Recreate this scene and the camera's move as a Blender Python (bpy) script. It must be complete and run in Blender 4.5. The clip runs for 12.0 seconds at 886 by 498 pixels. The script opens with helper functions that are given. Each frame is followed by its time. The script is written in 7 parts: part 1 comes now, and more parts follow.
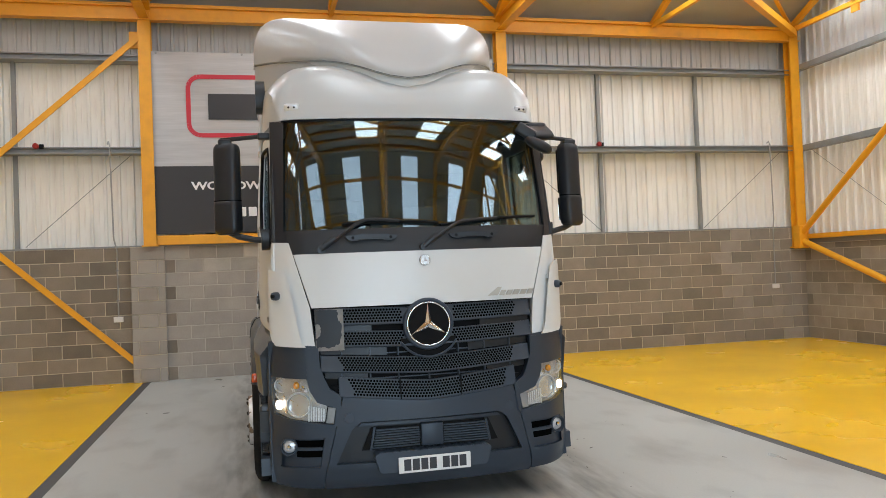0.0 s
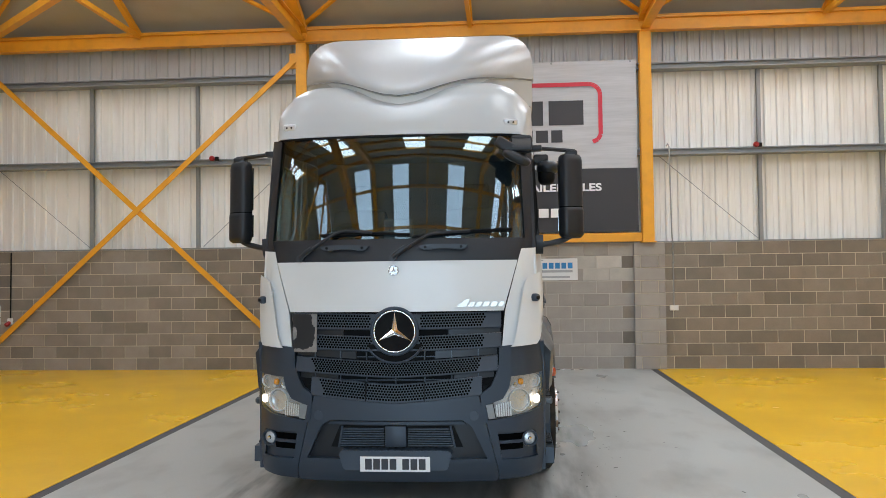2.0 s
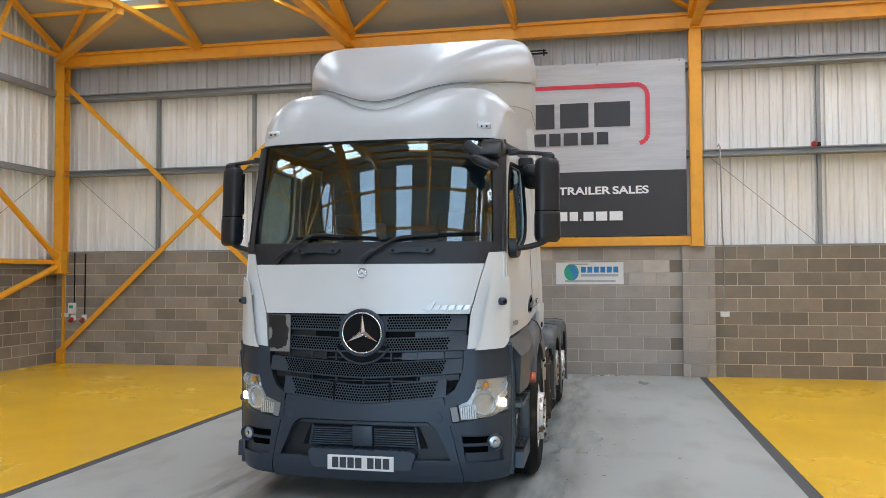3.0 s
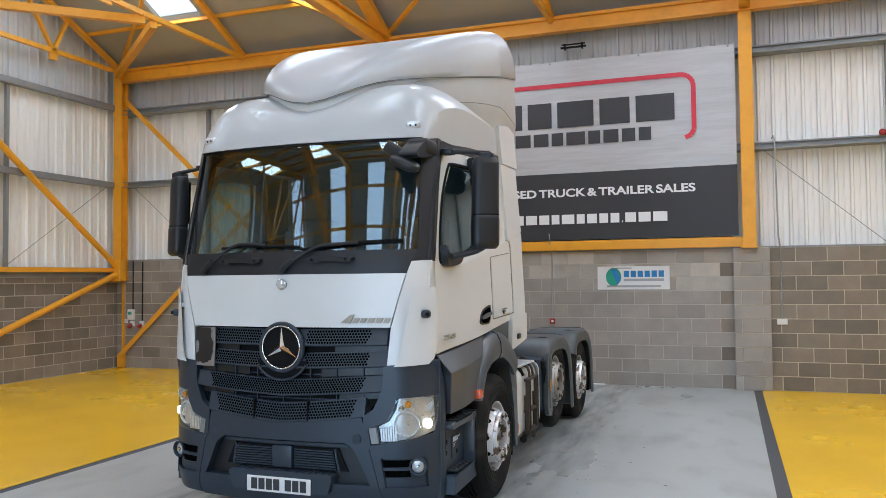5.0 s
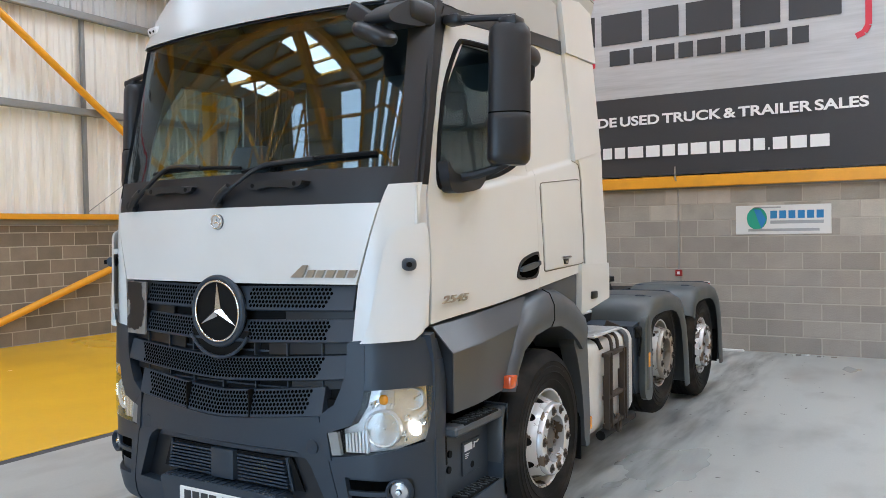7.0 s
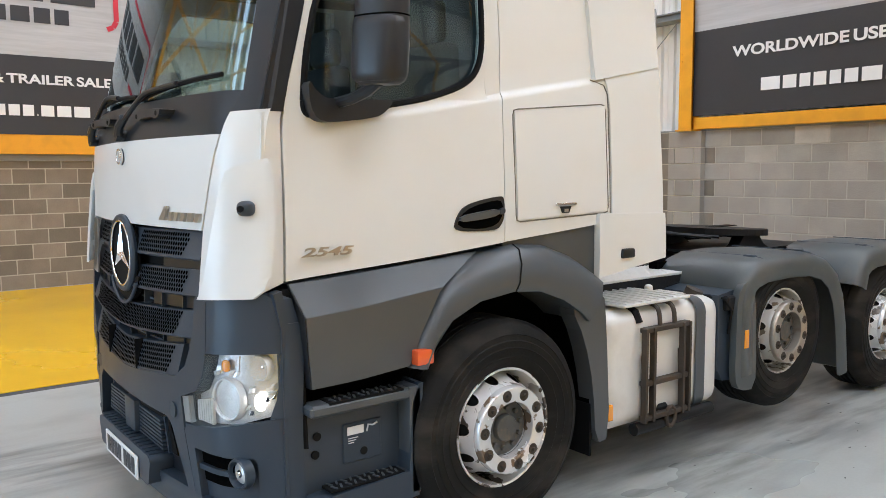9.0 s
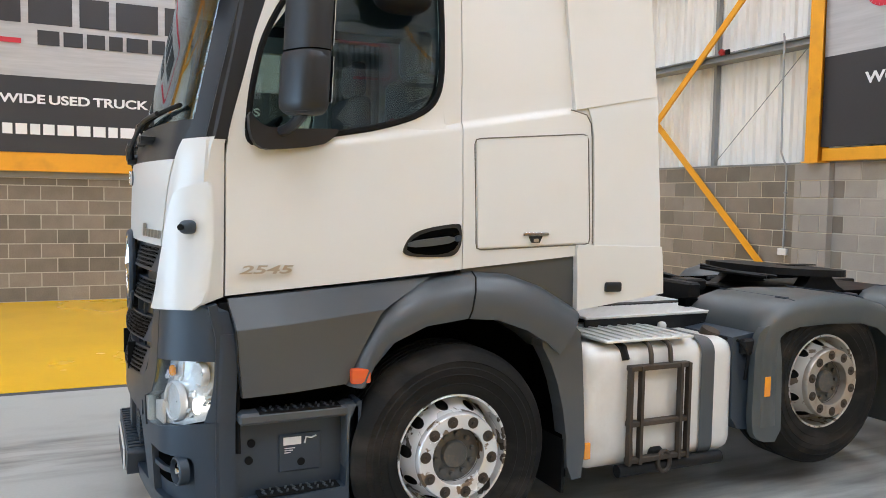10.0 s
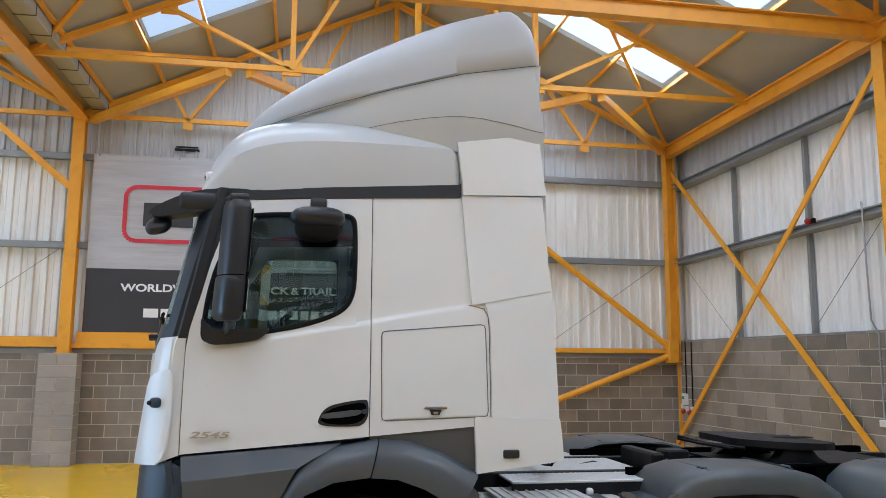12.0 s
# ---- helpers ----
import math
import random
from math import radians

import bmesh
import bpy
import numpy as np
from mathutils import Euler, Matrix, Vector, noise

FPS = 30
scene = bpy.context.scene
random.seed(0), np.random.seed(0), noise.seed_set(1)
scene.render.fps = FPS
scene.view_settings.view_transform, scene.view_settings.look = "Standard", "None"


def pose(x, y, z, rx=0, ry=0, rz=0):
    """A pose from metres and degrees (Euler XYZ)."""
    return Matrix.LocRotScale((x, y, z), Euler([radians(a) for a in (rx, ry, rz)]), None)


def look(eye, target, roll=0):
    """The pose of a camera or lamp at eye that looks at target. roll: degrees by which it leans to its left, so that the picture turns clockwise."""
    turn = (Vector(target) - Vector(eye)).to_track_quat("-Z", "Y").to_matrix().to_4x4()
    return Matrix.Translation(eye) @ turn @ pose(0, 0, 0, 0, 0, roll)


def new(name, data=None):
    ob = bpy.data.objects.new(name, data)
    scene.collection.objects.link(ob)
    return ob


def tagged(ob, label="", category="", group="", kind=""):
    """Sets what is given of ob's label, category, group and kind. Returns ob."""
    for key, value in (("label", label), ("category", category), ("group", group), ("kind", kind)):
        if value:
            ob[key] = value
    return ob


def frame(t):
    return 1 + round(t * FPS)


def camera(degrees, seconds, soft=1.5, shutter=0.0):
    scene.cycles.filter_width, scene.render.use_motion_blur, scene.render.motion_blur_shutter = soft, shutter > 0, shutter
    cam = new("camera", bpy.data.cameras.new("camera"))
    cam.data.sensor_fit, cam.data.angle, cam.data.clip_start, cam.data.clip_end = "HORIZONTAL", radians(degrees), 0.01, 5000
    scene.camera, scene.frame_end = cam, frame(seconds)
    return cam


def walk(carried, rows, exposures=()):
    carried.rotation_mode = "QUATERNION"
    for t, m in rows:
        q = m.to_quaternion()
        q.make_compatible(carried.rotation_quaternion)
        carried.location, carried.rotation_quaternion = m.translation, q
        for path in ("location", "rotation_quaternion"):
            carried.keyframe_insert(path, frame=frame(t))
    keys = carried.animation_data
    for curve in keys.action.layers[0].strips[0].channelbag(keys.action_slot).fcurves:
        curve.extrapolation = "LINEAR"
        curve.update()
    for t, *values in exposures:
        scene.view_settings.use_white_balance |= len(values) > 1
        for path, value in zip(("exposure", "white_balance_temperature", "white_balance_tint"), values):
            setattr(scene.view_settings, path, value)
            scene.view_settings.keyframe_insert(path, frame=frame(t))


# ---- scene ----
cam = camera(58.5, 12.0, soft=0.65)
PATH = [
    (0, (0.189, 0.107, 1.741), (0.655, 2.052, 1.784), -2.2),
    (0.5, (0.679, 0.056, 1.754), (0.985, 2.032, 1.797), -2.0),
    (1, (1.189, -0.054, 1.753), (1.337, 1.94, 1.793), -1.7),
    (1.5, (1.692, -0.171, 1.763), (1.696, 1.828, 1.813), -1.2),
    (2, (2.213, -0.246, 1.777), (2.058, 1.747, 1.834), -0.7),
    (2.5, (2.689, -0.208, 1.776), (2.399, 1.77, 1.836), -0.4),
    (3, (3.209, -0.174, 1.776), (2.807, 1.784, 1.841), -0.2),
    (4.8, (4.426, 0.475, 1.823), (3.764, 2.361, 1.9), -0.3),
    (5, (4.442, 0.629, 1.824), (3.763, 2.509, 1.897), -0.6),
    (5.5, (4.47, 1.113, 1.777), (3.736, 2.973, 1.831), -0.8),
    (6, (4.44, 1.661, 1.76), (3.634, 3.491, 1.786), -1.0),
    (6.5, (4.364, 2.212, 1.74), (3.482, 4.007, 1.724), -1.3),
    (7, (4.436, 2.762, 1.728), (3.413, 4.48, 1.68), -1.0),
    (7.2, (4.478, 2.977, 1.714), (3.385, 4.651, 1.652), -0.7),
    (8.8, (5.172, 4.416, 1.711), (3.637, 5.686, 1.528), -0.4),
    (9, (5.301, 4.569, 1.706), (3.719, 5.776, 1.513), -0.4),
    (9.5, (5.656, 4.954, 1.701), (3.955, 5.988, 1.513), -0.3),
    (10, (5.898, 5.402, 1.712), (4.082, 6.232, 1.584), 1.0),
    (10.5, (6.194, 5.838, 1.768), (4.295, 6.468, 1.802), 2.0),
    (11, (6.595, 6.136, 1.811), (4.665, 6.621, 2.007), 0.6),
    (11.5, (6.961, 6.445, 1.824), (5.019, 6.834, 2.098), 0.4),
    (12, (7.312, 6.617, 1.819), (5.363, 6.965, 2.101), 0.4),
]
EXPOSURES = [
    (0.0, -0.02, 6720, 13), (0.9, -0.03, 6930, 13), (1.5, -0.04, 6600, 12), (2.5, -0.05, 6150, 12), (3.2, -0.05, 5990, 12), (5.0, -0.03, 5850, 12), (6.5, 0.13, 5890, 12),
    (7.2, 0.24, 5960, 12), (9.0, 0.38, 6090, 12), (9.8, 0.38, 6060, 12), (10.5, 0.26, 5860, 12), (11.0, 0.15, 5790, 12), (12.0, -0.09, 5540, 12),
]
walk(cam, [(t, look(eye, target, roll)) for t, eye, target, roll in PATH], EXPOSURES)

# ---- light ----
world = bpy.data.worlds.new("world")
scene.world = world
world.use_nodes = True
wn = world.node_tree
sky = wn.nodes.new("ShaderNodeTexSky")
sky.sky_type, sky.sun_disc = "NISHITA", False
sky.sun_elevation, sky.sun_rotation = radians(49), radians(32)
wn.links.new(sky.outputs[0], wn.nodes["Background"].inputs[0])
wn.nodes["Background"].inputs[1].default_value = 0.12
sun = new("sun", bpy.data.lights.new("sun", "SUN"))
sun.data.energy, sun.data.angle, sun.data.color = 4.0, radians(0.6), (1.0, 0.95, 0.88)
sun.matrix_world = look((0, 0, 0), (-0.35, -0.55, -0.75))
SKY_POWER = 93.0


def area_light(name, m, w, h, power, colour):
    la = bpy.data.lights.new(name, "AREA")
    la.shape, la.size, la.size_y, la.energy, la.color = "RECTANGLE", w, h, power, colour
    ob = new(name, la)
    ob.matrix_world = m
    return ob


# ---- hall plan ----
XL, XR, YB, YF = -7.85, 11.2, 14.17, -9.0
COLS = (-7.66, -1.47, 4.76, 10.98)
VALLEY, EAVE, RISE = 2.6, 6.36, 2.7
RIDGE1, RIDGE2 = (YB + VALLEY) / 2, (VALLEY + YF) / 2
WALL_TOP, GABLE_TOP = 2.25, 1.92


def roof_z(y):
    if y > RIDGE1:
        return EAVE + RISE * (YB - y) / (YB - RIDGE1)
    if y > VALLEY:
        return EAVE + RISE * (y - VALLEY) / (RIDGE1 - VALLEY)
    if y > RIDGE2:
        return EAVE + RISE * (VALLEY - y) / (VALLEY - RIDGE2)
    return EAVE + RISE * (y - YF) / (RIDGE2 - YF)


SKYLIGHTS_X = (-5.38, -2.42, 1.05, 3.81, 7.28, 10.04)
REAR_X = (-5.0, -2.2, 0.1, 3.3, 6.1, 8.4)
SLOPES = ((YB, RIDGE1, 13.1, 9.9), (RIDGE1, VALLEY, 7.0, 4.0), (VALLEY, RIDGE2, 1.5, -1.7), (RIDGE2, YF, -3.3, -8.7))
for a, b, y0, y1 in SLOPES:
    for sx in (REAR_X if b == YF else SKYLIGHTS_X):
        p0, p1 = Vector((sx, y0, roof_z(y0))), Vector((sx, y1, roof_z(y1)))
        d = (p1 - p0).normalized()
        n = Vector((1, 0, 0)).cross(d)
        if n.z > 0:
            n = -n
        yax = (-n).cross(Vector((1, 0, 0)))
        m = Matrix((Vector((1, 0, 0)), yax, -n)).transposed().to_4x4()
        m.translation = (p0 + p1) / 2 + n * 0.03
        area_light("skylight_lamp", m, 0.93, (p1 - p0).length, SKY_POWER * (1.4 if sx > 6 else 0.88) * (p1 - p0).length / 3.5 * (0.36 if b == YF else 1.0), (0.74, 0.88, 1.0) if b == YF else (0.84, 0.93, 1.0))


# bluish fill for the truck's front, from an unseen, assumed door behind the camera
DOOR_X, DOOR_W, DOOR_H = 1.4, 5.5, 4.6
area_light("door_fill", look((DOOR_X, YF - 0.12, DOOR_H / 2), (DOOR_X, 0, DOOR_H / 2)), DOOR_W, DOOR_H, 545.0, (0.55, 0.78, 1.0))

# ---- materials ----
def material(name, colour, rough=0.5, metal=0.0, var=0.12, scale=1.5, fine=40.0, bump=0.05, coat=0.0, rand="", dirt=None, dirt_amount=0.0,
             dirt_scale=2.0, rough_var=0.1, stretch=(1, 1, 1), coat_rough=0.06, spread=0.5, edge=(0.5, 0.72)):
    ma = bpy.data.materials.new(name)
    ma.use_nodes = True
    nt = ma.node_tree
    N, Lk = nt.nodes, nt.links
    b = N["Principled BSDF"]
    geo = N.new("ShaderNodeNewGeometry")
    mp = N.new("ShaderNodeMapping")
    mp.inputs["Scale"].default_value = stretch
    Lk.new(geo.outputs["Position"], mp.inputs["Vector"])

    def noise_node(sc, detail=4.0):
        n = N.new("ShaderNodeTexNoise")
        n.inputs["Scale"].default_value, n.inputs["Detail"].default_value = sc, detail
        Lk.new(mp.outputs[0], n.inputs["Vector"])
        return n

    def mathn(op, a, c):
        n = N.new("ShaderNodeMath")
        n.operation = op
        for k, v in enumerate((a, c)):
            if isinstance(v, (int, float)):
                n.inputs[k].default_value = v
            else:
                Lk.new(v, n.inputs[k])
        return n.outputs[0]

    big, small = noise_node(scale), noise_node(fine)
    v = mathn("ADD", mathn("MULTIPLY", mathn("SUBTRACT", big.outputs[0], 0.5), var * 2), 1.0)
    v = mathn("ADD", v, mathn("MULTIPLY", mathn("SUBTRACT", small.outputs[0], 0.5), var))
    if rand:
        if rand == "island":
            r = geo.outputs["Random Per Island"]
        else:
            r = N.new("ShaderNodeObjectInfo").outputs["Random"]
        v = mathn("MULTIPLY", v, mathn("ADD", mathn("MULTIPLY", r, spread), 1.0 - spread / 2))
    mix = N.new("ShaderNodeVectorMath")
    mix.operation = "SCALE"
    mix.inputs[0].default_value = colour
    Lk.new(v, mix.inputs["Scale"])
    out = mix.outputs[0]
    if dirt:
        dn = noise_node(dirt_scale, 8.0)
        ramp = N.new("ShaderNodeMapRange")
        ramp.inputs["From Min"].default_value, ramp.inputs["From Max"].default_value = edge
        ramp.inputs["To Max"].default_value = dirt_amount
        Lk.new(dn.outputs[0], ramp.inputs["Value"])
        mx = N.new("ShaderNodeMix")
        mx.data_type = "RGBA"
        Lk.new(ramp.outputs[0], mx.inputs["Factor"])
        Lk.new(out, mx.inputs["A"])
        mx.inputs["B"].default_value = (*dirt, 1)
        out = mx.outputs["Result"]
    Lk.new(out, b.inputs["Base Color"])
    Lk.new(mathn("ADD", mathn("MULTIPLY", mathn("SUBTRACT", big.outputs[0], 0.5), rough_var * 2), rough), b.inputs["Roughness"])
    b.inputs["Metallic"].default_value = metal
    b.inputs["Coat Weight"].default_value = coat
    b.inputs["Coat Roughness"].default_value = coat_rough
    if bump:
        bp = N.new("ShaderNodeBump")
        bp.inputs["Strength"].default_value, bp.inputs["Distance"].default_value = bump, 0.01
        Lk.new(small.outputs[0], bp.inputs["Height"])
        Lk.new(bp.outputs[0], b.inputs["Normal"])
    return ma


def pane_material(name, tint, gloss):
    """Thin glazing: tinted see-through, mirror-like towards grazing views."""
    ma = bpy.data.materials.new(name)
    ma.use_nodes = True
    nt = ma.node_tree
    N, Lk = nt.nodes, nt.links
    N.remove(N["Principled BSDF"])
    tr = N.new("ShaderNodeBsdfTransparent")
    tr.inputs[0].default_value = (*tint, 1)
    gl = N.new("ShaderNodeBsdfGlossy")
    gl.inputs["Roughness"].default_value = 0.004
    gl.inputs[0].default_value = (0.8, 0.92, 1, 1)
    lw = N.new("ShaderNodeLayerWeight")
    lw.inputs[0].default_value = 0.5
    pw, sc_, ad = (N.new("ShaderNodeMath") for _ in range(3))
    pw.operation, sc_.operation, ad.operation = "POWER", "MULTIPLY", "ADD"
    pw.inputs[1].default_value, sc_.inputs[1].default_value, ad.inputs[1].default_value = 4.5, 0.8, gloss
    Lk.new(lw.outputs["Facing"], pw.inputs[0])
    Lk.new(pw.outputs[0], sc_.inputs[0])
    Lk.new(sc_.outputs[0], ad.inputs[0])
    mx = N.new("ShaderNodeMixShader")
    Lk.new(ad.outputs[0], mx.inputs[0])
    Lk.new(tr.outputs[0], mx.inputs[1])
    Lk.new(gl.outputs[0], mx.inputs[2])
    Lk.new(mx.outputs[0], N["Material Output"].inputs[0])
    return ma


M_ORANGE = material("orange_steel_paint", (0.83, 0.38, 0.018), 0.42, var=0.1, scale=0.8, dirt=(0.5, 0.23, 0.03), dirt_amount=0.3, dirt_scale=5)
M_GALV = material("galvanised_steel", (0.28, 0.29, 0.29), 0.5, 0.35, var=0.15, scale=4)
M_CLAD = material("white_cladding", (0.86, 0.84, 0.79), 0.45, var=0.06, scale=0.7, dirt=(0.5, 0.46, 0.38), dirt_amount=0.38, dirt_scale=1.3, stretch=(3, 3, 0.35), bump=0.02)
# upper sheets: the white cladding again, darkened in colour where light came out too strong
M_CLAD_UP = material("white_cladding_darkened", (0.56, 0.56, 0.55), 0.38, var=0.06, scale=0.7, dirt=(0.42, 0.4, 0.36), dirt_amount=0.4, stretch=(3, 3, 0.35), bump=0.02)
M_ROOF = material("roof_liner", (0.43, 0.42, 0.375), 0.7, var=0.1, scale=0.9, dirt=(0.4, 0.36, 0.28), dirt_amount=0.4)
M_BLOCK = material("concrete_block", (0.232, 0.197, 0.157), 0.9, var=0.26, scale=4, fine=95, bump=0.6, rand="object")
M_BLOCK_J = material("concrete_block_joined", (0.275, 0.242, 0.205), 0.9, var=0.26, scale=4, fine=95, bump=0.6, rand="island")
M_BLOCK_PALE = material("pale_concrete_block", (0.44, 0.41, 0.36), 0.9, var=0.24, scale=4, fine=95, bump=0.5, rand="object")
M_BLOCK_GREY = material("grey_concrete_block", (0.35, 0.318, 0.28), 0.9, var=0.22, scale=3, fine=95, bump=0.55, rand="object", dirt=(0.30, 0.275, 0.245), dirt_amount=0.5, dirt_scale=1.6, spread=0.22)
M_MORTAR_GREY = material("grey_mortar", (0.47, 0.43, 0.375), 0.95, var=0.18, scale=5, fine=90, bump=0.4)
M_MORTAR_GABLE = material("buff_mortar", (0.46, 0.42, 0.345), 0.95, var=0.2, scale=5, fine=90, bump=0.4)
M_GAP = material("shadowed_panel_gap", (0.16, 0.15, 0.135), 0.7, var=0.1)
M_MORTAR = material("mortar", (0.60, 0.535, 0.41), 0.95, var=0.15, scale=6, fine=90, bump=0.4)
M_GREY = material("grey_floor_paint", (0.425, 0.435, 0.415), 0.34, var=0.15, scale=0.6, fine=55, dirt=(0.24, 0.235, 0.22), dirt_amount=0.6, dirt_scale=1.4, stretch=(1.4, 0.7, 1), rough_var=0.2, bump=0.03)
M_YELLOW = material("yellow_floor_paint", (0.88, 0.50, 0.007), 0.25, var=0.07, scale=0.6, fine=14, dirt=(0.74, 0.41, 0.012), dirt_amount=0.2, dirt_scale=0.9, rough_var=0.12, bump=0.008)
M_JOINT = material("dark_floor_joint", (0.075, 0.073, 0.072), 0.7, var=0.25, scale=8)
M_BAN_SILVER = material("silver_banner_cloth", (0.49, 0.49, 0.50), 0.45, 0.15, var=0.24, scale=2.2, fine=9, stretch=(0.35, 0.35, 5), bump=0.1)
M_BAN_DARK = material("charcoal_banner_cloth", (0.038, 0.038, 0.042), 0.55, var=0.15, scale=2, bump=0.05)
M_RED = material("red_print", (0.62, 0.035, 0.06), 0.5, var=0.05)
M_PRINT_DARK = material("dark_print", (0.04, 0.04, 0.045), 0.5, var=0.1)
M_PRINT_WHITE = material("white_print", (0.85, 0.85, 0.85), 0.5, var=0.04)
M_WHITE = material("white_cab_paint", (0.708, 0.72, 0.712), 0.36, var=0.02, scale=0.8, fine=6, coat=0.35, coat_rough=0.2, bump=0.0, dirt=(0.6, 0.58, 0.53), dirt_amount=0.25, dirt_scale=1.4, rough_var=0.04)
# cab white for roof and fairing flanks, darkened to offset strong light from above
M_ROOF_WHITE = material("roof_white_darkened", (0.49, 0.505, 0.505), 0.34, var=0.03, scale=0.9, fine=6, coat=0.25, coat_rough=0.12, bump=0.0, dirt=(0.47, 0.46, 0.43), dirt_amount=0.3, dirt_scale=1.5, rough_var=0.04)
# spoiler white, darkened further in colour to offset the same top light
M_HOOD_WHITE = material("hood_white_darkened", (0.43, 0.435, 0.435), 0.43, var=0.03, scale=0.9, fine=6, coat=0.15, coat_rough=0.16, bump=0.0, dirt=(0.48, 0.46, 0.41), dirt_amount=0.3, dirt_scale=1.6, rough_var=0.05)
M_BLACK = material("black_moulded_plastic", (0.027, 0.040, 0.059), 0.42, var=0.06, scale=3, fine=160, bump=0.04)
M_PANEL = material("grey_moulded_plastic", (0.068, 0.077, 0.087), 0.31, var=0.08, scale=2, fine=160, bump=0.05, dirt=(0.11, 0.11, 0.105), dirt_amount=0.25)
M_GUARD = material("grey_mudguard_plastic", (0.064, 0.075, 0.080), 0.40, var=0.12, scale=3, fine=120, bump=0.05, dirt=(0.16, 0.15, 0.13), dirt_amount=0.4)
# near-black colour that stands for shade in holes, joints and wheel wells
M_SHADE_BLACK = material("shade_black", (0.003, 0.003, 0.003), 0.9, var=0.0, bump=0.0)
M_TRIM = material("satin_black_trim", (0.012, 0.0135, 0.017), 0.4, var=0.06, scale=3, fine=160, bump=0.03)
M_GRILLE = material("dark_grille_plastic", (0.032, 0.045, 0.064), 0.42, var=0.07, scale=3, fine=160, bump=0.04)
M_DARK = material("dark_recess", (0.007, 0.007, 0.0075), 0.7, var=0.2)
M_TYRE = material("tyre_rubber", (0.013, 0.0122, 0.0115), 0.72, var=0.25, scale=6, fine=60, bump=0.15, dirt=(0.06, 0.05, 0.04), dirt_amount=0.6, dirt_scale=3.2, stretch=(1, 1, 2.2))
M_CHROME = material("chrome", (0.82, 0.82, 0.82), 0.12, 1.0, var=0.04, rough_var=0.06, bump=0.0)
M_RIM = material("silver_wheel", (0.76, 0.76, 0.76), 0.28, 0.4, var=0.05, scale=6, dirt=(0.075, 0.055, 0.04), dirt_amount=0.95, dirt_scale=11, rough_var=0.08, bump=0.02, edge=(0.565, 0.58))
M_RIM_WORN = material("worn_white_wheel", (0.55, 0.54, 0.51), 0.35, 0.35, var=0.1, scale=8, dirt=(0.12, 0.085, 0.055), dirt_amount=0.9, dirt_scale=14, bump=0.03, edge=(0.57, 0.60))
M_RIM_DULL = material("dull_wheel", (0.40, 0.36, 0.31), 0.34, 0.6, var=0.15, scale=8, dirt=(0.24, 0.17, 0.12), dirt_amount=0.6, dirt_scale=18, bump=0.03)
M_RING = material("chipped_trim_ring", (0.76, 0.755, 0.75), 0.24, 0.5, var=0.06, scale=8, dirt=(0.19, 0.11, 0.05), dirt_amount=0.9, dirt_scale=12, bump=0.03, edge=(0.58, 0.61))
M_HUBCAP = material("dusty_hub", (0.10, 0.098, 0.092), 0.5, 0.3, var=0.2, scale=12, dirt=(0.25, 0.18, 0.11), dirt_amount=0.5, dirt_scale=20)
M_RUST = material("rusty_steel", (0.075, 0.058, 0.045), 0.65, 0.5, var=0.35, scale=9, fine=80, bump=0.2)
M_CHASSIS = material("greasy_chassis_steel", (0.012, 0.012, 0.013), 0.55, 0.2, var=0.3, scale=8, bump=0.15)
M_ALU = material("brushed_aluminium", (0.74, 0.74, 0.73), 0.36, 0.35, var=0.12, scale=5, fine=70, bump=0.03)
M_TANK = material("white_tank_paint", (0.72, 0.71, 0.68), 0.35, 0.1, var=0.06, scale=2, dirt=(0.42, 0.38, 0.32), dirt_amount=0.45, dirt_scale=3)
M_AMBER = material("amber_lens", (0.82, 0.31, 0.02), 0.15, var=0.05, coat=1)
M_ORANGE_LENS = material("orange_side_marker", (0.72, 0.11, 0.03), 0.2, var=0.05, coat=1)
M_LENS = pane_material("clear_lens", (0.97, 0.97, 0.96), 0.03)
M_REFLECTOR = material("lamp_reflector", (0.86, 0.88, 0.9), 0.12, 0.95, var=0.05, bump=0.0)
M_LAMP_IN = material("lamp_housing_silver", (0.74, 0.75, 0.77), 0.28, 0.35, var=0.1)
M_TORN = material("torn_plastic", (0.24, 0.225, 0.21), 0.7, var=0.3, scale=20)
M_BADGE = material("dull_chrome_badge", (0.5, 0.46, 0.4), 0.3, 0.8, var=0.1)
M_LAMP_BOWL = material("lamp_bowl", (0.66, 0.66, 0.665), 0.2, 0.5, var=0.25, scale=14, bump=0.3, fine=60)
M_SCREEN = pane_material("windscreen_glass", (0.62, 0.70, 0.71), 0.085)
M_SIDEGLASS = pane_material("side_window_glass", (0.70, 0.77, 0.74), 0.05)
M_MIRROR = material("mirror_glass", (0.8, 0.82, 0.84), 0.03, 1.0, var=0.0, bump=0.0)
M_CABIN = material("grey_cabin_trim", (0.07, 0.08, 0.088), 0.8, var=0.12)
M_SEAT = material("dark_seat_cloth", (0.045, 0.045, 0.05), 0.9, var=0.2, fine=120, bump=0.2)
M_CURTAIN = material("beige_curtain", (0.22, 0.205, 0.185), 0.9, var=0.12)
M_PLATE = material("white_number_plate", (0.82, 0.82, 0.80), 0.25, var=0.03)
M_PVC = material("white_plastic_box", (0.75, 0.74, 0.72), 0.4, var=0.04)
M_REDP = material("red_plastic", (0.32, 0.013, 0.012), 0.35, var=0.08)
M_WIRE = material("grey_conduit", (0.4, 0.4, 0.39), 0.4, 0.5, var=0.1)
M_BLUE = material("blue_print", (0.03, 0.22, 0.5), 0.5, var=0.05)
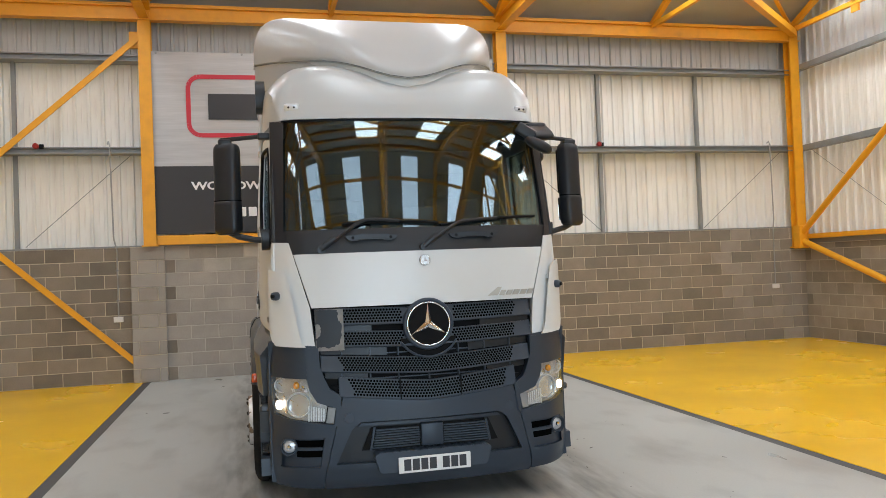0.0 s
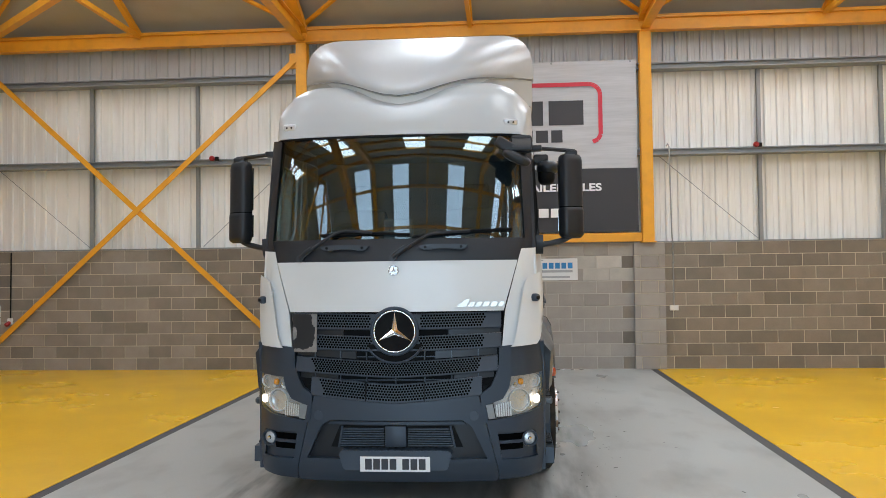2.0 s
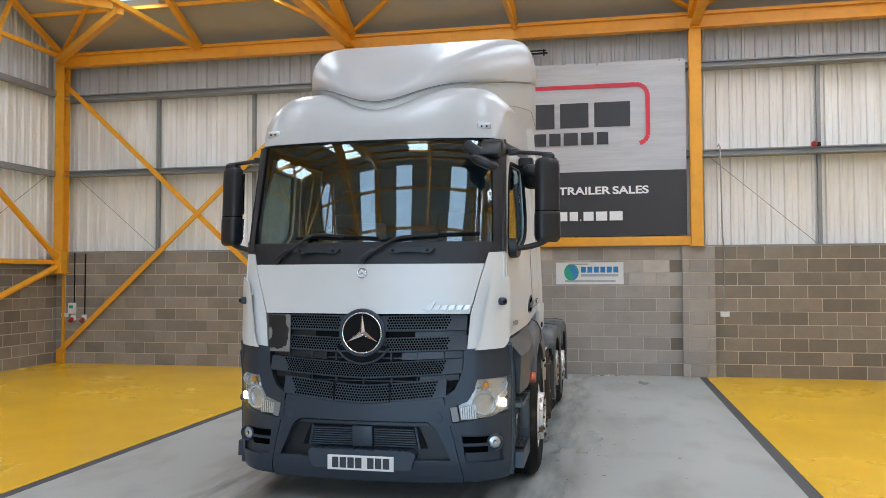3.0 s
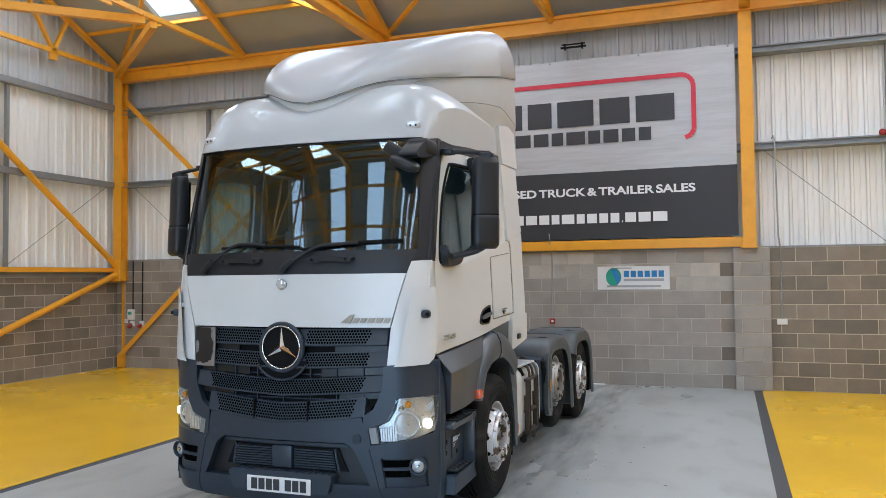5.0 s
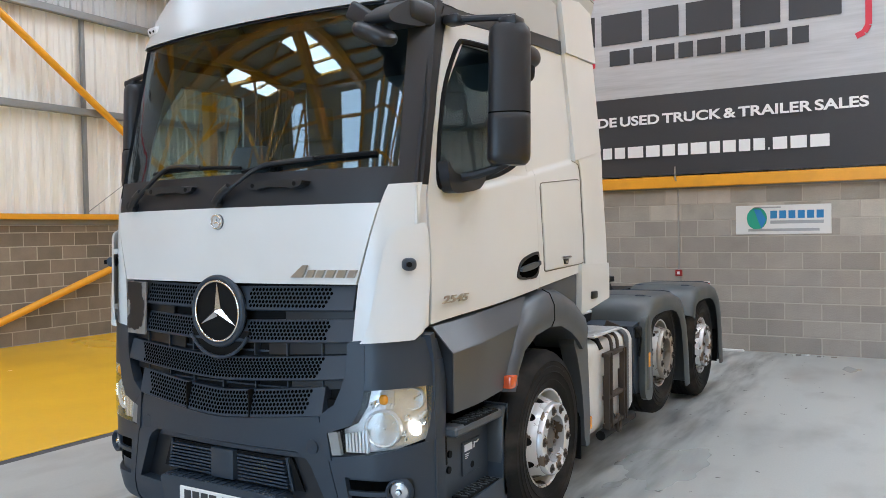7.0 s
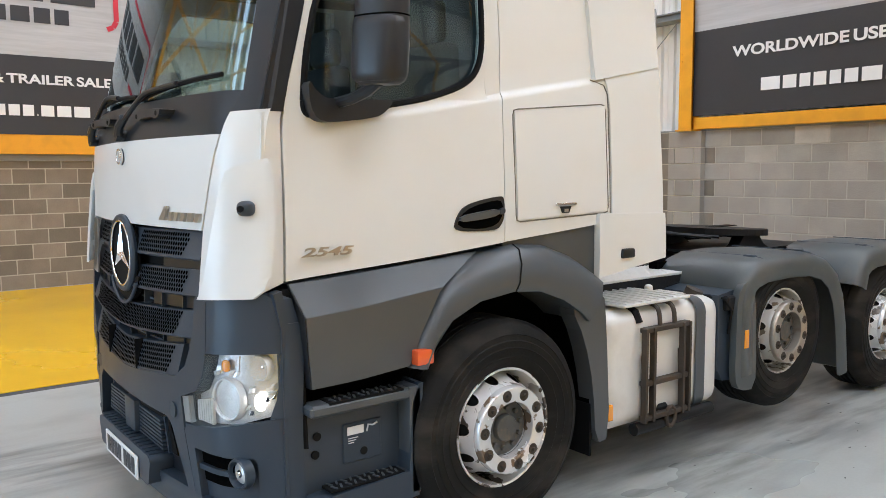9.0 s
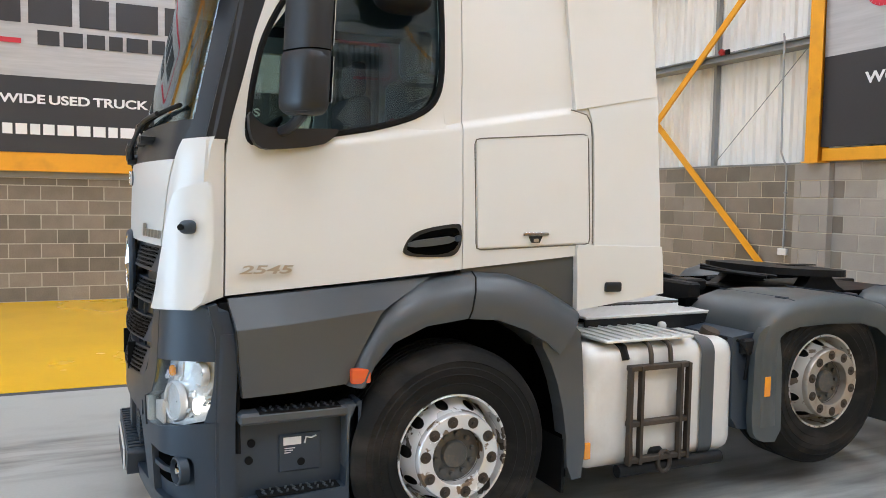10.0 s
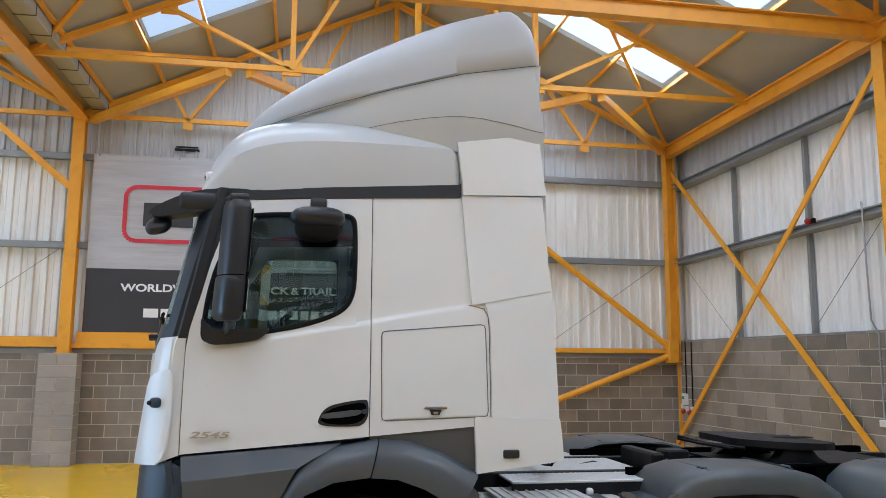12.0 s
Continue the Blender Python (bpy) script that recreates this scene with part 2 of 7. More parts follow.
M_GREEN = material("green_print", (0.03, 0.35, 0.22), 0.5, var=0.05)
M_SKYPANEL = bpy.data.materials.new("translucent_roof_sheet")
M_SKYPANEL.use_nodes = True
sp_ = M_SKYPANEL.node_tree
tl_ = sp_.nodes.new("ShaderNodeBsdfTranslucent")
tl_.inputs[0].default_value = (0.86, 0.92, 0.95, 1)
sp_.links.new(tl_.outputs[0], sp_.nodes["Material Output"].inputs[0])
M_BULB = bpy.data.materials.new("lit_bulb")
M_BULB.use_nodes = True
bl_ = M_BULB.node_tree.nodes["Principled BSDF"]
bl_.inputs["Emission Color"].default_value, bl_.inputs["Emission Strength"].default_value = (1, 0.93, 0.80, 1), 3.2

for ma_, k_ in ((M_TYRE, 0.15), (M_SHADE_BLACK, 0.0), (M_DARK, 0.15), (M_CHASSIS, 0.3)):
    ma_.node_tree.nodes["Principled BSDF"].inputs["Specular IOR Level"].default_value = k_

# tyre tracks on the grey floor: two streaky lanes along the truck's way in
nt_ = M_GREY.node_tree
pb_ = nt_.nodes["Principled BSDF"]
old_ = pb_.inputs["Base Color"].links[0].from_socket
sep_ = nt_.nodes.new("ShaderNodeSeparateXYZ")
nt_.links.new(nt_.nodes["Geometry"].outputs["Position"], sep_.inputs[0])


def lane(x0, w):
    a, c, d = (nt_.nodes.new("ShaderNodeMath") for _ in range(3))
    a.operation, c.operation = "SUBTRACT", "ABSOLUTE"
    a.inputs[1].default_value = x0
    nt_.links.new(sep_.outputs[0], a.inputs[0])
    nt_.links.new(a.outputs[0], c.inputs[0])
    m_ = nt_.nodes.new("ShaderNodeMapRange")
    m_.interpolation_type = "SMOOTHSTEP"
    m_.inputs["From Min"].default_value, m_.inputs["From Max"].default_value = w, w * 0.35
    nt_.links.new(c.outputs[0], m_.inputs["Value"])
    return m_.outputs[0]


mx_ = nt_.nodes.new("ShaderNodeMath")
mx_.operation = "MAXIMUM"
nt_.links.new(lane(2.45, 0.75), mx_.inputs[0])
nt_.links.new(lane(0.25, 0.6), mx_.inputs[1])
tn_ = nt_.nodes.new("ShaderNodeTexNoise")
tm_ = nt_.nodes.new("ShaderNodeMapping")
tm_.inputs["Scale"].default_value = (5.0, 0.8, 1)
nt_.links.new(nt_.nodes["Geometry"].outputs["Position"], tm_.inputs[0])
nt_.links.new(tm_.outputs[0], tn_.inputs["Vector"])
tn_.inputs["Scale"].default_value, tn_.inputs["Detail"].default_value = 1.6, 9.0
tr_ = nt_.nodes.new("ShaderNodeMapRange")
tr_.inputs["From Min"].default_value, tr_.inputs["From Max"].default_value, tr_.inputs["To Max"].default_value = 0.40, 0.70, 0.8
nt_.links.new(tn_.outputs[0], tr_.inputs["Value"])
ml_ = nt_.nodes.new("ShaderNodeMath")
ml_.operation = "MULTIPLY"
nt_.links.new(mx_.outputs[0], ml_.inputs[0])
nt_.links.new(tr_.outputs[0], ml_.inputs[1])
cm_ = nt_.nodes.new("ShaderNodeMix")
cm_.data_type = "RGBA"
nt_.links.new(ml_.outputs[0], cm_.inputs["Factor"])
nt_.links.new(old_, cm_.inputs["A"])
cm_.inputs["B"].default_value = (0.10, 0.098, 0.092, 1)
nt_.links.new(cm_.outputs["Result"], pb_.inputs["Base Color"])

# ---- mesh tools ----


def finish(bm, name, mat, parent=None, label="", smooth=35.0):
    me = bpy.data.meshes.new(name)
    bmesh.ops.recalc_face_normals(bm, faces=bm.faces)
    bm.to_mesh(me)
    bm.free()
    me.materials.append(mat)
    if smooth:
        me.polygons.foreach_set("use_smooth", [True] * len(me.polygons))
        me.set_sharp_from_angle(angle=radians(smooth))
    ob = new(name, me)
    if parent:
        ob.parent = parent
    if label:
        ob["label"] = label
    return ob


def part(name, bm, mat, parent, label="", smooth=35.0):
    return finish(bm, name, mat, parent, label, smooth)


def thing(name, label, category, group="", at=(0, 0, 0), kind=""):
    ob = new(name)
    ob.location = at
    ob.empty_display_size = 0.1
    return tagged(ob, label, category, group, kind)


def box(bm, x0, x1, y0, y1, z0, z1, bevel=0.0, seg=1):
    vs = [bm.verts.new((x, y, z)) for x in (x0, x1) for y in (y0, y1) for z in (z0, z1)]
    fs = [bm.faces.new([vs[i] for i in q]) for q in ((0, 1, 3, 2), (4, 6, 7, 5), (0, 4, 5, 1), (2, 3, 7, 6), (0, 2, 6, 4), (1, 5, 7, 3))]
    if bevel:
        es = list({e for f_ in fs for e in f_.edges})
        bmesh.ops.bevel(bm, geom=es, offset=bevel, segments=seg, affect="EDGES", profile=0.5)
    return bm


def B(*a, **k):
    return box(bmesh.new(), *a, **k)


def tube(bm, p, q, r, n=10, caps=True):
    p, q = Vector(p), Vector(q)
    d = (q - p).normalized()
    u = d.orthogonal().normalized()
    w = d.cross(u)
    ra = [[bm.verts.new(c + r * (math.cos(2 * math.pi * i / n) * u + math.sin(2 * math.pi * i / n) * w)) for i in range(n)] for c in (p, q)]
    for i in range(n):
        bm.faces.new((ra[0][i], ra[0][(i + 1) % n], ra[1][(i + 1) % n], ra[1][i]))
    if caps:
        bm.faces.new(ra[0][::-1])
        bm.faces.new(ra[1])
    return bm


def path_tube(bm, pts, r, n=8):
    """One round bar bent along a line of points."""
    ps = [Vector(pts[0])]
    for p in pts[1:]:
        if (Vector(p) - ps[-1]).length > 1e-5:
            ps.append(Vector(p))
    u, rings = None, []
    for i, p in enumerate(ps):
        d = (ps[min(i + 1, len(ps) - 1)] - ps[max(i - 1, 0)])
        if d.length < 1e-6:
            d = ps[i] - ps[i - 1]
        d.normalize()
        u = d.orthogonal() if u is None else u - d * u.dot(d)
        if u.length < 1e-5:
            u = d.orthogonal()
        u.normalize()
        w = d.cross(u)
        rings.append([bm.verts.new(p + r * (math.cos(2 * math.pi * k / n) * u + math.sin(2 * math.pi * k / n) * w)) for k in range(n)])
    for a, b in zip(rings, rings[1:]):
        for k in range(n):
            bm.faces.new((a[k], a[(k + 1) % n], b[(k + 1) % n], b[k]))
    bm.faces.new(rings[0][::-1])
    bm.faces.new(rings[-1])
    return bm


def beam(bm, p, q, w, h, up=(0, 0, 1)):
    """A square-edged bar from p to q, w wide and h high."""
    p, q = Vector(p), Vector(q)
    d = (q - p).normalized()
    side = d.cross(Vector(up))
    if side.length < 1e-4:
        side = d.cross(Vector((1, 0, 0)))
    side.normalize()
    u = side.cross(d)
    vs = [bm.verts.new(c + side * (a * w / 2) + u * (b * h / 2)) for c in (p, q) for a, b in ((-1, -1), (1, -1), (1, 1), (-1, 1))]
    for f_ in ((0, 3, 2, 1), (4, 5, 6, 7), (0, 1, 5, 4), (1, 2, 6, 5), (2, 3, 7, 6), (3, 0, 4, 7)):
        bm.faces.new([vs[i] for i in f_])
    return bm


def i_beam(bm, p, q, w, h, t=0.016, up=(0, 0, 1)):
    p, q = Vector(p), Vector(q)
    d = (q - p).normalized()
    side = d.cross(Vector(up)).normalized()
    u = side.cross(d)
    for o in (-1, 1):
        beam(bm, p + u * o * (h / 2 - t / 2), q + u * o * (h / 2 - t / 2), w, t, up)
    beam(bm, p, q, t, h - 2 * t, up)
    return bm


def prism(bm, pts, axis, a, b):
    """A flat outline in the plane across an axis, pulled from a to b along it."""
    def v(p, c):
        return {"x": (c, p[0], p[1]), "y": (p[0], c, p[1]), "z": (p[0], p[1], c)}[axis]
    f0 = [bm.verts.new(v(p, a)) for p in pts]
    f1 = [bm.verts.new(v(p, b)) for p in pts]
    bm.faces.new(f0[::-1])
    bm.faces.new(f1)
    n = len(pts)
    for i in range(n):
        bm.faces.new((f0[i], f0[(i + 1) % n], f1[(i + 1) % n], f1[i]))
    return bm


def sheet(bm, grid, back=None):
    """A grid of points as a sheet; with a second grid behind it, a closed slab."""
    def lay(g):
        return [[bm.verts.new(p) for p in row] for row in g]
    a = lay(grid)
    R, C = len(a), len(a[0])
    for i in range(R - 1):
        for j in range(C - 1):
            bm.faces.new((a[i][j], a[i][j + 1], a[i + 1][j + 1], a[i + 1][j]))
    if back:
        b = lay(back)
        for i in range(R - 1):
            for j in range(C - 1):
                bm.faces.new((b[i][j], b[i + 1][j], b[i + 1][j + 1], b[i][j + 1]))
        rim = [(i, 0) for i in range(R)] + [(R - 1, j) for j in range(1, C)] + [(i, C - 1) for i in range(R - 2, -1, -1)] + [(0, j) for j in range(C - 2, 0, -1)]
        for (i, j), (k, l) in zip(rim, rim[1:] + rim[:1]):
            bm.faces.new((a[i][j], a[k][l], b[k][l], b[i][j]))
    return bm


def lathe(bm, profile, axis_at, n=48, closed=False):
    """Turns a profile of (radius, x) round a line along x through axis_at."""
    cx, cy, cz = axis_at
    rings = []
    for i in range(n):
        a = 2 * math.pi * i / n
        rings.append([bm.verts.new((cx + x, cy + r * math.cos(a), cz + r * math.sin(a))) for r, x in profile])
    k = len(profile)
    for i in range(n):
        r0, r1 = rings[i], rings[(i + 1) % n]
        for j in range(k if closed else k - 1):
            bm.faces.new((r0[j], r0[(j + 1) % k], r1[(j + 1) % k], r1[j]))
    return bm


def letters(name, words, height, mat, m, parent=None, depth=0.002, label="", width=None, slant=0.0, bold=0.045):
    cu = bpy.data.curves.new(name, "FONT")
    cu.body, cu.size, cu.extrude = words, height * 1.38, depth
    cu.offset = height * bold
    cu.space_word = 0.62
    tmp = new(name, cu)
    dg = bpy.context.evaluated_depsgraph_get()
    dg.update()
    me = bpy.data.meshes.new_from_object(tmp.evaluated_get(dg))
    bpy.data.objects.remove(tmp)
    xs = [v.co.x for v in me.vertices]
    if width:
        k = width / (max(xs) - min(xs))
        x0 = min(xs)
        for v in me.vertices:
            v.co.x = (v.co.x - x0) * k
    for v in me.vertices:
        v.co.x += slant * v.co.y
    me.materials.clear()
    me.materials.append(mat)
    ob = new(name, me)
    ob.matrix_world = m
    if parent:
        ob.parent = parent
    if label:
        ob["label"] = label
    return ob

# ---- hall: floor ----
JL, JR = -1.59, 4.83


def slab(name, x0, x1, mat, label):
    ob = finish(B(x0, x1, YF, YB + 0.3, -0.2, 0.0), name, mat, None, "", 0)
    return tagged(ob, label, "floor", kind="structure")


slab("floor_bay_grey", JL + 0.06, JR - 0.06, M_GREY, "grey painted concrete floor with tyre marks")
slab("floor_bay_yellow_1", XL - 0.2, JL - 0.06, M_YELLOW, "glossy yellow painted concrete floor")
slab("floor_bay_yellow_2", JR + 0.06, XR + 0.2, M_YELLOW, "glossy yellow painted concrete floor")
for nm, jx in (("floor_joint_1", JL), ("floor_joint_2", JR)):
    tagged(finish(B(jx - 0.06, jx + 0.06, YF, YB + 0.3, -0.2, -0.004), nm, M_JOINT, None, "", 0), "dark filled joint strip between floor paints", "floor joint", kind="structure")


# ---- hall: walls ----
def ribbed(bm, a0, a1, z0, z1, place, pitch=0.222, depth=0.042):
    """Profiled sheet: ribs along z, running from a0 to a1; place(a, d, z) gives the point d in front of the wall."""
    prof = []
    a = a0
    while a < a1 - 1e-6:
        for da, d in ((0.0, 0.0), (pitch * 0.30, 0.0), (pitch * 0.33, 0.006), (pitch * 0.37, 0.006), (pitch * 0.40, 0.0), (pitch * 0.70, 0.0), (pitch * 0.77, depth), (pitch * 0.92, depth), (pitch * 0.999, 0.0)):
            if a + da <= a1:
                prof.append((a + da, d))
        a += pitch
    prof.append((a1, 0.0))
    sheet(bm, [[place(a, d, z) for a, d in prof] for z in (z0, z1)])
    return bm


def wall(name, label, outer_box, mat):
    ob = finish(outer_box, name, mat, None, "", 0)
    return tagged(ob, label, "wall", kind="structure")


wall_back = wall("wall_back", "block wall with pale mortar joints below white cladding", B(XL - 0.25, XR + 0.25, YB - 0.010, YB + 0.36, 0, WALL_TOP - 0.004), M_MORTAR)
wall_left = wall("wall_left", "block gable wall with pale mortar joints below white cladding", B(XL - 0.25, XL + 0.010, YF, YB - 0.010, 0, GABLE_TOP - 0.004), M_MORTAR_GABLE)
wall_right = wall("wall_right", "block gable wall with pale mortar joints below white cladding", B(XR - 0.010, XR + 0.25, YF, YB - 0.010, 0, GABLE_TOP - 0.004), M_MORTAR_GABLE)
wall_front = wall("wall_front", "far block wall of the hall below grey cladding", B(XL - 0.25, DOOR_X - DOOR_W / 2, YF - 0.25, YF, 0, 1.2), M_MORTAR_GABLE)
part("mortar_bed", B(COLS[1] + 0.2, COLS[2] - 0.24, YB - 0.0125, YB - 0.010, 0, WALL_TOP - 0.006), M_MORTAR_GREY, wall_back, "grey mortar bed of the banner bay", 0)
part("block_wall", B(DOOR_X + DOOR_W / 2, XR + 0.25, YF - 0.25, YF, 0, 1.2), M_BLOCK_J, wall_front, "", 0)
tagged(finish(B(XL - 40, XR + 40, YF - 60, YF, -0.25, -0.05), "ground", M_JOINT, None, "", 0), "dark yard outside the assumed, unseen door", "ground", kind="structure")
# cladding in sheets between the posts
UP = 5.45


def clad(name, a0, a1, z0, z1, place, mat, parent):
    return part(name, ribbed(bmesh.new(), a0, a1, z0, z1, place), mat, parent, "", 30)


back_place = lambda a, d, z: (a, YB + 0.24 - d, z)
left_place = lambda a, d, z: (XL - 0.07 + d, a, z)
right_place = lambda a, d, z: (XR + 0.07 - d, a, z)
for a0, a1 in ((XL - 0.1, COLS[1]), (COLS[1], COLS[2]), (COLS[2], XR + 0.1)):
    clad("cladding_sheet", a0, a1, WALL_TOP, UP, back_place, M_CLAD, wall_back)
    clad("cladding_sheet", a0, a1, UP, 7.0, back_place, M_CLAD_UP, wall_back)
for w_, pl in ((wall_left, left_place), (wall_right, right_place)):
    for a0, a1 in ((YF, VALLEY), (VALLEY, RIDGE1), (RIDGE1, YB + 0.24)):
        clad("cladding_sheet", a0, a1, GABLE_TOP + 0.1, 5.5, pl, M_CLAD, w_)
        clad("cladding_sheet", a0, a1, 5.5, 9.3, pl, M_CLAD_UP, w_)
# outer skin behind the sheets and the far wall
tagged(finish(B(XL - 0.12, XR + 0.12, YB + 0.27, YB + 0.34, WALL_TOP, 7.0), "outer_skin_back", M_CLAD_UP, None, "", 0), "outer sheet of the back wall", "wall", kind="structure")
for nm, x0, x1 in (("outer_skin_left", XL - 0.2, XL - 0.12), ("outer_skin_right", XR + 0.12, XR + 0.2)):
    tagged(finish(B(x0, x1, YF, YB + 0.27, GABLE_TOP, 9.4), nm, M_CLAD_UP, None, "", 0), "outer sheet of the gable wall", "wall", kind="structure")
M_FAR = material("dark_far_cladding", (0.16, 0.165, 0.165), 0.6, var=0.1)
for cx0, cx1, cz0 in ((XL - 0.2, DOOR_X - DOOR_W / 2, 1.2), (DOOR_X + DOOR_W / 2, XR + 0.2, 1.2), (DOOR_X - DOOR_W / 2, DOOR_X + DOOR_W / 2, DOOR_H)):
    part("cladding_sheet", B(cx0, cx1, YF - 0.1, YF, cz0, 6.9), M_FAR, wall_front, "grey cladding", 0)

# pilasters below the columns
for nm, px in (("pilaster_1", -1.53), ("pilaster_2", 4.78)):
    pil = tagged(finish(B(px - 0.265, px + 0.265, YB - 0.105, YB + 0.01, 0, WALL_TOP), nm, M_MORTAR, None, "", 0), "grey block pilaster under an orange column", "pilaster", kind="structure")
    for k in range(10):
        z0 = k * 0.225
        cut = (px - 0.27, px + 0.27) if k % 2 else (px - 0.27, px - 0.16, px + 0.15, px + 0.27)
        for c0, c1 in zip(cut, cut[1:]):
            part("block", B(c0 + (0 if c0 < px - 0.2 else 0.005), c1 - (0 if c1 > px + 0.2 else 0.005), YB - 0.115, YB, z0 + 0.005, z0 + 0.220, 0.004), M_BLOCK_GREY, pil, "", 0)


# ---- hall: steel frame ----
def column(name, x, y, top, turned=False, base=0.0):
    bm = bmesh.new()
    i_beam(bm, (x, y, base), (x, y, top), 0.2, 0.2, 0.016, up=(0, 1, 0) if not turned else (1, 0, 0))
    for zz in (3.2, 3.3, 4.4, 4.5):
        for o in (-0.06, 0.06):
            box(bm, x + o - 0.012, x + o + 0.012, y - 0.112, y - 0.098, zz - 0.012, zz + 0.012)
    box(bm, x - 0.13, x + 0.13, y - 0.13, y + 0.13, base, base + 0.02)
    return tagged(finish(bm, name, M_ORANGE, None, "", 0), "orange painted steel column", "column", kind="structure")


column("column_1", COLS[0] + 0.02, YB - 0.15, EAVE - 0.2, base=1.84)
column("column_2", COLS[1], YB - 0.11, EAVE - 0.2, base=WALL_TOP)
column("column_3", COLS[2], YB - 0.11, EAVE - 0.2, base=WALL_TOP)
column("column_4", COLS[3] - 0.02, YB - 0.15, EAVE - 0.2, base=1.84)
for i, x in enumerate((COLS[0] + 0.03, COLS[3] - 0.03)):
    column("column_%d" % (5 + i), x, VALLEY - 0.05, EAVE - 0.1, True, GABLE_TOP)
    pil = tagged(finish(B(x - 0.17, x + 0.13, VALLEY - 0.42, VALLEY + 0.2, 0, GABLE_TOP), "pilaster_%d" % (3 + i), M_MORTAR, None, "", 0), "grey block pilaster under a gable column", "pilaster", kind="structure")
    for k in range(9):
        z0 = k * 0.2135
        cuts = (VALLEY - 0.43, VALLEY + 0.21) if k % 2 else (VALLEY - 0.43, VALLEY - 0.12, VALLEY + 0.21)
        for c0, c1 in zip(cuts, cuts[1:]):
            part("block", B(x - 0.18, x + 0.14, c0 + 0.004, c1 - 0.004, z0 + 0.005, z0 + 0.208, 0.004), M_BLOCK_GREY, pil, "", 0)


def steel(name, bm, label, mat=None):
    return tagged(finish(bm, name, mat or M_ORANGE, None, "", 0), label, "steelwork", kind="structure")


# eave and valley beams
bm = bmesh.new()
i_beam(bm, (XL + 0.1, YB - 0.18, EAVE - 0.22), (XR - 0.1, YB - 0.18, EAVE - 0.22), 0.16, 0.24)
beam(bm, (XL + 0.1, YB - 0.1, EAVE - 0.06), (XR - 0.1, YB - 0.1, EAVE - 0.06), 0.12, 0.06)
steel("eave_beam", bm, "long orange steel eave beam along the back wall")
bm = bmesh.new()
i_beam(bm, (XL + 0.1, VALLEY, EAVE - 0.08), (XR - 0.1, VALLEY, EAVE - 0.08), 0.22, 0.3)
steel("valley_beam", bm, "orange steel valley beam between two roof spans")
steel("valley_gutter", B(XL + 0.05, XR - 0.05, VALLEY + 0.14, VALLEY + 0.42, EAVE - 0.02, EAVE + 0.16, 0.02), "grey insulated valley gutter with straps", M_ROOF)


def truss(name, x, y0, y1, deep, gable):
    """A pitched frame across one roof span."""
    ym = (y0 + y1) / 2
    bm = bmesh.new()
    off = 0.16
    r = 0.22 if deep else 0.10
    for a in (y0, y1):
        beam(bm, (x, a, EAVE - off + 0.06), (x, ym, EAVE + RISE - off), 0.13 if deep else 0.09, r, up=(1, 0, 0))
    tie = EAVE - 0.12
    th = 0.24 if deep else 0.085
    if deep:
        i_beam(bm, (x, y0, tie - 0.06), (x, y1, tie - 0.06), 0.16, th)
    else:
        beam(bm, (x, y0, tie), (x, y1, tie), 0.07, th)
        w = y1 - y0
        for s_, c in ((1, y0), (-1, y1)):
            n1, n2 = c + s_ * w * 0.16, c + s_ * w * 0.33
            if gable:
                for n_, (a, b) in ((n1, (0.13, 0.235)), (n2, (0.30, 0.42))):
                    for k in (a, b):
                        yy = c + s_ * w * k
                        beam(bm, (x, n_, tie), (x, yy, roof_z(yy) - 0.2), 0.06, 0.07, up=(1, 0, 0))
                    box(bm, x - 0.02, x + 0.02, n_ - 0.09, n_ + 0.09, tie - 0.17, tie + 0.06)
            else:
                beam(bm, (x, n2, tie), (x, n2, roof_z(n2) - 0.2), 0.08, 0.08, up=(1, 0, 0))
                yy = c + s_ * w * 0.44
                beam(bm, (x, n2, tie), (x, yy, roof_z(yy) - 0.2), 0.06, 0.07, up=(1, 0, 0))
                yy = c + s_ * w * 0.168
                beam(bm, (x, n2, tie), (x, yy, roof_z(yy) - 0.17), 0.06, 0.07, up=(1, 0, 0))
                box(bm, x - 0.015, x + 0.015, yy - 0.12, yy + 0.12, roof_z(yy) - 0.27, roof_z(yy) - 0.14)
                box(bm, x - 0.02, x + 0.02, n2 - 0.14, n2 + 0.14, tie - 0.1, tie + 0.14)
        beam(bm, (x, ym, tie), (x, ym, EAVE + RISE - 0.2), 0.09, 0.09, up=(1, 0, 0))
    return steel(name, bm, "orange steel roof truss")


xs = (COLS[0] + 0.04, (COLS[0] + COLS[1]) / 2, COLS[1], (COLS[1] + COLS[2]) / 2, COLS[2], (COLS[2] + COLS[3]) / 2, COLS[3] - 0.04)
for i, x in enumerate(xs):
    for j, (y0, y1) in enumerate(((VALLEY, YB - 0.15), (YF, VALLEY))):
        truss("roof_truss_%d" % (i * 2 + j + 1), x, y0, y1, i in (2, 4), i in (0, 6))
# purlins
k = 0
for y in (13.1, 12.1, 11.0, 9.9, 8.9, 7.9, 6.95, 6.0, 4.9, 3.97, 3.06, 1.5, 0.4, -0.6, -1.6, -2.6, -3.8, -4.8, -5.8, -6.8, -7.8):
    k += 1
    steel("purlin_%d" % k, beam(bmesh.new(), (XL + 0.1, y, roof_z(y) - 0.045), (XR - 0.1, y, roof_z(y) - 0.045), 0.05, 0.07), "thin orange roof purlin")
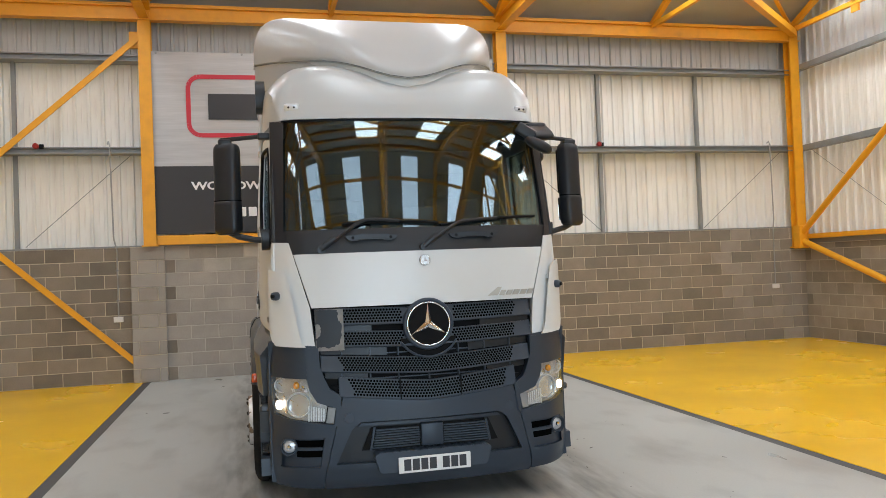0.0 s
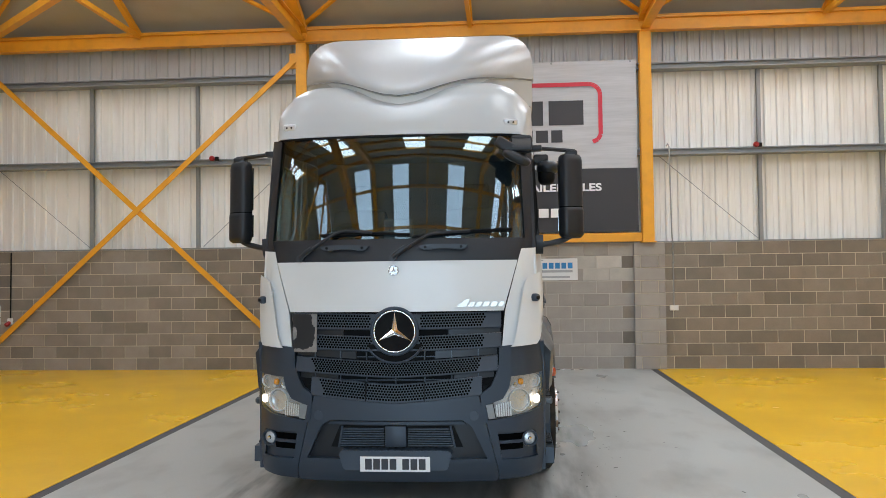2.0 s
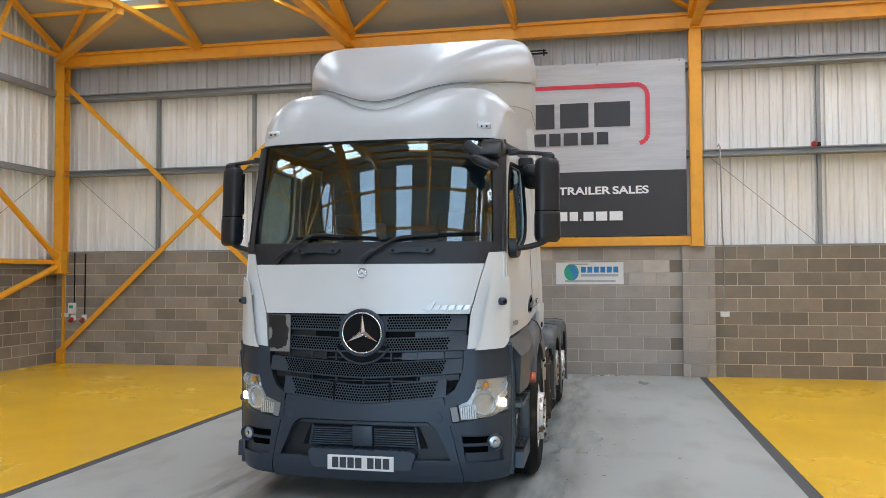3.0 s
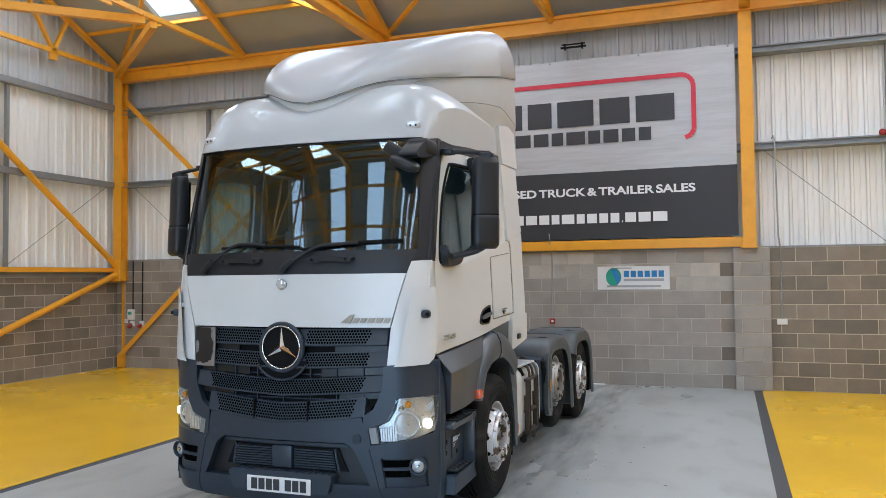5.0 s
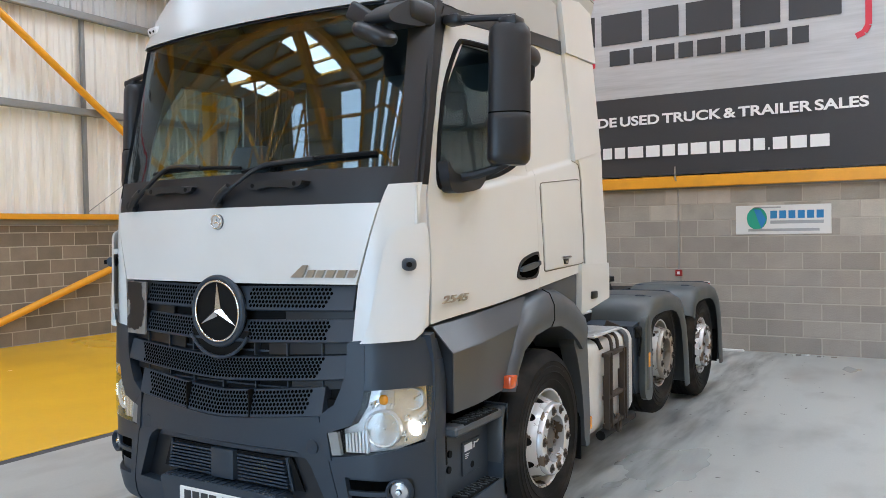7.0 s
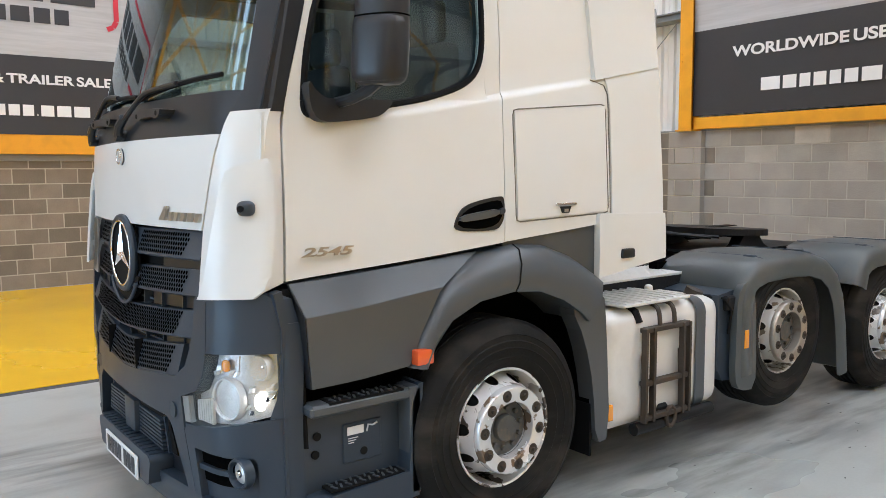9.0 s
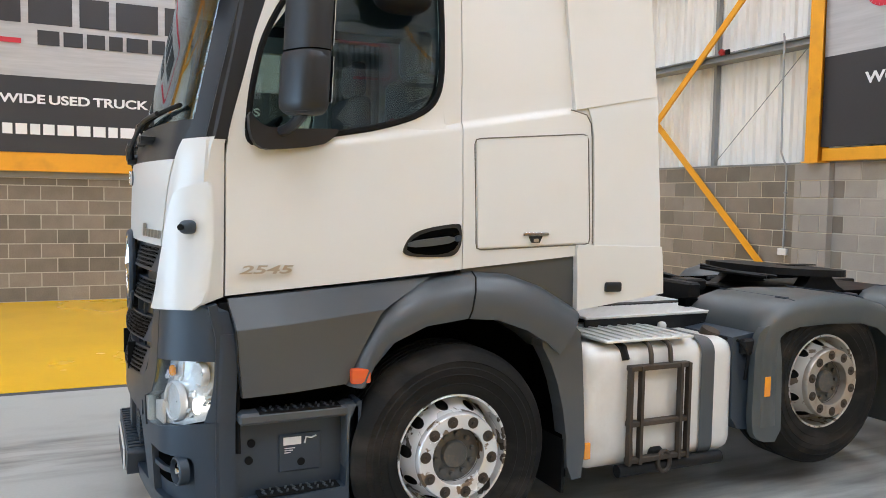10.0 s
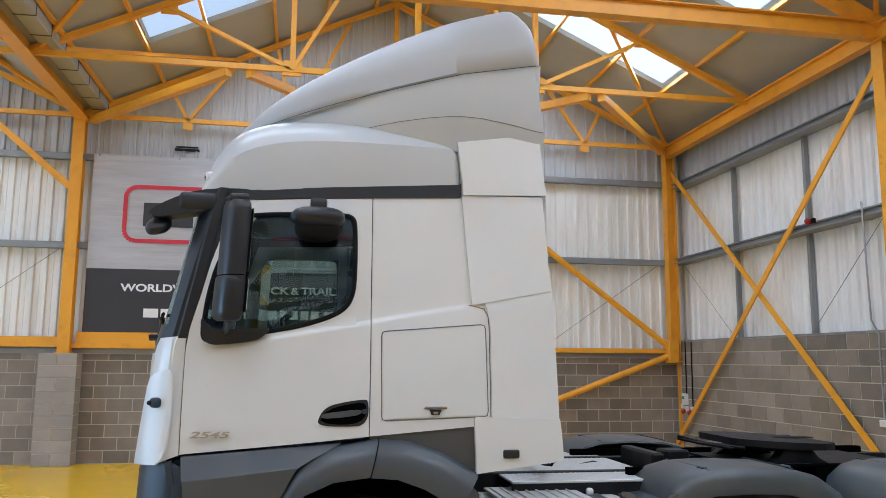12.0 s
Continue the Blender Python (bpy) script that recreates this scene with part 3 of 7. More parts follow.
# sloping roof bracing
k = 0
for xa, xb in ((COLS[0], xs[1]), (xs[1], COLS[1]), (COLS[1], xs[3]), (xs[3], COLS[2]), (COLS[2], xs[5]), (xs[5], COLS[3])):
    for ya, yb in ((14.0, 11.5), (2.75, 5.3), (2.45, -0.1)):
        k += 1
        a, b = (xa, xb) if k % 2 else (xb, xa)
        steel("roof_brace_%d" % k, beam(bmesh.new(), (a, ya, roof_z(ya) - 0.11), (b, yb, roof_z(yb) - 0.11), 0.06, 0.06), "thin orange roof brace")

# level wind bracing beside each gable
k = 0
for gx, mx in ((xs[0], xs[1]), (xs[6], xs[5])):
    for ga, mb in ((VALLEY + 0.15, 5.42), (8.45, 5.72), (8.45, 11.16), (YB - 0.3, 11.36)):
        k += 1
        p_, q_ = Vector((gx, ga, EAVE - 0.20)), Vector((mx, mb, EAVE - 0.22))
        bm = bmesh.new()
        beam(bm, p_, q_, 0.12, 0.13)
        for e_ in (p_, q_):
            box(bm, e_.x - 0.05, e_.x + 0.05, e_.y - 0.09, e_.y + 0.09, e_.z + 0.05, e_.z + 0.085)
        steel("wind_brace_%d" % k, bm, "orange steel wind brace below the roof")
# straps round the valley gutter
x = XL + 0.3
k = 0
while x < XR - 0.3:
    k += 1
    bm = bmesh.new()
    box(bm, x - 0.012, x + 0.012, VALLEY + 0.134, VALLEY + 0.426, EAVE - 0.026, EAVE - 0.0205)
    box(bm, x - 0.012, x + 0.012, VALLEY + 0.4205, VALLEY + 0.426, EAVE - 0.0205, EAVE + 0.15)
    steel("gutter_strap_%d" % k, bm, "dark strap round the insulated gutter", M_JOINT)
    x += 0.68

# back wall X bracing in the first bay, corner feet
bm = bmesh.new()
beam(bm, (COLS[0], YB - 0.14, 0.25), (COLS[1] - 0.1, YB - 0.14, 5.75), 0.095, 0.03, up=(0, 1, 0))
steel("wall_brace_1", bm, "orange flat steel wall brace")
bm = bmesh.new()
beam(bm, (COLS[0], YB - 0.09, 5.74), (COLS[1] - 0.25, YB - 0.09, 0.3), 0.095, 0.03, up=(0, 1, 0))
steel("wall_brace_2", bm, "orange flat steel wall brace")
for nm, c in (("brace_plate_1", (COLS[1] - 0.16, 5.72)), ("brace_plate_2", (COLS[0] - 0.02, 0.15))):
    steel(nm, B(c[0] - 0.09, c[0] + 0.09, YB - 0.1, YB - 0.03, c[1] - 0.14, c[1] + 0.14, 0.005), "orange steel gusset plate")
# gable rails and tubes
for i, (gx, s_) in enumerate(((XL, 1), (XR, -1))):
    n = i + 1
    cx_ = COLS[0] + 0.02 if i == 0 else COLS[3] - 0.02
    bm = bmesh.new()
    beam(bm, (gx + s_ * 0.1, VALLEY, 2.06), (gx + s_ * 0.1, YB - 0.2, 2.06), 0.14, 0.09)
    beam(bm, (gx + s_ * 0.1, YF, 2.12), (gx + s_ * 0.1, VALLEY, 2.12), 0.16, 0.18)
    beam(bm, (gx + s_ * 0.1, VALLEY + 0.1, 2.2), (gx + s_ * 0.1, RIDGE1 + 0.4, 2.2), 0.1, 0.2)
    steel("gable_rail_%d" % n, bm, "orange steel rail along the gable wall")
    steel("gable_flashing_%d" % n, B(min(gx, gx + s_ * 0.05), max(gx, gx + s_ * 0.05), YF, YB, GABLE_TOP, 2.01), "grey metal flashing on top of the block wall", M_GALV)
    bm = bmesh.new()
    tube(bm, (cx_, YB - 0.25, 2.13), (cx_, RIDGE1 + 0.2, 6.15), 0.06, 14)
    steel("gable_tube_%d" % (2 * n - 1), bm, "orange round tube brace")
    bm = bmesh.new()
    tube(bm, (cx_, YB - 0.25, 1.97), (cx_, RIDGE1 + 0.3, 0.05), 0.06, 14)
    steel("gable_tube_%d" % (2 * n), bm, "orange round tube brace")
    steel("brace_node_%d" % n, B(cx_ - 0.11, cx_ + 0.11, YB - 0.30, YB - 0.10, 1.82, 2.28, 0.01), "orange steel joint plate on the corner column")
    if n == 1:
        steel("corner_strip", B(cx_ - 0.02, cx_ + 0.02, YB - 0.08, YB - 0.02, 0, 1.84), "narrow orange steel edge in the corner")
    bm = bmesh.new()
    beam(bm, (cx_, VALLEY - 0.1, 4.85), (cx_, VALLEY - 3.2, 7.5), 0.12, 0.14, up=(1, 0, 0))
    steel("knee_brace_%d" % n, bm, "orange steel knee brace")
    for k_, zz in enumerate((3.86, 5.5)):
        steel("gable_girt_%d" % (2 * n + k_ - 1), B(min(gx + s_ * 0.02, gx + s_ * 0.14), max(gx + s_ * 0.02, gx + s_ * 0.14), YF, YB - 0.05, zz - 0.07, zz + 0.05, 0.008), "grey galvanised wall rail", M_GALV)
    for k_, yy in enumerate((11.35, 0.1)):
        steel("gable_post_%d" % (2 * n + k_ - 1), B(min(gx, gx + s_ * 0.07), max(gx, gx + s_ * 0.07), yy - 0.03, yy + 0.03, 2.1, 5.45), "thin grey sheeting post", M_GALV)
# back wall rails and posts
for k, zz in enumerate((3.87, 5.42)):
    for j, (a, b) in enumerate(((XL + 0.05, COLS[1] - 0.1), (COLS[1] + 0.1, COLS[2] - 0.1), (COLS[2] + 0.1, XR - 0.05))):
        bm = bmesh.new()
        box(bm, a, b, YB - 0.03, YB + 0.19, zz - 0.055, zz + 0.055)
        box(bm, a, b, YB - 0.09, YB - 0.03, zz + 0.035, zz + 0.055)
        box(bm, a, b, YB - 0.09, YB - 0.03, zz - 0.055, zz - 0.035)
        steel("wall_girt_%d" % (k * 3 + j + 1), bm, "grey galvanised wall rail", M_GALV)
for k, px in enumerate((-5.64, -3.56, 0.6, 2.7, 6.80, 8.92)):
    steel("wall_post_%d" % (k + 1), B(px - 0.03, px + 0.03, YB + 0.10, YB + 0.18, WALL_TOP, 5.45), "thin grey sheeting post", M_GALV)
steel("wall_cap", B(XL, XR, YB - 0.02, YB + 0.18, WALL_TOP - 0.003, WALL_TOP + 0.025), "thin grey metal cap on the block wall", M_GALV)
steel("banner_rail", B(COLS[1] + 0.1, COLS[2] - 0.1, YB - 0.14, YB + 0.01, 2.27, 2.43, 0.006), "orange steel rail under the banner")
# sag rods
for k, (x0, z0, x1, z1) in enumerate(((-1.75, 3.8, -3.4, 2.3), (-7.4, 3.8, -5.6, 2.3), (5.0, 3.8, 6.7, 2.3), (10.7, 3.8, 8.9, 2.3))):
    steel("sag_rod_%d" % (k + 1), tube(bmesh.new(), (x0, YB - 0.01, z0), (x1, YB - 0.01, z1), 0.006, 6), "thin steel tie rod", M_GALV)
for k, (gx, y0, y1) in enumerate(((XL + 0.03, 13.8, 11.4), (XR - 0.03, 13.8, 11.4), (XL + 0.03, 2.3, 0.2))):
    steel("gable_rod_%d" % (k + 1), tube(bmesh.new(), (gx, y0, 3.8), (gx, y1, 2.15), 0.006, 6), "thin steel tie rod", M_GALV)

# ---- hall: roof ----
for i, (ya, yb, s0, s1) in enumerate(SLOPES):
    bm = bmesh.new()
    xb_ = [XL - 0.3]
    lights_x = REAR_X if yb == YF else SKYLIGHTS_X
    for sx in lights_x:
        xb_ += [sx - 0.48, sx + 0.48]
    xb_.append(XR + 0.3)
    yb_ = (ya + (0.3 if ya == YB else 0.0), s0, s1, yb)
    for a in range(len(xb_) - 1):
        for b in range(3):
            if a % 2 == 1 and b == 1:
                continue
            q = ((xb_[a], yb_[b]), (xb_[a + 1], yb_[b]), (xb_[a + 1], yb_[b + 1]), (xb_[a], yb_[b + 1]))
            vs = [bm.verts.new((x, y, roof_z(min(max(y, YF), YB)) + dz)) for dz in (0.0, 0.12) for x, y in q]
            for f_ in ((0, 1, 2, 3), (7, 6, 5, 4), (0, 4, 5, 1), (1, 5, 6, 2), (2, 6, 7, 3), (3, 7, 4, 0)):
                bm.faces.new([vs[j] for j in f_])
    tagged(finish(bm, "ceiling_%d" % (i + 1), M_ROOF, None, "", 0), "pale beige roof liner panels with skylight openings", "ceiling", kind="structure")
    for sx in lights_x:
        g = [[(x, y, roof_z(y) + 0.1) for x in (sx - 0.48, sx + 0.48)] for y in (s0, s1)]
        g2 = [[(x, y, z + 0.006) for x, y, z in r_] for r_ in g]
        pn = tagged(finish(sheet(bmesh.new(), g, g2), "skylight", M_SKYPANEL, None, "", 0), "white translucent roof skylight sheet", "skylight", "skylights", "structure")


# ---- banners ----
def banner(m, label, top=3.08):
    """Six metres by three, drawn in its own plane: x along, z up, y towards the wall."""
    root = thing("banner", label, "banner", "company banners")
    root.matrix_world = m

    def wavy(x0, x1, z0, z1, y):
        n = 24
        g = [[(x0 + (x1 - x0) * i / n, y + 0.008 * math.sin(3.1 * i / n * 6 + z * 2), z) for i in range(n + 1)] for z in [z0 + (z1 - z0) * k / 6 for k in range(7)]]
        return sheet(bmesh.new(), g, [[(x, yy + 0.004, z) for x, yy, z in r_] for r_ in g])
    part("cloth", wavy(-3.0, 3.0, 1.14, top, 0.0), M_BAN_SILVER, root, "silver printed cloth")
    part("cloth", wavy(-3.0, 3.0, 0.0, 1.14, 0.0), M_BAN_DARK, root, "charcoal printed cloth")
    fy = -0.013

    def bar(x0, x1, z0, z1, mat, lean=0.0, name="printed_bar"):
        return part(name, prism(bmesh.new(), [(x0, z0), (x1, z0), (x1 + lean, z1), (x0 + lean, z1)], "y", fy - 0.001, fy + 0.001), mat, root, "", 0)
    # red rounded outline
    cx0, cx1, cz0, cz1, r, w = -2.40, 2.36, 1.66, 2.66, 0.2, 0.075
    pts = [(-1.2, cz0), (cx0 + r, cz0)]
    pts += [(cx0 + r - r * math.sin(a), cz0 + r - r * math.cos(a)) for a in [math.pi / 2 * k / 6 for k in range(1, 7)]]
    pts += [(cx0 + r - r * math.cos(a), cz1 - r + r * math.sin(a)) for a in [math.pi / 2 * k / 6 for k in range(0, 7)]]
    pts += [(cx1 - r + r * math.sin(a), cz1 - r + r * math.cos(a)) for a in [math.pi / 2 * k / 6 for k in range(0, 7)]]
    pts += [(cx1, 1.75), (cx1 - 0.05, 1.66), (cx1 - 0.14, 1.62)]
    bm = bmesh.new()
    for a, b in zip(pts, pts[1:]):
        beam(bm, (a[0], fy, a[1]), (b[0], fy, b[1]), 0.002, w, up=(0, 0.0001, 1) if abs(a[0] - b[0]) > 1e-4 else (1, 0, 0))
    part("printed_outline", bm, M_RED, root, "red printed outline", 0)
    # large mark: six dark blocks, then a row of smaller ones
    x = -2.08
    for wd, ln in ((0.88, 0.0), (0.60, 0.0), (0.42, 0.0), (0.62, 0.0), (0.50, 0.0), (0.62, 0.0)):
        if x + wd < 2.3:
            bar(x, x + wd, 1.93, 2.37, M_PRINT_DARK, ln)
        x += wd + 0.1
    x = -0.98
    for wd in (0.36, 0.33, 0.32, 0.26, 0.38, 0.26, 0.31, 0.28, 0.26):
        bar(x, x + wd - 0.06, 1.62, 1.84, M_PRINT_DARK)
        x += wd - 0.005
    letters("slogan", "WORLDWIDE USED TRUCK & TRAILER SALES", 0.135, M_PRINT_WHITE, Matrix.Translation((-2.40, fy, 0.74)) @ pose(0, 0, 0, 90), root, 0.001, "", 4.76, 0.0, 0.04)
    x = -1.98
    for wd in (0.30, 0.22, 0.18, 0.20, 0.18, 0.20, 0.27, 0.24, 0.22, 0.18, 0.26, 0.18, 0.21, 0.19, 0.19, 0.06, 0.22, 0.24, 0.27):
        bar(x, x + wd - 0.045, 0.27, 0.27 + (0.16 if wd > 0.1 else 0.03), M_PRINT_WHITE)
        x += wd - 0.004
    for ex in (-2.9, -1.5, 0.0, 1.5, 2.9):
        part("eyelet", tube(bmesh.new(), (ex, -0.012, top - 0.03), (ex, 0.0, top - 0.03), 0.018, 10), M_GALV, root)
    return root


banner(Matrix.Translation((1.6, YB - 0.13, 2.45)), "silver and charcoal company banner on the back wall")
banner(pose(XL + 0.16, 5.80, 2.30, 0, 0, 90), "silver and charcoal company banner on the gable wall", 3.25)
banner(pose(XR - 0.16, 6.5, 2.30, 0, 0, -90), "silver and charcoal company banner on the opposite gable")
# printed sign board on the blocks
sg = thing("wall_sign", "small white sign with a blue and green emblem", "sign", at=(2.93, YB - 0.01, 1.79))
part("board", B(-0.59, 0.59, -0.012, 0.0, -0.195, 0.195, 0.003), M_PVC, sg, "", 0)
part("emblem", prism(bmesh.new(), [(-0.32 - 0.13 * math.cos(a), 0.02 + 0.15 * math.sin(a)) for a in [2 * math.pi * k / 16 for k in range(16)]], "y", -0.014, -0.0125), M_GREEN, sg, "green round emblem", 0)
part("emblem", prism(bmesh.new(), [(-0.36, 0.15), (-0.27, 0.13), (-0.20, 0.0), (-0.26, -0.12), (-0.30, -0.02)], "y", -0.016, -0.0145), M_BLUE, sg, "blue leaf emblem", 0)
for k in range(6):
    part("printed_bar", B(-0.15 + k * 0.113, -0.15 + k * 0.113 + 0.085, -0.014, -0.0125, 0.015, 0.12), M_BLUE, sg, "", 0)
part("printed_bar", B(-0.15, 0.5, -0.014, -0.0125, -0.055, -0.012), M_WIRE, sg, "grey bar of small print", 0)
part("printed_bar", B(-0.43, 0.45, -0.014, -0.0125, -0.155, -0.12), M_WIRE, sg, "grey bar of small print", 0)
part("printed_bar", B(-0.36, -0.02, -0.014, -0.0125, 0.155, 0.175), M_WIRE, sg, "grey bar of small print", 0)


# ---- wall fittings ----
def socket(x, z, top, bent=True, mat=M_WIRE):
    t_ = thing("power_socket", "white surface socket with a grey conduit above it", "socket", "wall sockets", at=(x, YB, z))
    part("socket_plate", B(-0.075, 0.075, -0.05, 0, -0.045, 0.045, 0.006), M_PVC, t_)
    for o in (-0.035, 0.035):
        part("switch", B(o - 0.014, o + 0.014, -0.056, -0.05, 0.01, 0.03, 0.002), M_PVC, t_, "", 0)
    zt = top - z
    pts = [(0, -0.022, 0.045), (0, -0.022, 1.15)]
    if bent:
        pts += [(-0.03, -0.1, 1.35), (-0.05, -0.11, zt), (-0.07, -0.10, zt + 0.06), (-0.09, -0.07, zt + 0.02)]
    else:
        pts += [(0, -0.022, zt)]
    part("conduit", path_tube(bmesh.new(), pts, 0.013), mat, t_)
    for zz in (0.3, 0.8):
        part("clip", B(-0.025, 0.025, -0.038, 0.0, zz, zz + 0.02), M_GALV, t_, "", 0)
    return t_


socket(-2.02, 1.06, 3.95)
socket(5.21, 1.08, 3.95)
socket(10.45, 1.08, 3.95)


def siren(x, z):
    t_ = thing("fire_alarm_siren", "small round red siren on a wall rail", "alarm", "fire alarm sirens", at=(x, YB - 0.09, z))
    bm = bmesh.new()
    lathe(bm, [(0.0, -0.045), (0.03, -0.045), (0.048, -0.025), (0.048, 0.01), (0.04, 0.025), (0.04, 0.05), (0.0, 0.05)], (0, 0, 0), 20)
    bmesh.ops.rotate(bm, verts=bm.verts, matrix=Matrix.Rotation(radians(90), 3, "Z"))
    bmesh.ops.translate(bm, verts=bm.verts, vec=(0, -0.055, 0))
    part("siren_body", bm, M_REDP, t_)
    part("siren_base", B(0.04, 0.11, -0.04, 0.0, -0.035, 0.035, 0.005), M_DARK, t_)


siren(-3.18, 3.93)
siren(6.66, 3.95)
# corner isolator boxes
iso = thing("isolator_box", "white and green isolator box with drop cable", "switch box", at=(-7.44, YB, 1.12))
part("case", B(-0.07, 0.07, -0.09, 0, -0.11, 0.11, 0.008), M_PVC, iso)
part("window", B(-0.045, 0.045, -0.094, -0.09, 0.0, 0.06), M_GREEN, iso, "green clear cover", 0)
part("cable", path_tube(bmesh.new(), [(0.03, -0.03, 0.11), (0.03, -0.03, 1.13)], 0.012), M_DARK, iso, "black cable")
for x in (-7.42, -7.17):
    t_ = thing("industrial_socket", "angled white and red industrial socket", "socket", "industrial sockets", at=(x, YB, 0.93))
    part("body", B(-0.045, 0.045, -0.07, 0, -0.06, 0.06, 0.01), M_PVC, t_)
    bm = tube(bmesh.new(), (0, -0.06, -0.02), (-0.03, -0.13, -0.07), 0.038, 14)
    part("cap", bm, M_REDP, t_, "red cap")
    if x > -7.3:
        part("cable", path_tube(bmesh.new(), [(0, -0.03, 0.06), (0.01, -0.03, 1.3)], 0.012), M_DARK, t_, "black cable")
socket(-7.62, 0.98, 3.85)
cp = thing("fire_call_point", "small red call point box with a conduit", "call point", at=(1.56, YB, 1.06))
part("case", B(-0.045, 0.045, -0.05, 0, -0.045, 0.045, 0.005), M_REDP, cp)
part("label_plate", B(-0.02, 0.02, -0.052, -0.05, -0.02, 0.02), M_PVC, cp, "", 0)
part("conduit", path_tube(bmesh.new(), [(0, -0.02, 0.045), (0, -0.02, 1.25), (0.0, -0.17, 1.32), (0.0, -0.19, 1.5)], 0.012), M_WIRE, cp)
sn = thing("safety_notice", "small red and white notice on the blocks", "notice", at=(1.72, YB, 1.07))
part("board", B(-0.05, 0.05, -0.006, 0, -0.05, 0.05), M_PVC, sn, "", 0)
part("printed_bar", B(-0.04, 0.04, -0.008, -0.0065, -0.035, 0.03), M_REDP, sn, "", 0)
lp = thing("floor_offcut", "thin pale plastic strip lying by the wall", "strip", at=(1.9, YB - 0.12, 0.0))
part("strip", B(-0.55, 0.55, -0.02, 0.02, 0.0, 0.03, 0.006), M_PVC, lp)
for k, (x_, w_) in enumerate(((2.0, 0.45), )):
    br = thing("wall_bracket", "small dark steel bracket above the banner", "bracket", at=(2.0, YB - 0.02, 5.78))
    part("bar", B(-0.22, 0.22, -0.05, -0.02, -0.015, 0.015), M_CHASSIS, br, "", 0)
    part("bar", B(-0.2, 0.2, -0.05, -0.02, 0.04, 0.06), M_CHASSIS, br, "", 0)
    for o in (-0.15, 0.15):
        part("stud", B(o - 0.015, o + 0.015, -0.05, 0.02, -0.03, 0.07), M_CHASSIS, br, "", 0)
br = thing("wall_bracket", "small dark steel bracket above the banner", "bracket", at=(XL - 0.04, 4.4, 5.75))
part("bar", B(-0.03, 0.05, -0.22, 0.22, -0.015, 0.015), M_CHASSIS, br, "", 0)
part("bar", B(0.0, 0.05, -0.2, 0.2, 0.04, 0.06), M_CHASSIS, br, "", 0)
random.seed(7)
for k in range(7):
    db = thing("floor_scrap", "small pale scrap of packing on the floor by the wall", "scrap", "floor scraps", at=(3.0 + 0.09 * k + random.uniform(-0.05, 0.05), YB - 0.12 + random.uniform(-0.05, 0.03), 0))
    bm = B(-random.uniform(0.02, 0.06), 0.03, -0.012, 0.015, 0, random.uniform(0.008, 0.02), 0.003)
    bmesh.ops.rotate(bm, verts=bm.verts, matrix=Matrix.Rotation(random.uniform(0, 3), 3, "Z"))
    part("piece", bm, M_PVC if k % 2 else M_CURTAIN, db, "", 0)

# rubber crumbs, scuffs and chips on the grey floor beside the truck
random.seed(21)
bm = bmesh.new()
for k in range(90):
    cx_, cy_ = random.gauss(3.1, 0.4), random.uniform(5.0, 13.6)
    rr = random.choice((0.004, 0.006, 0.008, 0.014)) * random.uniform(0.6, 1.4)
    an = random.uniform(0, math.pi)
    ring_ = []
    for q in range(7):
        a_ = 2 * math.pi * q / 7
        u_, w_ = rr * 1.8 * math.cos(a_) * random.uniform(0.6, 1.2), rr * 0.6 * math.sin(a_) * random.uniform(0.6, 1.2)
        ring_.append(bm.verts.new((cx_ + u_ * math.cos(an) - w_ * math.sin(an), cy_ + u_ * math.sin(an) + w_ * math.cos(an), 0.0045)))
    top_ = bm.verts.new((cx_, cy_, 0.006))
    for q in range(7):
        bm.faces.new((ring_[q], ring_[(q + 1) % 7], top_))
tagged(finish(bm, "rubber_crumbs", M_JOINT, None, "", 0), "dark rubber crumbs scattered on the grey floor", "debris", kind="stuff")

# small fire signs near the call point
for dx, dz in ((-0.30, -0.15), (0.39, -0.15)):
    fs = thing("fire_sign", "small white plate with a red square, on the block wall", "sign", "fire signs", at=(1.56 + dx, YB - 0.012, 1.06 + dz))
    part("plate", B(-0.04, 0.04, -0.004, 0.012, -0.038, 0.038, 0.001), M_PVC, fs, "", 0)
    part("red_square", B(-0.034, 0.0, -0.0055, -0.004, -0.03, 0.03), M_REDP, fs, "", 0)
    part("pictogram", B(0.008, 0.032, -0.0055, -0.004, -0.03, 0.012), M_REDP, fs, "", 0)

# ---- tractor unit ----
TX, TY = 1.385, 5.58
truck = thing("tractor_unit", "white three-axle tractor unit with dark plastic bumper, parked on grey floor", "truck", at=(TX, TY, 0))


def yc(z):
    return float(np.interp(z, (0.2, 0.26, 0.36, 0.6, 0.8, 1.2, 1.5, 1.79, 1.9, 2.03, 2.84, 3.0), (0.108, 0.07, 0.044, 0.038, 0.038, 0.056, 0.072, 0.08, 0.09, 0.12, 0.315, 0.38)))


def bulge(x):
    a = abs(x)
    return 0.09 * (a / 0.9) ** 2 + 0.2 * max(0.0, (a - 0.87) / 0.27) ** 2


def front(x, z, off=0.0):
    return (x, yc(z) + bulge(x) - off, z)


def side_x(y, z):
    k = min(1.0, max(0.0, (y - 0.33) / 0.95))
    k = k * k * (3 - 2 * k)
    belt = 1.955 + 0.174 * (y - 0.868)
    step_ = 0.018 / (1 + math.exp(max(-40, min(40, (z - belt) / 0.008)))) * min(1.0, max(0.0, (y - 0.45) / 0.4))
    return step_ + 1.055 + 0.062 * k + 0.022 * math.exp(-((z - 1.5) / 0.4) ** 2) - 0.03 * max(0.0, (z - 2.3) / 0.5)


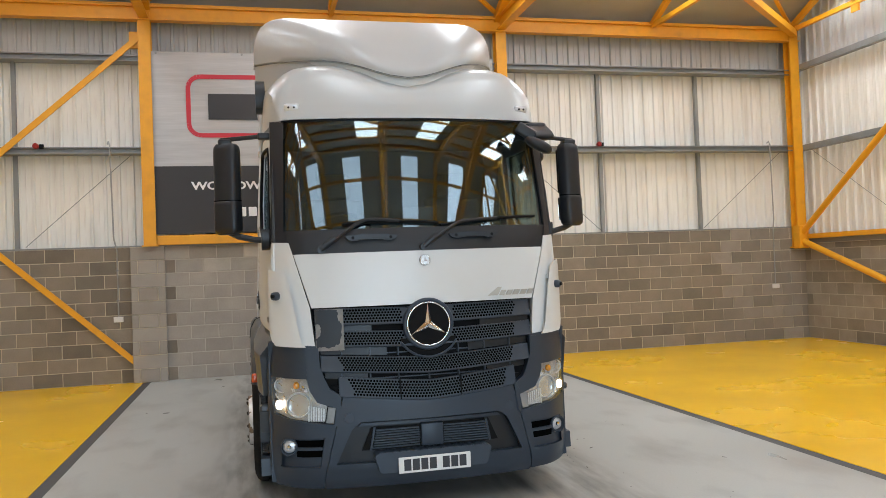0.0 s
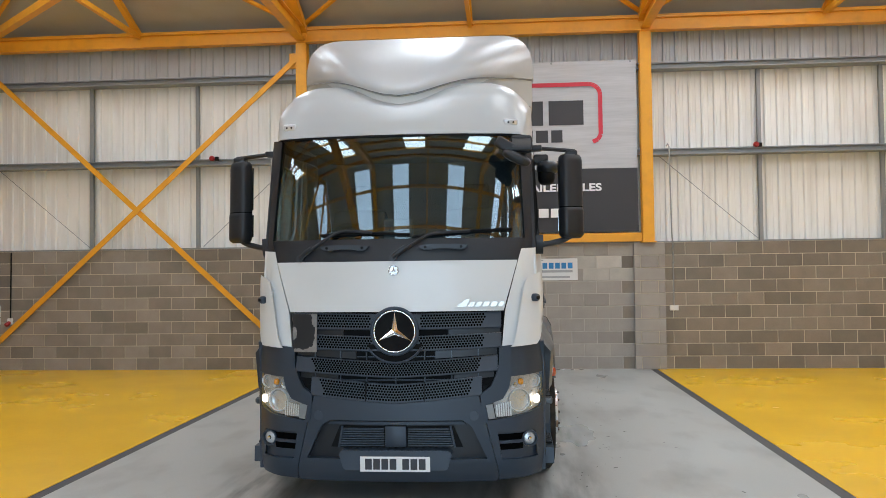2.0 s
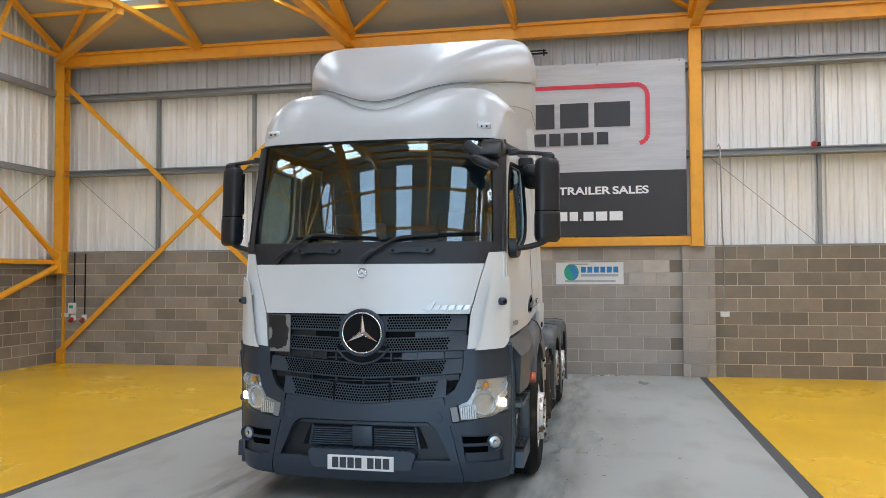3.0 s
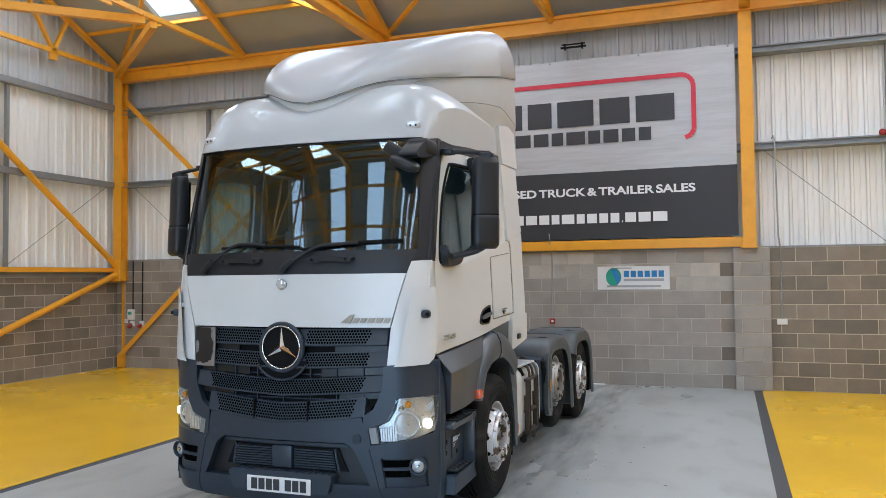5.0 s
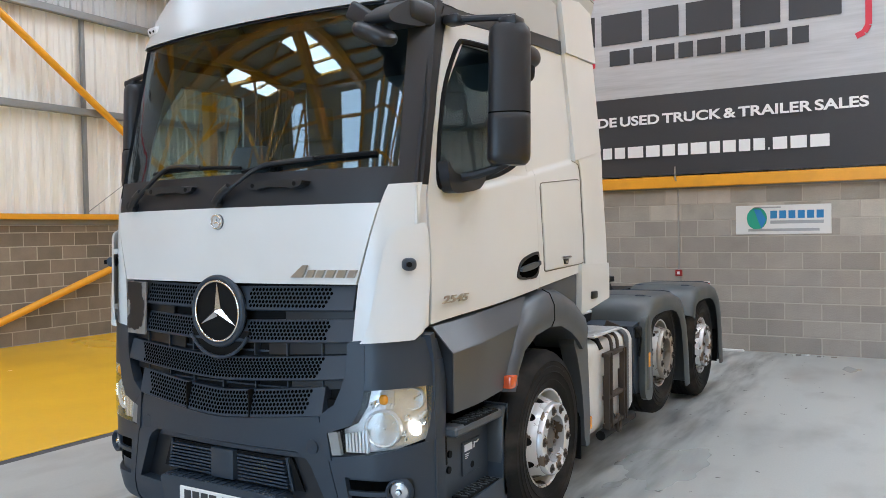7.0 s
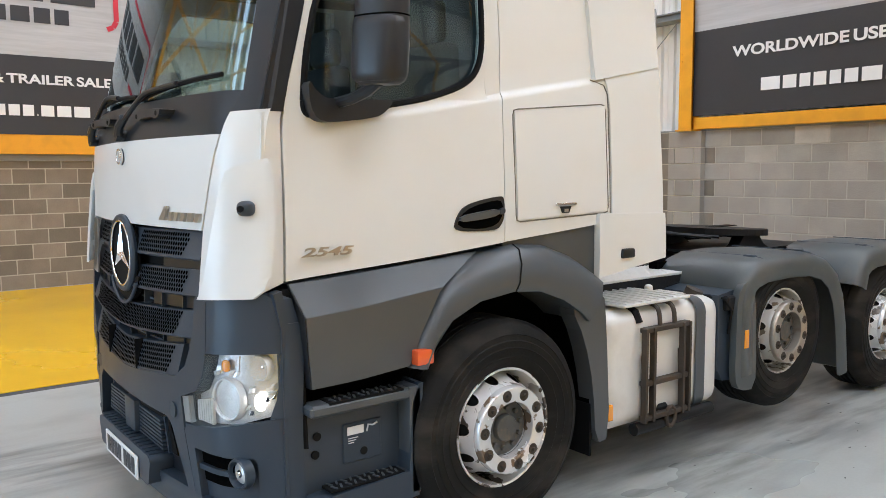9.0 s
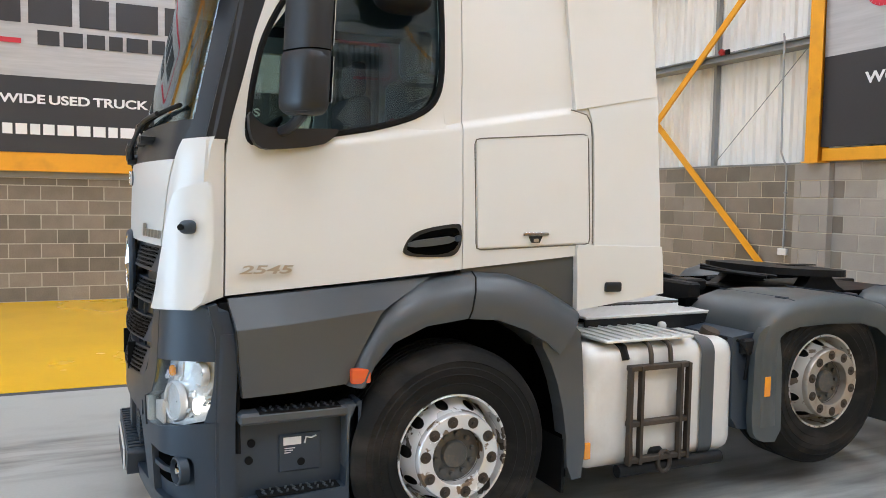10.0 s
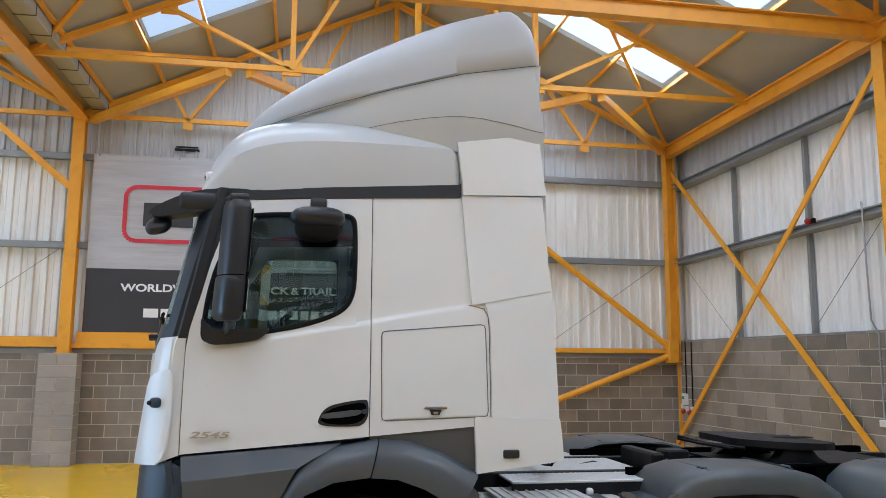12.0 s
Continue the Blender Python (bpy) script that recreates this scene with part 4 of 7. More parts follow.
def grid_rows(rows, n, sub):
    out = []
    for i in range(len(rows) - 1):
        for k in range(sub):
            t = k / sub
            out.append([tuple(rows[i][e][c] * (1 - t) + rows[i + 1][e][c] * t for c in (0, 1)) for e in (0, 1)])
    out.append(rows[-1])
    return [[(r[0][0] + (r[1][0] - r[0][0]) * j / n, r[0][1] + (r[1][1] - r[0][1]) * j / n) for j in range(n + 1)] for r in out]


def fpatch(rows, n=10, off=0.0, thick=0.03, sub=2, bm=None):
    """A panel on the curved nose: rows of (x, z) end points."""
    g = grid_rows(rows, n, sub)
    return sheet(bm or bmesh.new(), [[front(x, z, off) for x, z in r] for r in g], [[front(x, z, off - thick) for x, z in r] for r in g])


def spatch(rows, s, n=8, off=0.0, thick=0.03, sub=2, bm=None):
    """A panel on the cab's flank: rows of (y, z) end points."""
    g = grid_rows(rows, n, sub)
    return sheet(bm or bmesh.new(), [[(s * (side_x(y, z) + off), y, z) for y, z in r] for r in g], [[(s * (side_x(y, z) + off - thick), y, z) for y, z in r] for r in g])


def rounded(pts, times=2, closed=True):
    """Corners of an outline cut off again and again, until it is round."""
    for _ in range(times):
        out = [] if closed else [pts[0]]
        pairs = list(zip(pts, pts[1:])) + ([(pts[-1], pts[0])] if closed else [])
        for a, b in pairs:
            out.append(tuple(0.75 * p + 0.25 * q for p, q in zip(a, b)))
            out.append(tuple(0.25 * p + 0.75 * q for p, q in zip(a, b)))
        if not closed:
            out.append(pts[-1])
        pts = out
    return pts


def pod(c, r, tilt):
    bm = bmesh.new()
    bmesh.ops.create_uvsphere(bm, u_segments=18, v_segments=10, radius=1.0)
    for v in bm.verts:
        v.co = Vector([math.copysign(abs(q) ** 0.75, q) * k for q, k in zip(v.co, r)])
    bmesh.ops.rotate(bm, verts=bm.verts, matrix=Euler([radians(a) for a in tilt]).to_matrix())
    bmesh.ops.translate(bm, verts=bm.verts, vec=c)
    return bm


def mir(rows, s):
    return [[(s * p[0], p[1]) for p in r] for r in rows]


# nose: windscreen, black band, bonnet
part("windscreen", fpatch([((-0.985, 2.03), (0.985, 2.03)), ((-0.965, 2.845), (0.965, 2.845))], 28, -0.012, 0.006, 10), M_SCREEN, truck, "large curved windscreen").visible_shadow = False
band = part("wiper_panel", fpatch([((-1.0, 1.86), (1.0, 1.86)), ((-0.99, 2.03), (0.99, 2.03))], 24, 0.0, 0.04, 3), M_TRIM, truck, "matt black panel below the windscreen")
for hx_ in (-0.38, 0.37):
    hy = yc(1.965)
    prof = rounded([(hx_ - 0.19, 1.985), (hx_ - 0.17, 1.948), (hx_ - 0.10, 1.940), (hx_ - 0.08, 1.952), (hx_ + 0.08, 1.952), (hx_ + 0.10, 1.940), (hx_ + 0.17, 1.948), (hx_ + 0.19, 1.985)], 1)
    gh = part("grab_handle", prism(bmesh.new(), prof, "y", hy - 0.03, hy + 0.06), M_TRIM, band, "", 30)
    for o in (-0.135, 0.135):
        part("handle_slot", tube(bmesh.new(), (hx_ + o, hy - 0.032, 1.963), (hx_ + o, hy, 1.963), 0.011, 12), M_DARK, gh, "", 0)
bonnet = part("bonnet", fpatch([((-0.815, 1.48), (0.815, 1.48)), ((-0.925, 1.86), (0.925, 1.86))], 24, 0.008, 0.04, 6), M_WHITE, truck, "plain white bonnet panel")
part("top_trim", fpatch([((-0.97, 2.845), (0.97, 2.845)), ((-0.97, 2.856), (0.97, 2.856))], 24, -0.002, 0.012, 1), M_TRIM, truck, "black strip above the windscreen")


def emblem(name, r, at, tube_r, parent, disc_mat):
    """A ring with a plain three-armed shape inside it, facing forward."""
    x, y, z = at
    root = part(name, tube(bmesh.new(), (x, y + 0.03, z), (x, y, z), r * 1.08, 48), disc_mat, parent, "round black plate with a bright emblem")
    hr, ht = r * 1.04, r * 0.085
    hg = [[(x + (hr + ht * math.cos(q)) * math.cos(a), y + 0.004 - ht * 1.3 * math.sin(q), z + (hr + ht * math.cos(q)) * math.sin(a)) for q in [2 * math.pi * k / 8 for k in range(9)]] for a in [2 * math.pi * i / 48 for i in range(49)]]
    part("housing_ring", sheet(bmesh.new(), hg), M_BLACK, root, "black plastic ring", 60)
    r *= 0.93
    n = 40
    g = [[(x + (r + tube_r * math.cos(q)) * math.cos(a), y - 0.008 - tube_r * math.sin(q), z + (r + tube_r * math.cos(q)) * math.sin(a)) for q in [2 * math.pi * k / 8 for k in range(9)]] for a in [2 * math.pi * i / n for i in range(n + 1)]]
    bm = sheet(bmesh.new(), g)
    bmesh.ops.remove_doubles(bm, verts=bm.verts, dist=1e-5)
    part("ring", bm, M_CHROME, root, "chrome ring", 60)
    bm = bmesh.new()
    apex = bm.verts.new((x, y - 0.028 * r / 0.17, z))
    tips, dips = [], []
    for k in range(3):
        a = math.pi / 2 + k * 2 * math.pi / 3
        tips.append(bm.verts.new((x + r * 0.96 * math.cos(a), y - 0.004, z + r * 0.96 * math.sin(a))))
        a += math.pi / 3
        dips.append(bm.verts.new((x + r * 0.17 * math.cos(a), y - 0.004, z + r * 0.17 * math.sin(a))))
    for k in range(3):
        bm.faces.new((apex, tips[k], dips[k]))
        bm.faces.new((apex, dips[k], tips[(k + 1) % 3]))
    part("three_arm_shape", bm, M_CHROME, root, "polished three-armed shape", 0)


emblem("badge", 0.165, (0.0, 0.052, 1.335), 0.0065, truck, M_DARK)
emblem("small_badge", 0.036, (-0.005, yc(1.79) - 0.016, 1.79), 0.004, bonnet, M_LAMP_IN)
# chrome model mark as slanted bars
x = 0.46
for k, wd in enumerate((0.085, 0.05, 0.05, 0.055, 0.055, 0.05)):
    h = 0.06 if k == 0 else 0.036
    yy = front(x + wd / 2, 1.52)[1]
    part("mark_bar", prism(bmesh.new(), [(x, 1.512), (x + wd - 0.010, 1.512), (x + wd - 0.010 + h * 0.55, 1.512 + h), (x + (wd * 0.55 if k == 0 else 0.0) + h * 0.55, 1.512 + h)], "y", yy - 0.018, yy - 0.006), M_BADGE, bonnet, "", 0)
    x += wd + 0.003

# upper grille: dark backing, perforated slats
grille = part("grille", fpatch([((-0.74, 0.84), (0.74, 0.84)), ((-0.80, 1.10), (0.80, 1.10)), ((-0.80, 1.475), (0.80, 1.475))], 20, -0.06, 0.02, 4), M_DARK, truck, "black grille with perforated slats")


def slat(w, z0, z1, v, off=0.0, gap=0.0, mesh_w=None, nrow=4, left=None):
    """One bar of the grille: v is how far its middle sinks below its ends."""
    def zz(x, z):
        return z - v * (1 - (abs(x) / w) ** 1.25)
    n = 32
    xs_ = [-w + 2 * w * j / n for j in range(n + 1)]
    lean = lambda z: 0.028 * (z - z0) / (z1 - z0)
    g = [[front(x, zz(x, z), off - lean(z)) for x in xs_] for z in (z0, (z0 + z1) / 2, z1)]
    g = [[(p[0], p[1] + 0.012, p[2] - 0.008) for p in g[0]]] + g
    b = [[(p[0], p[1] + 0.05, p[2]) for p in r] for r in g]
    ob = part("slat", sheet(bmesh.new(), g, b), M_GRILLE, grille, "", 30)
    # holes as flat black hexagons, their shade put into the colour
    bm = bmesh.new()
    pitch = 0.0216
    for k in range(nrow):
        z = z0 + (z1 - z0) * (k + 0.95) / (nrow + 0.75)
        for j in range(int(mesh_w * 2 / pitch)):
            x = -mesh_w + (j + (0.5 if k % 2 else 0.0)) * pitch
            if abs(x) < gap or abs(x) > mesh_w - 0.05 * (nrow - 1 - k) / nrow or (left and x < left):
                continue
            c = front(x, zz(x, z), off - lean(z) + 0.0022)
            r = 0.0088
            bm.faces.new([bm.verts.new((c[0] + r * math.cos(math.pi / 3 * q), c[1] + 0.222 * x * r * math.cos(math.pi / 3 * q) + 0.34 * r * math.sin(math.pi / 3 * q), c[2] + r * math.sin(math.pi / 3 * q))) for q in range(6)])
    mesh_ob = part("perforation", bm, M_SHADE_BLACK, ob, "rows of small hexagonal holes", 0)
    mesh_ob["kind"] = "stuff"
    return ob


slat(0.795, 1.360, 1.472, 0.012, 0.0, 0.19, 0.70, 5, -0.60)
slat(0.795, 1.212, 1.315, 0.026, 0.0, 0.175, 0.69, 5, -0.60)
slat(0.765, 1.040, 1.147, 0.045, 0.012, 0.0, 0.65, 6)
slat(0.645, 0.862, 0.992, 0.055, 0.012, 0.0, 0.585, 6)
# recessed plates between the bars, blackened for the recess's shade, with upright ribs
for z0_, z1_, v_, w0_, w1_ in ((1.305, 1.352, 0.012, 0.40, 0.785), (1.150, 1.206, 0.04, 0.30, 0.76), (0.985, 1.036, 0.05, 0.44, 0.735)):
    for s in (-1, 1):
        part("grille_plate", fpatch([((s * w0_, z0_ - v_ * 0.6), (s * w1_, z0_)), ((s * w0_, z1_ - v_ * 0.6), (s * w1_, z1_))], 6, -0.036, 0.012, 1), M_TRIM, grille)
    if z1_ > 1.3:
        continue
    part("grille_plate", fpatch([((-0.44, z0_ + 0.018 - v_ * 0.8), (0.44, z0_ + 0.018 - v_ * 0.8)), ((-0.44, z0_ + 0.026 - v_ * 0.8), (0.44, z0_ + 0.026 - v_ * 0.8))], 6, -0.045, 0.01, 1), M_BLACK, grille)
for x in (-0.22, 0.22):
    part("mesh_joint", B(x - 0.003, x + 0.003, 0.022 + bulge(x), 0.06 + bulge(x), 0.818, 0.955), M_DARK, grille, "", 0)
for x in (-0.62, -0.42, -0.22, 0.0, 0.22, 0.42, 0.62):
    for z0_, z1_ in ((1.12, 1.205), (0.94, 1.03)):
        part("grille_rib", B(x - 0.004, x + 0.004, 0.075 + bulge(x), 0.12 + bulge(x), z0_, z1_), M_GRILLE, grille, "", 0)
# round bowl of the badge, showing below it
arc = [(0.235 * math.cos(a), 1.335 + 0.235 * math.sin(a)) for a in [math.pi * (1.18 + 0.64 * k / 20) for k in range(21)]]
part("badge_bowl", path_tube(bmesh.new(), [(x, 0.048 + bulge(x), z) for x, z in arc], 0.009, 8), M_BLACK, grille)
part("badge_bowl", prism(bmesh.new(), [(0.228 * math.cos(a), 1.335 + 0.228 * math.sin(a)) for a in [math.pi * (1.14 + 0.72 * k / 20) for k in range(21)]], "y", 0.062, 0.09), M_DARK, grille, "", 0)
# bare dark corner where a cover has broken away
cover = part("broken_cover", fpatch([((-0.79, 1.18), (-0.60, 1.18)), ((-0.795, 1.468), (-0.60, 1.468))], 3, 0.014, 0.01, 1), M_TORN, grille, "grey grille cover with a ragged black hole")
random.seed(4)
edge = [(0.0, 1.0), (0.78, 1.0), (0.82, 0.90), (0.79, 0.82), (0.86, 0.70), (0.95, 0.60), (0.92, 0.30), (0.82, 0.15), (0.66, 0.10), (0.45, 0.05), (0.18, 0.08), (0.03, 0.05), (0.03, 0.30), (0.18, 0.40), (0.2, 0.55), (0.1, 0.66), (0.0, 0.63)]
pts = []
for (u0, v0), (u1, v1) in zip(edge, edge[1:] + edge[:1]):
    for k in range(4):
        t = k / 4
        j = 0.0 if (u0 == u1 == 0.0 or v0 == v1 == 1.0) else 0.022
        pts.append((u0 + (u1 - u0) * t + random.uniform(-j, j), v0 + (v1 - v0) * t + random.uniform(-j, j)))
bm = bmesh.new()
f0 = bm.faces.new([bm.verts.new(front(-0.793 + 0.19 * u, 1.183 + 0.283 * v, 0.0155)) for u, v in pts])
bmesh.ops.triangulate(bm, faces=[f0])
part("torn_hole", bm, M_TRIM, cover, "ragged dark patch", 0)

# corner panels and air vanes
for s in (-1, 1):
    corner = part("corner_panel", fpatch(mir([((0.80, 1.215), (1.035, 1.235)), ((0.825, 1.48), (1.06, 1.49)), ((0.93, 1.86), (1.065, 1.86)), ((0.955, 1.945), (1.068, 1.955))], s), 8, 0.006, 0.05, 4), M_WHITE, truck, "white corner panel")
    # outer vane standing off the corner
    rows = [((0.865, 1.212), (1.065, 1.222)), ((0.885, 1.24), (1.09, 1.255)), ((0.905, 1.298), (1.102, 1.31)), ((0.938, 1.492), (1.108, 1.5)), ((0.97, 1.66), (1.105, 1.68)), ((0.988, 1.715), (1.10, 1.745)), ((1.02, 1.738), (1.094, 1.765))]
    part("air_vane", fpatch(mir(rows, s), 8, 0.05, 0.012, 4), M_WHITE, corner, "curved white air vane")
    for zz in (1.30, 1.62):
        part("vane_mount", fpatch(mir([((0.955, zz), (1.06, zz)), ((0.955, zz + 0.03), (1.06, zz + 0.03))], s), 2, 0.038, 0.05, 1), M_WHITE, corner, "", 0)
    part("door_strip", spatch([((0.26, 1.235), (0.368, 1.275)), ((0.275, 1.6), (0.37, 1.6)), ((0.30, 1.94), (0.375, 1.945))], s, 4, -0.004, 0.05, 3), M_WHITE, truck, "white strip ahead of the door")
    sc_ = part("side_camera", pod((s * 1.055, 0.226, 1.573), (0.034, 0.034, 0.03), (0, 0, s * -42)), M_BLACK, corner, "small black side sensor")
    part("sensor_eye", tube(bmesh.new(), (s * 1.07, 0.199, 1.573), (s * 1.082, 0.190, 1.573), 0.013, 12), M_DARK, corner)
    # black pillar beside the windscreen
    part("pillar", fpatch(mir([((0.955, 1.935), (1.07, 1.945)), ((0.985, 2.03), (1.07, 2.03)), ((0.955, 2.84), (1.05, 2.86))], s), 6, 0.004, 0.05, 8), M_TRIM, truck, "matt black windscreen pillar")
    bm = spatch([((0.30, 1.955), (0.42, 1.955)), ((0.38, 2.30), (0.50, 2.30)), ((0.50, 2.79), (0.66, 2.79)), ((0.52, 2.86), (0.8, 2.86))], s, 3, 0.0, 0.05, 3)
    part("pillar", bm, M_TRIM, truck)
    # dark strip under the roof
    part("roof_strip", spatch([((0.56, 2.783), (2.005, 2.848)), ((0.58, 2.80), (2.005, 2.866)), ((0.60, 2.842), (2.005, 2.935))], s, 12, 0.012, 0.05, 1), M_TRIM, truck, "black strip below the roof")


# doors with window openings
def door(s):
    bm = bmesh.new()
    belt = lambda y: 1.955 + 0.075 * (y - 0.4) / 1.06 * 1.4
    win = lambda y: float(np.interp(y, (0.55, 1.20, 1.36), (2.00, 2.07, 2.17)))
    rows = [((0.374, 1.28), (1.452, 1.378)), ((0.376, 1.6), (1.452, 1.64)), ((0.378, 1.841), (1.452, 2.028)), ((0.379, 1.860), (1.452, 2.047)), ((0.380, 1.880), (1.452, 2.067)), ((0.384, 1.92), (1.452, 2.095))]
    spatch(rows, s, 12, 0.006, 0.04, 4, bm)
    # strip before, behind and over the pane
    spatch([((0.384, 1.915), (0.475, 1.935)), ((0.395, 2.0), (0.478, 2.0)), ((0.45, 2.2), (0.50, 2.2)), ((0.50, 2.4), (0.555, 2.4)), ((0.60, 2.71), (0.77, 2.71)), ((0.64, 2.79), (0.80, 2.79))], s, 3, 0.006, 0.04, 4, bm)
    spatch([((1.365, 2.05), (1.452, 2.07)), ((1.355, 2.3), (1.452, 2.3)), ((1.345, 2.71), (1.452, 2.71))], s, 3, 0.006, 0.04, 3, bm)
    spatch([((0.70, 2.688), (1.452, 2.70)), ((0.70, 2.786), (1.452, 2.822))], s, 8, 0.0065, 0.04, 1, bm)
    spatch([((1.06, 2.025), (1.37, 2.025)), ((1.19, 2.068), (1.37, 2.068)), ((1.262, 2.105), (1.37, 2.105)), ((1.315, 2.155), (1.37, 2.155)), ((1.338, 2.21), (1.37, 2.21)), ((1.352, 2.33), (1.37, 2.33))], s, 4, 0.0062, 0.04, 1, bm)
    ob = part("door", bm, M_WHITE, truck, "white cab door with a dark window")
    part("window_pane", spatch([((0.44, 1.92), (1.40, 2.04)), ((0.48, 2.2), (1.40, 2.3)), ((0.64, 2.70), (1.38, 2.72))], s, 8, -0.016, 0.005, 3), M_SIDEGLASS, ob, "tinted side window").visible_shadow = False
    # rubber frame
    pts = [(0.468, 1.955), (0.475, 2.05), (0.492, 2.2), (0.545, 2.42), (0.70, 2.675), (0.76, 2.70), (1.29, 2.71), (1.335, 2.69), (1.35, 2.65), (1.354, 2.30), (1.33, 2.17), (1.25, 2.095), (1.06, 2.03), (0.9, 1.998), (0.50, 1.93), (0.468, 1.955)]
    part("window_seal", path_tube(bmesh.new(), [(s * (side_x(y, z) + 0.004), y, z) for y, z in rounded(pts[:-1], 2)] + [(s * (side_x(*rounded(pts[:-1], 2)[0]) + 0.004), *rounded(pts[:-1], 2)[0])], 0.015, 6), M_DARK, ob)
    hb = bmesh.new()
    out = rounded(rounded([(1.148, 1.442), (1.16, 1.50), (1.20, 1.55), (1.275, 1.575), (1.425, 1.597), (1.445, 1.585), (1.449, 1.50), (1.418, 1.446), (1.36, 1.437)], 1), 1)
    prism(hb, out, "x", s * (side_x(1.3, 1.5) - 0.02), s * (side_x(1.3, 1.5) + 0.012))
    hd = part("door_handle", hb, M_TRIM, ob, "black recessed door handle", 0)
    hx0 = side_x(1.3, 1.5)
    bowl_ = rounded([(1.165, 1.462), (1.18, 1.512), (1.25, 1.552), (1.39, 1.578), (1.432, 1.57), (1.436, 1.51), (1.40, 1.462), (1.30, 1.446)], 1)
    part("handle_hollow", prism(bmesh.new(), bowl_, "x", s * (hx0 + 0.012), s * (hx0 + 0.0135)), M_SHADE_BLACK, hd, "", 0)
    part("handle_bar", prism(bmesh.new(), rounded([(1.17, 1.484), (1.175, 1.512), (1.30, 1.528), (1.405, 1.538), (1.405, 1.508), (1.30, 1.492)], 1), "x", s * (hx0 + 0.0135), s * (hx0 + 0.028)), M_PANEL, hd, "", 30)
    part("lock_cover", prism(bmesh.new(), rounded([(1.408, 1.510), (1.408, 1.538), (1.440, 1.541), (1.440, 1.514)], 1), "x", s * (hx0 + 0.0135), s * (hx0 + 0.026)), M_BLACK, hd, "", 30)
    # mirror foot in the window's lower corner
    mf = [(0.462, 2.075), (0.468, 1.965), (0.50, 1.915), (0.56, 1.905), (0.77, 1.930), (0.825, 1.962), (0.86, 2.005), (0.82, 2.008), (0.56, 1.995), (0.50, 2.02)]
    part("mirror_foot", prism(bmesh.new(), rounded(mf, 1), "x", s * 1.05, s * 1.135), M_TRIM, ob, "black mirror foot")
    letters("model_number", "2545", 0.036, M_BADGE, pose(s * (side_x(0.68, 1.39) + 0.008), 0.427 if s > 0 else 0.64, 1.376, 90, 0, (90 - 3.5) * s) @ pose(0, 0, 0, 0, 0, -3.5 * 0), ob, 0.004, "chrome number", 0.215, 0.55, 0.03)
    return ob


for s in (-1, 1):
    door(s)

for s in (-1, 1):
    part("gap_backing", spatch([((1.43, 1.36), (1.48, 1.36)), ((1.43, 2.82), (1.48, 2.82))], s, 2, -0.022, 0.01, 6), M_DARK, truck)
    part("gap_backing", spatch([((0.35, 1.26), (0.395, 1.28)), ((0.355, 1.94), (0.40, 1.94))], s, 2, -0.022, 0.01, 4), M_DARK, truck)
